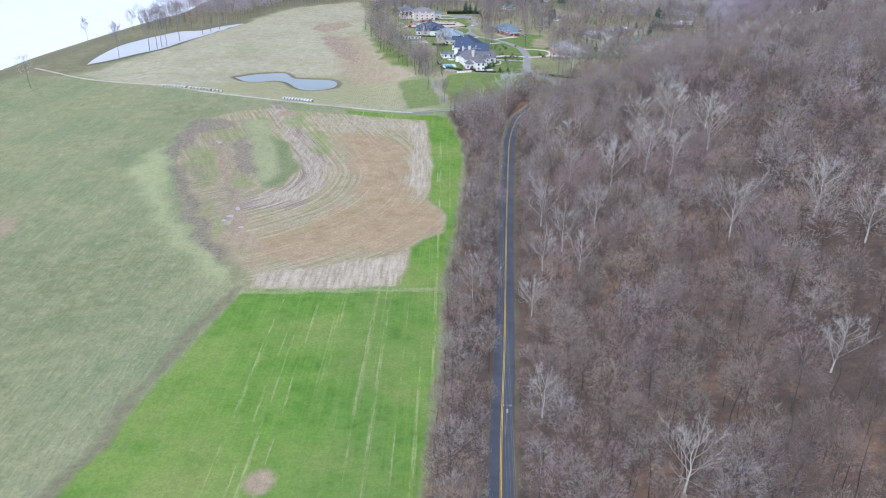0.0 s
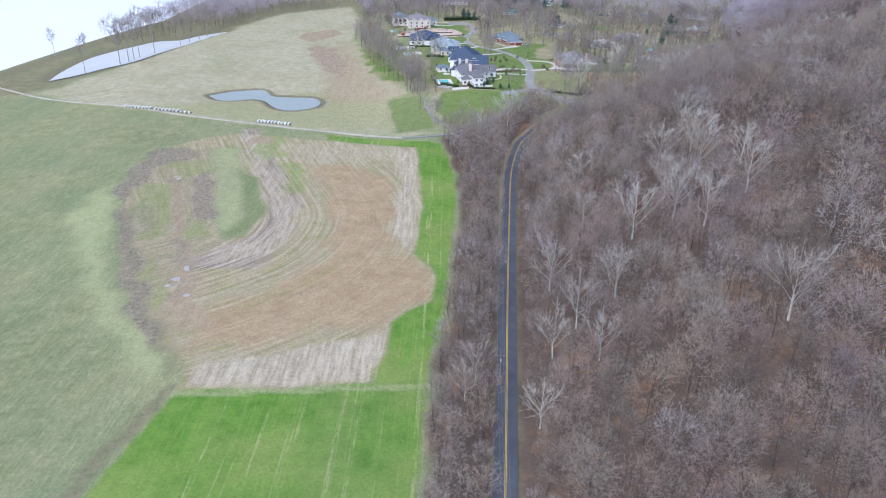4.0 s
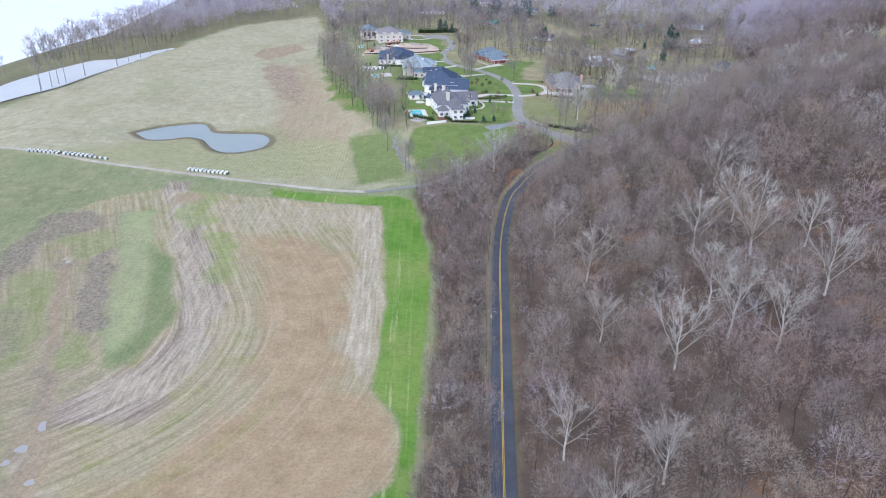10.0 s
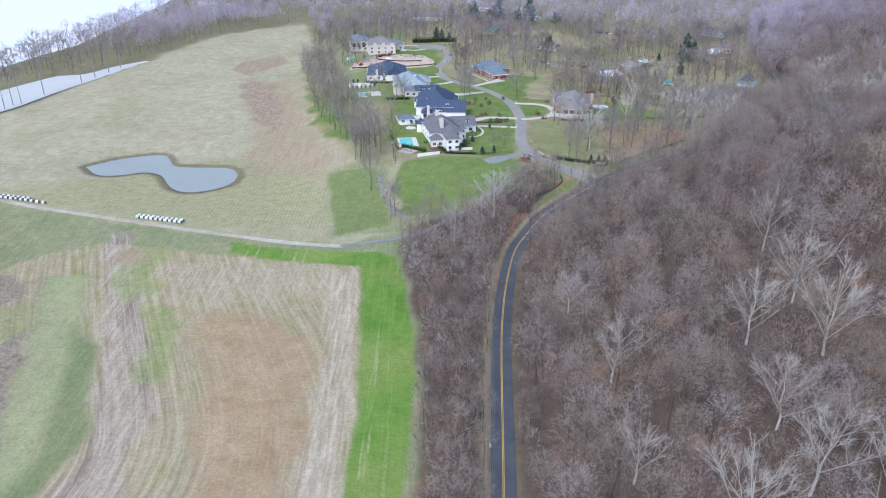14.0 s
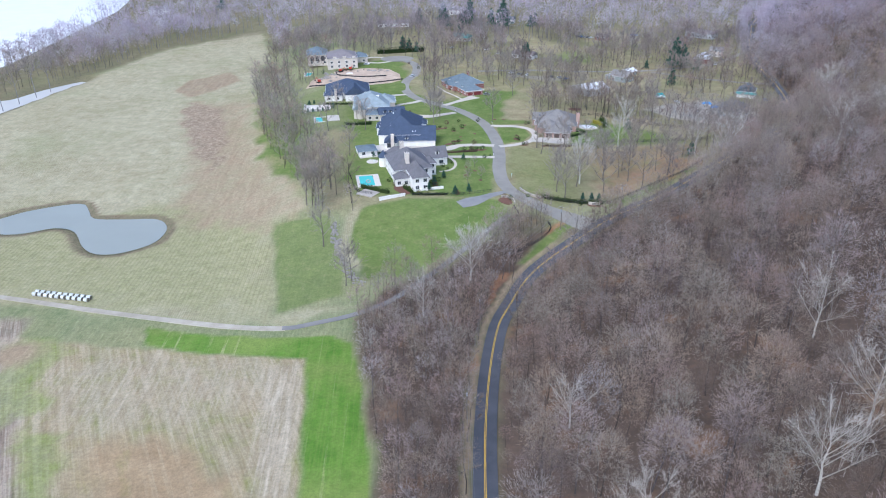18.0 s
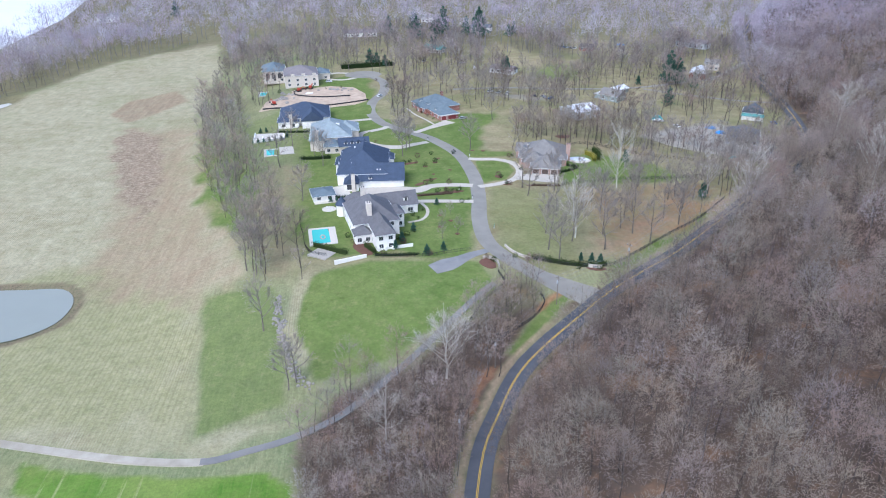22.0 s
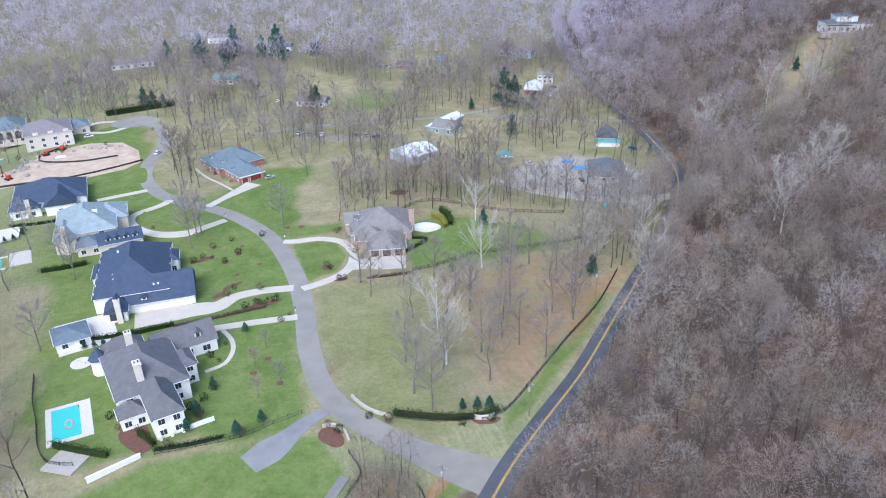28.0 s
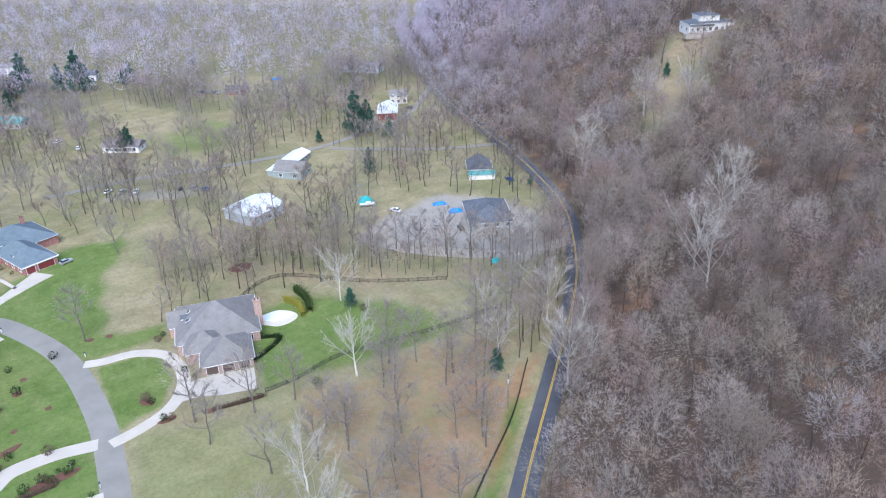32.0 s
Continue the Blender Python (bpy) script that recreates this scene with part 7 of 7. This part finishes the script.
pole = thing("utility_pole", "grey wooden utility pole with a crossarm beside the road", "utility pole", group="utility poles")
part("post", Mesh().tube((0, 0, -0.5), (0, 0, 10.2), 0.16, 0.11, 8), POLE_WOOD, pole)
part("crossarm", Mesh().box(-1.1, 1.1, -0.06, 0.06, 9.3, 9.45), POLE_WOOD, pole)
for s in (-1.0, 0.55, 1.0):
    part("insulator", Mesh().tube((s, 0, 9.45), (s, 0, 9.7), 0.06, 0.04, 6), TRIM, pole)
part("transformer", Mesh().tube((0.0, -0.32, 7.6), (0.0, -0.32, 8.5), 0.24, 0.24, 8), GREY_WALL, pole)
heads = []
for k, (x, y) in enumerate(POLES):
    nx_, ny_ = POLES[min(k + 1, len(POLES) - 1)]
    px_, py_ = POLES[max(k - 1, 0)]
    m = pose(x, y, ground_z(x, y), 0, 0, math.degrees(math.atan2(ny_ - py_, nx_ - px_)) - 90)
    heads.append(m)
    if k == 0:
        pole.matrix_basis = m
    else:
        copy_thing(pole, m)
for s, z in ((-1.0, 9.7), (0.55, 9.7), (1.0, 9.7), (0.0, 7.2)):
    m = Mesh()
    for a, b in zip(heads[:-1], heads[1:]):
        p, q = a @ Vector((s, 0, z)), b @ Vector((s, 0, z))
        for k in range(6):
            u, v = k / 6, (k + 1) / 6
            sag = lambda w: Vector((0, 0, -2.4 * w * (1 - w)))
            m.tube(p.lerp(q, u) + sag(u), p.lerp(q, v) + sag(v), 0.022, 0.022, 3, False)
    whole("overhead_wire", m, WIRE, "thin overhead wire strung between the utility poles", "wire", group="overhead wires")

# ---- vehicles and yard clutter ----
TYRE = plain("tyre_rubber", (0.02, 0.02, 0.02), 0.8, 0.1, 4)
RIM = plain("wheel_rim", (0.4, 0.4, 0.42), 0.35, 0.1, 4, metal=0.8)
LAMP = plain("lamp_glass", (0.6, 0.6, 0.58), 0.2, 0.05, 4)


def car(label, x, y, turn, paint, size=1.0, van=False):
    ob = thing("car", label, "car", pose(x, y, ground_z(x, y) + 0.12, 0, 0, turn) @ Matrix.Scale(size, 4), "parked cars")
    w = 0.88
    prof = [(-2.2, 0.35), (-2.25, 0.75), (-1.9, 0.95), (1.0, 1.0), (2.1, 0.82), (2.25, 0.6), (2.2, 0.35)]
    body = Mesh()
    n = len(prof)
    body.shape([(a, -w, b) for a, b in prof] + [(a, w, b) for a, b in prof], [tuple(range(n)), tuple(range(2 * n - 1, n - 1, -1))] + [(k, n + k, n + (k + 1) % n, (k + 1) % n) for k in range(n)])
    part("body", body, paint, ob)
    top = 1.75 if van else 1.45
    back = -2.1 if van else -1.75
    part("cabin", Mesh().shape([(back, -0.8, 0.93), (1.0, -0.8, 0.97), (1.0, 0.8, 0.97), (back, 0.8, 0.93), (back + 0.4, -0.66, top), (0.25, -0.66, top), (0.25, 0.66, top), (back + 0.4, 0.66, top)],
                               [(4, 5, 6, 7), (0, 1, 5, 4), (1, 2, 6, 5), (2, 3, 7, 6), (3, 0, 4, 7)]), GLASS, ob, "dark window glass")
    part("roof", Mesh().box(back + 0.42, 0.24, -0.67, 0.67, top - 0.01, top + 0.04), paint, ob)
    for sx in (-1.35, 1.35):
        for sy in (-0.82, 0.82):
            wh = part("wheel", Mesh().tube((sx, sy - 0.1, 0.22), (sx, sy + 0.1, 0.22), 0.34, 0.34, 10), TYRE, ob)
            part("rim", Mesh().tube((sx, sy - 0.115, 0.22), (sx, sy + 0.115, 0.22), 0.18, 0.18, 8), RIM, wh)
    for sy in (-0.6, 0.6):
        part("headlight", Mesh().box(2.15, 2.26, sy - 0.15, sy + 0.15, 0.58, 0.72), LAMP, ob)
    return ob


PAINTS = {"white": plain("white_car_paint", (0.68, 0.68, 0.68), 0.3, 0.03, 1), "silver": plain("silver_car_paint", (0.42, 0.43, 0.45), 0.3, 0.03, 1, metal=0.4), "dark": plain("dark_car_paint", (0.03, 0.035, 0.05), 0.3, 0.05, 1),
          "blue": plain("blue_car_paint", (0.03, 0.10, 0.28), 0.3, 0.05, 1), "red": plain("red_machine_paint", (0.42, 0.05, 0.03), 0.5, 0.1, 1)}
car("silver car parked beside maroon garage doors", 71.5, 729, 20, PAINTS["silver"])
car("small pale car parked in the street", 25, 786, 60, PAINTS["white"])
car("white car outside the villa", -9, 830, 10, PAINTS["white"])
for k, (x, y, c) in enumerate(((186, 926, "white"), (183.5, 928, "dark"), (181, 930, "silver"), (178.5, 932, "blue"), (176, 934, "dark"), (96, 790, "white"), (101, 786, "silver"), (106, 783, "white"), (122, 775, "dark"), (127, 772, "silver"), (131, 768, "blue"),
                               (190, 678, "silver"), (196, 671, "dark"), (240, 700, "blue"), (185, 700, "white"), (88, 880, "white"), (60, 890, "silver"), (95, 862, "white"), (262, 822, "dark"), (250, 806, "white"))):
    car({"white": "white", "silver": "silver-grey", "dark": "dark", "blue": "dark blue"}[c] + " car parked in a yard", x, y, 40 + 17 * (k % 5), PAINTS[c])


def tarp(label, x, y, turn, l, w, h, material):
    """A sagging sheet over a heap."""
    m = Mesh()
    n = 8
    r = np.random.default_rng(int(abs(x)))
    pts = []
    for i in range(n + 1):
        for j in range(n + 1):
            u, v = i / n * 2 - 1, j / n * 2 - 1
            hgt = h * max(0, (1 - abs(u) ** 3)) * max(0, (1 - abs(v) ** 3)) * r.uniform(0.85, 1.1)
            pts.append((u * l / 2, v * w / 2, hgt + 0.02))
    m.shape(pts, [(i * (n + 1) + j, (i + 1) * (n + 1) + j, (i + 1) * (n + 1) + j + 1, i * (n + 1) + j + 1) for i in range(n) for j in range(n)])
    whole("tarpaulin", m, material, label, "tarpaulin", pose(x, y, ground_z(x, y) + 0.05, 0, 0, turn))


BLUE_TARP = plain("blue_tarpaulin", (0.03, 0.20, 0.50), 0.5, 0.15, 1)
TEAL_TARP = plain("teal_tarpaulin", (0.03, 0.32, 0.32), 0.5, 0.15, 1)
tarp("bright blue tarpaulin thrown over a heap", 202.5, 696, -20, 5.5, 3, 1.1, BLUE_TARP)
tarp("bright blue tarpaulin over a parked load", 203.5, 686, -20, 5.5, 3, 1.4, BLUE_TARP)
tarp("teal tarpaulin stretched over a boat shelter", 180, 716, -25, 6, 4, 2.4, TEAL_TARP)
tarp("teal tarpaulin lying beside the thicket", 189.5, 641, 30, 4, 2.5, 0.9, TEAL_TARP)
tarp("dark blue tarpaulin beside the wood", 228, 938, -20, 7, 4, 1.2, BLUE_TARP)
boat = thing("boat", "white motor boat parked on the gravel yard", "boat", pose(178.5, 711, ground_z(178.5, 711) + 0.2, 0, 0, -20))
hull = Mesh()
sec = [(-3, 0.9), (-1, 1.05), (1.2, 0.95), (2.6, 0.5), (3.4, 0.05)]
for (x0, w0), (x1, w1) in zip(sec[:-1], sec[1:]):
    hull.shape([(x0, -w0, 1.0), (x1, -w1, 1.05), (x1, 0, 0.25), (x0, 0, 0.15), (x0, w0, 1.0), (x1, w1, 1.05)], [(0, 3, 2, 1), (3, 4, 5, 2), (0, 1, 5, 4)])
part("hull", hull, PAINTS["white"], boat)
part("cabin", Mesh().box(-0.6, 1.4, -0.6, 0.6, 1.0, 1.7), PAINTS["white"], boat)
part("windscreen", Mesh().box(1.38, 1.46, -0.55, 0.55, 1.2, 1.65), GLASS, boat)
part("trailer", Mesh().box(-2.6, 2.0, -0.7, 0.7, 0.0, 0.16), DARK_TRIM, boat)

# ---- the building plot ----
CLAY = plain("orange_clay", (0.42, 0.325, 0.235), 0.95, 0.3, 0.25)
plot = Mesh()
outline = [(-48, 766), (-46, 792), (-30, 812), (-8, 818), (8, 813), (16, 795), (17, 776), (10, 768), (-8, 762), (-28, 760)]
cx_, cy_ = -14, 788
rings = []
for k in range(5):
    f = 1 - k / 5
    rings.append([(cx_ + (x - cx_) * f, cy_ + (y - cy_) * f) for x, y in (outline if k == 0 else [(a + 0.6 * math.sin(b), b) for a, b in outline])])
for k in range(4):
    for j in range(len(outline)):
        q = [rings[k][j], rings[k][(j + 1) % len(outline)], rings[k + 1][(j + 1) % len(outline)], rings[k + 1][j]]
        plot.face(*[(x, y, ground_z(x, y) + (0.08 if kk < 2 and k == 0 else 0.16)) for kk, (x, y) in enumerate(q)])
plot.face(*[(x, y, ground_z(x, y) + 0.16) for x, y in rings[4]])
whole("building_plot", plot, CLAY, "bare orange-brown clay of a house under construction", "ground", kind="structure")
SILT = plain("black_silt_fence", (0.03, 0.03, 0.032), 0.8, 0.1, 2)
for label, pts in (("black silt fence curving over bare clay", [(6.6, 789.7), (-10, 788), (-26, 794), (-30, 805), (-22, 814)]), ("black silt fence along the building plot", [(18, 778), (6, 772), (-7.5, 767), (-24, 764), (-46, 770)])):
    whole("silt_fence", ribbon(curved(pts, 1.5), 0.25, 0.9), SILT, label, "fence", group="silt fences")
rock_data = [Mesh().shape([(math.cos(a) * r0 * (0.8 + 0.3 * math.sin(3 * a + s)), math.sin(a) * r0, z) for z, r0 in ((-0.3, 1.0), (0.35, 0.95), (0.75, 0.45)) for a in np.linspace(0, 2 * math.pi, 8)[:-1]],
                          [(k * 7 + j, k * 7 + (j + 1) % 7, (k + 1) * 7 + (j + 1) % 7, (k + 1) * 7 + j) for k in range(2) for j in range(7)] + [tuple(range(14, 21))]).data("rock", STONE) for s in range(3)]


ROCK = plain("grey_fieldstone", (0.30, 0.275, 0.245), 0.9, 0.25, 1.4, per_object=0.6)
for data in rock_data:
    data.materials[0] = ROCK


def rocks(places, label, group, low, high):
    for k, (x, y) in enumerate(places):
        o = new("rock", rock_data[k % 3])
        o.matrix_basis = pose(x, y, ground_z(x, y) + 0.05, 0, 0, 50 * k) @ Matrix.Scale(float(rng.uniform(low, high)), 4)
        tagged(o, label, "rock", group)


rocks([(-34 + rng.normal(0, 4), 790 + rng.normal(0, 7)) for _ in range(16)] + [(0 + rng.normal(0, 7), 806 + rng.normal(0, 2)) for _ in range(12)], "pale limestone boulder on bare clay", "plot boulders", 0.7, 1.7)
swale_line = curved([(-10.6, 538), (-10.2, 528.5), (-9.1, 523.7), (-8, 518.8), (-5.9, 511), (-4, 504.2), (-1.8, 498.6), (2.2, 494.6)], 0.28)
rocks([tuple(swale_line[int(rng.integers(0, len(swale_line)))] + rng.normal(0, 0.75, 2)) for _ in range(190)], "grey rock lining the drainage swale", "swale rocks", 0.22, 0.62)


def digger(x, y, turn):
    ob = thing("excavator", "small red tracked excavator on bare clay", "excavator", pose(x, y, ground_z(x, y) + 0.15, 0, 0, turn), "diggers")
    part("cab", Mesh().box(-1.2, 0.6, -0.8, 0.8, 0.9, 2.2), PAINTS["red"], ob)
    part("window", Mesh().box(0.2, 0.66, -0.6, 0.6, 1.3, 2.0), GLASS, ob)
    for s in (-0.9, 0.9):
        part("track", Mesh().box(-1.6, 1.6, s - 0.28, s + 0.28, 0, 0.75), TYRE, ob)
    part("boom", Mesh().tube((0.6, 0, 1.4), (3.0, 0, 3.2), 0.2, 0.16, 6), PAINTS["red"], ob)
    part("arm", Mesh().tube((3.0, 0, 3.2), (4.4, 0, 1.2), 0.16, 0.12, 6), PAINTS["red"], ob)
    part("bucket", Mesh().box(4.1, 4.8, -0.4, 0.4, 0.5, 1.2), DARK_TRIM, ob)


digger(-27, 806, 20)
digger(-20, 812, 70)
digger(-40, 778, 130)
tarp("white dust sheet over building materials", -20, 800, 10, 5, 3, 0.7, PAINTS["white"])

# small sign and garden things
sign = thing("lot_sign", "small green and white sign standing in the grass", "sign", pose(66.5, 577.8, ground_z(66.5, 577.8), 0, 0, 70))
part("board", Mesh().box(-0.6, 0.6, -0.04, 0.04, 0.7, 1.5), plain("green_sign", (0.05, 0.25, 0.16), 0.5, 0.1, 2), sign)
part("lettering", Mesh().box(-0.4, 0.4, -0.06, -0.03, 1.15, 1.3).box(-0.4, 0.3, -0.06, -0.03, 0.85, 1.0), TRIM, sign)
for s in (-0.5, 0.5):
    part("post", Mesh().box(s - 0.05, s + 0.05, -0.05, 0.05, -0.3, 0.75), TRIM, sign)
for x, y, t in ((57.5, 619.2, 0), (67.5, 664, 40), (62, 609, 0), (49, 692, 60), (42, 711, 60)):
    mb = thing("mailbox", "mailbox on a white post at the drive's mouth", "mailbox", pose(x, y, ground_z(x, y), 0, 0, t), "mailboxes")
    part("post", Mesh().box(-0.08, 0.08, -0.08, 0.08, -0.3, 1.1), TRIM, mb)
    part("box", Mesh().box(-0.15, 0.15, -0.3, 0.3, 1.1, 1.42), DARK_TRIM, mb)
for x, y in ((1.8, 604.5), (3.6, 602.6), (0, 622), (2.4, 623.6), (3.4, 620)):
    ch = thing("patio_chair", "pale garden chair on the stone patio", "chair", pose(x, y, ground_z(x, y) + 0.13, 0, 0, 60 * x), "patio chairs")
    part("seat", Mesh().box(-0.3, 0.3, -0.3, 0.3, 0.38, 0.46), TRIM, ch)
    part("backrest", Mesh().box(-0.3, 0.3, 0.24, 0.3, 0.46, 0.95), TRIM, ch)
    for a in (-0.26, 0.26):
        for b in (-0.26, 0.26):
            part("leg", Mesh().box(a - 0.03, a + 0.03, b - 0.03, b + 0.03, 0, 0.38), TRIM, ch)
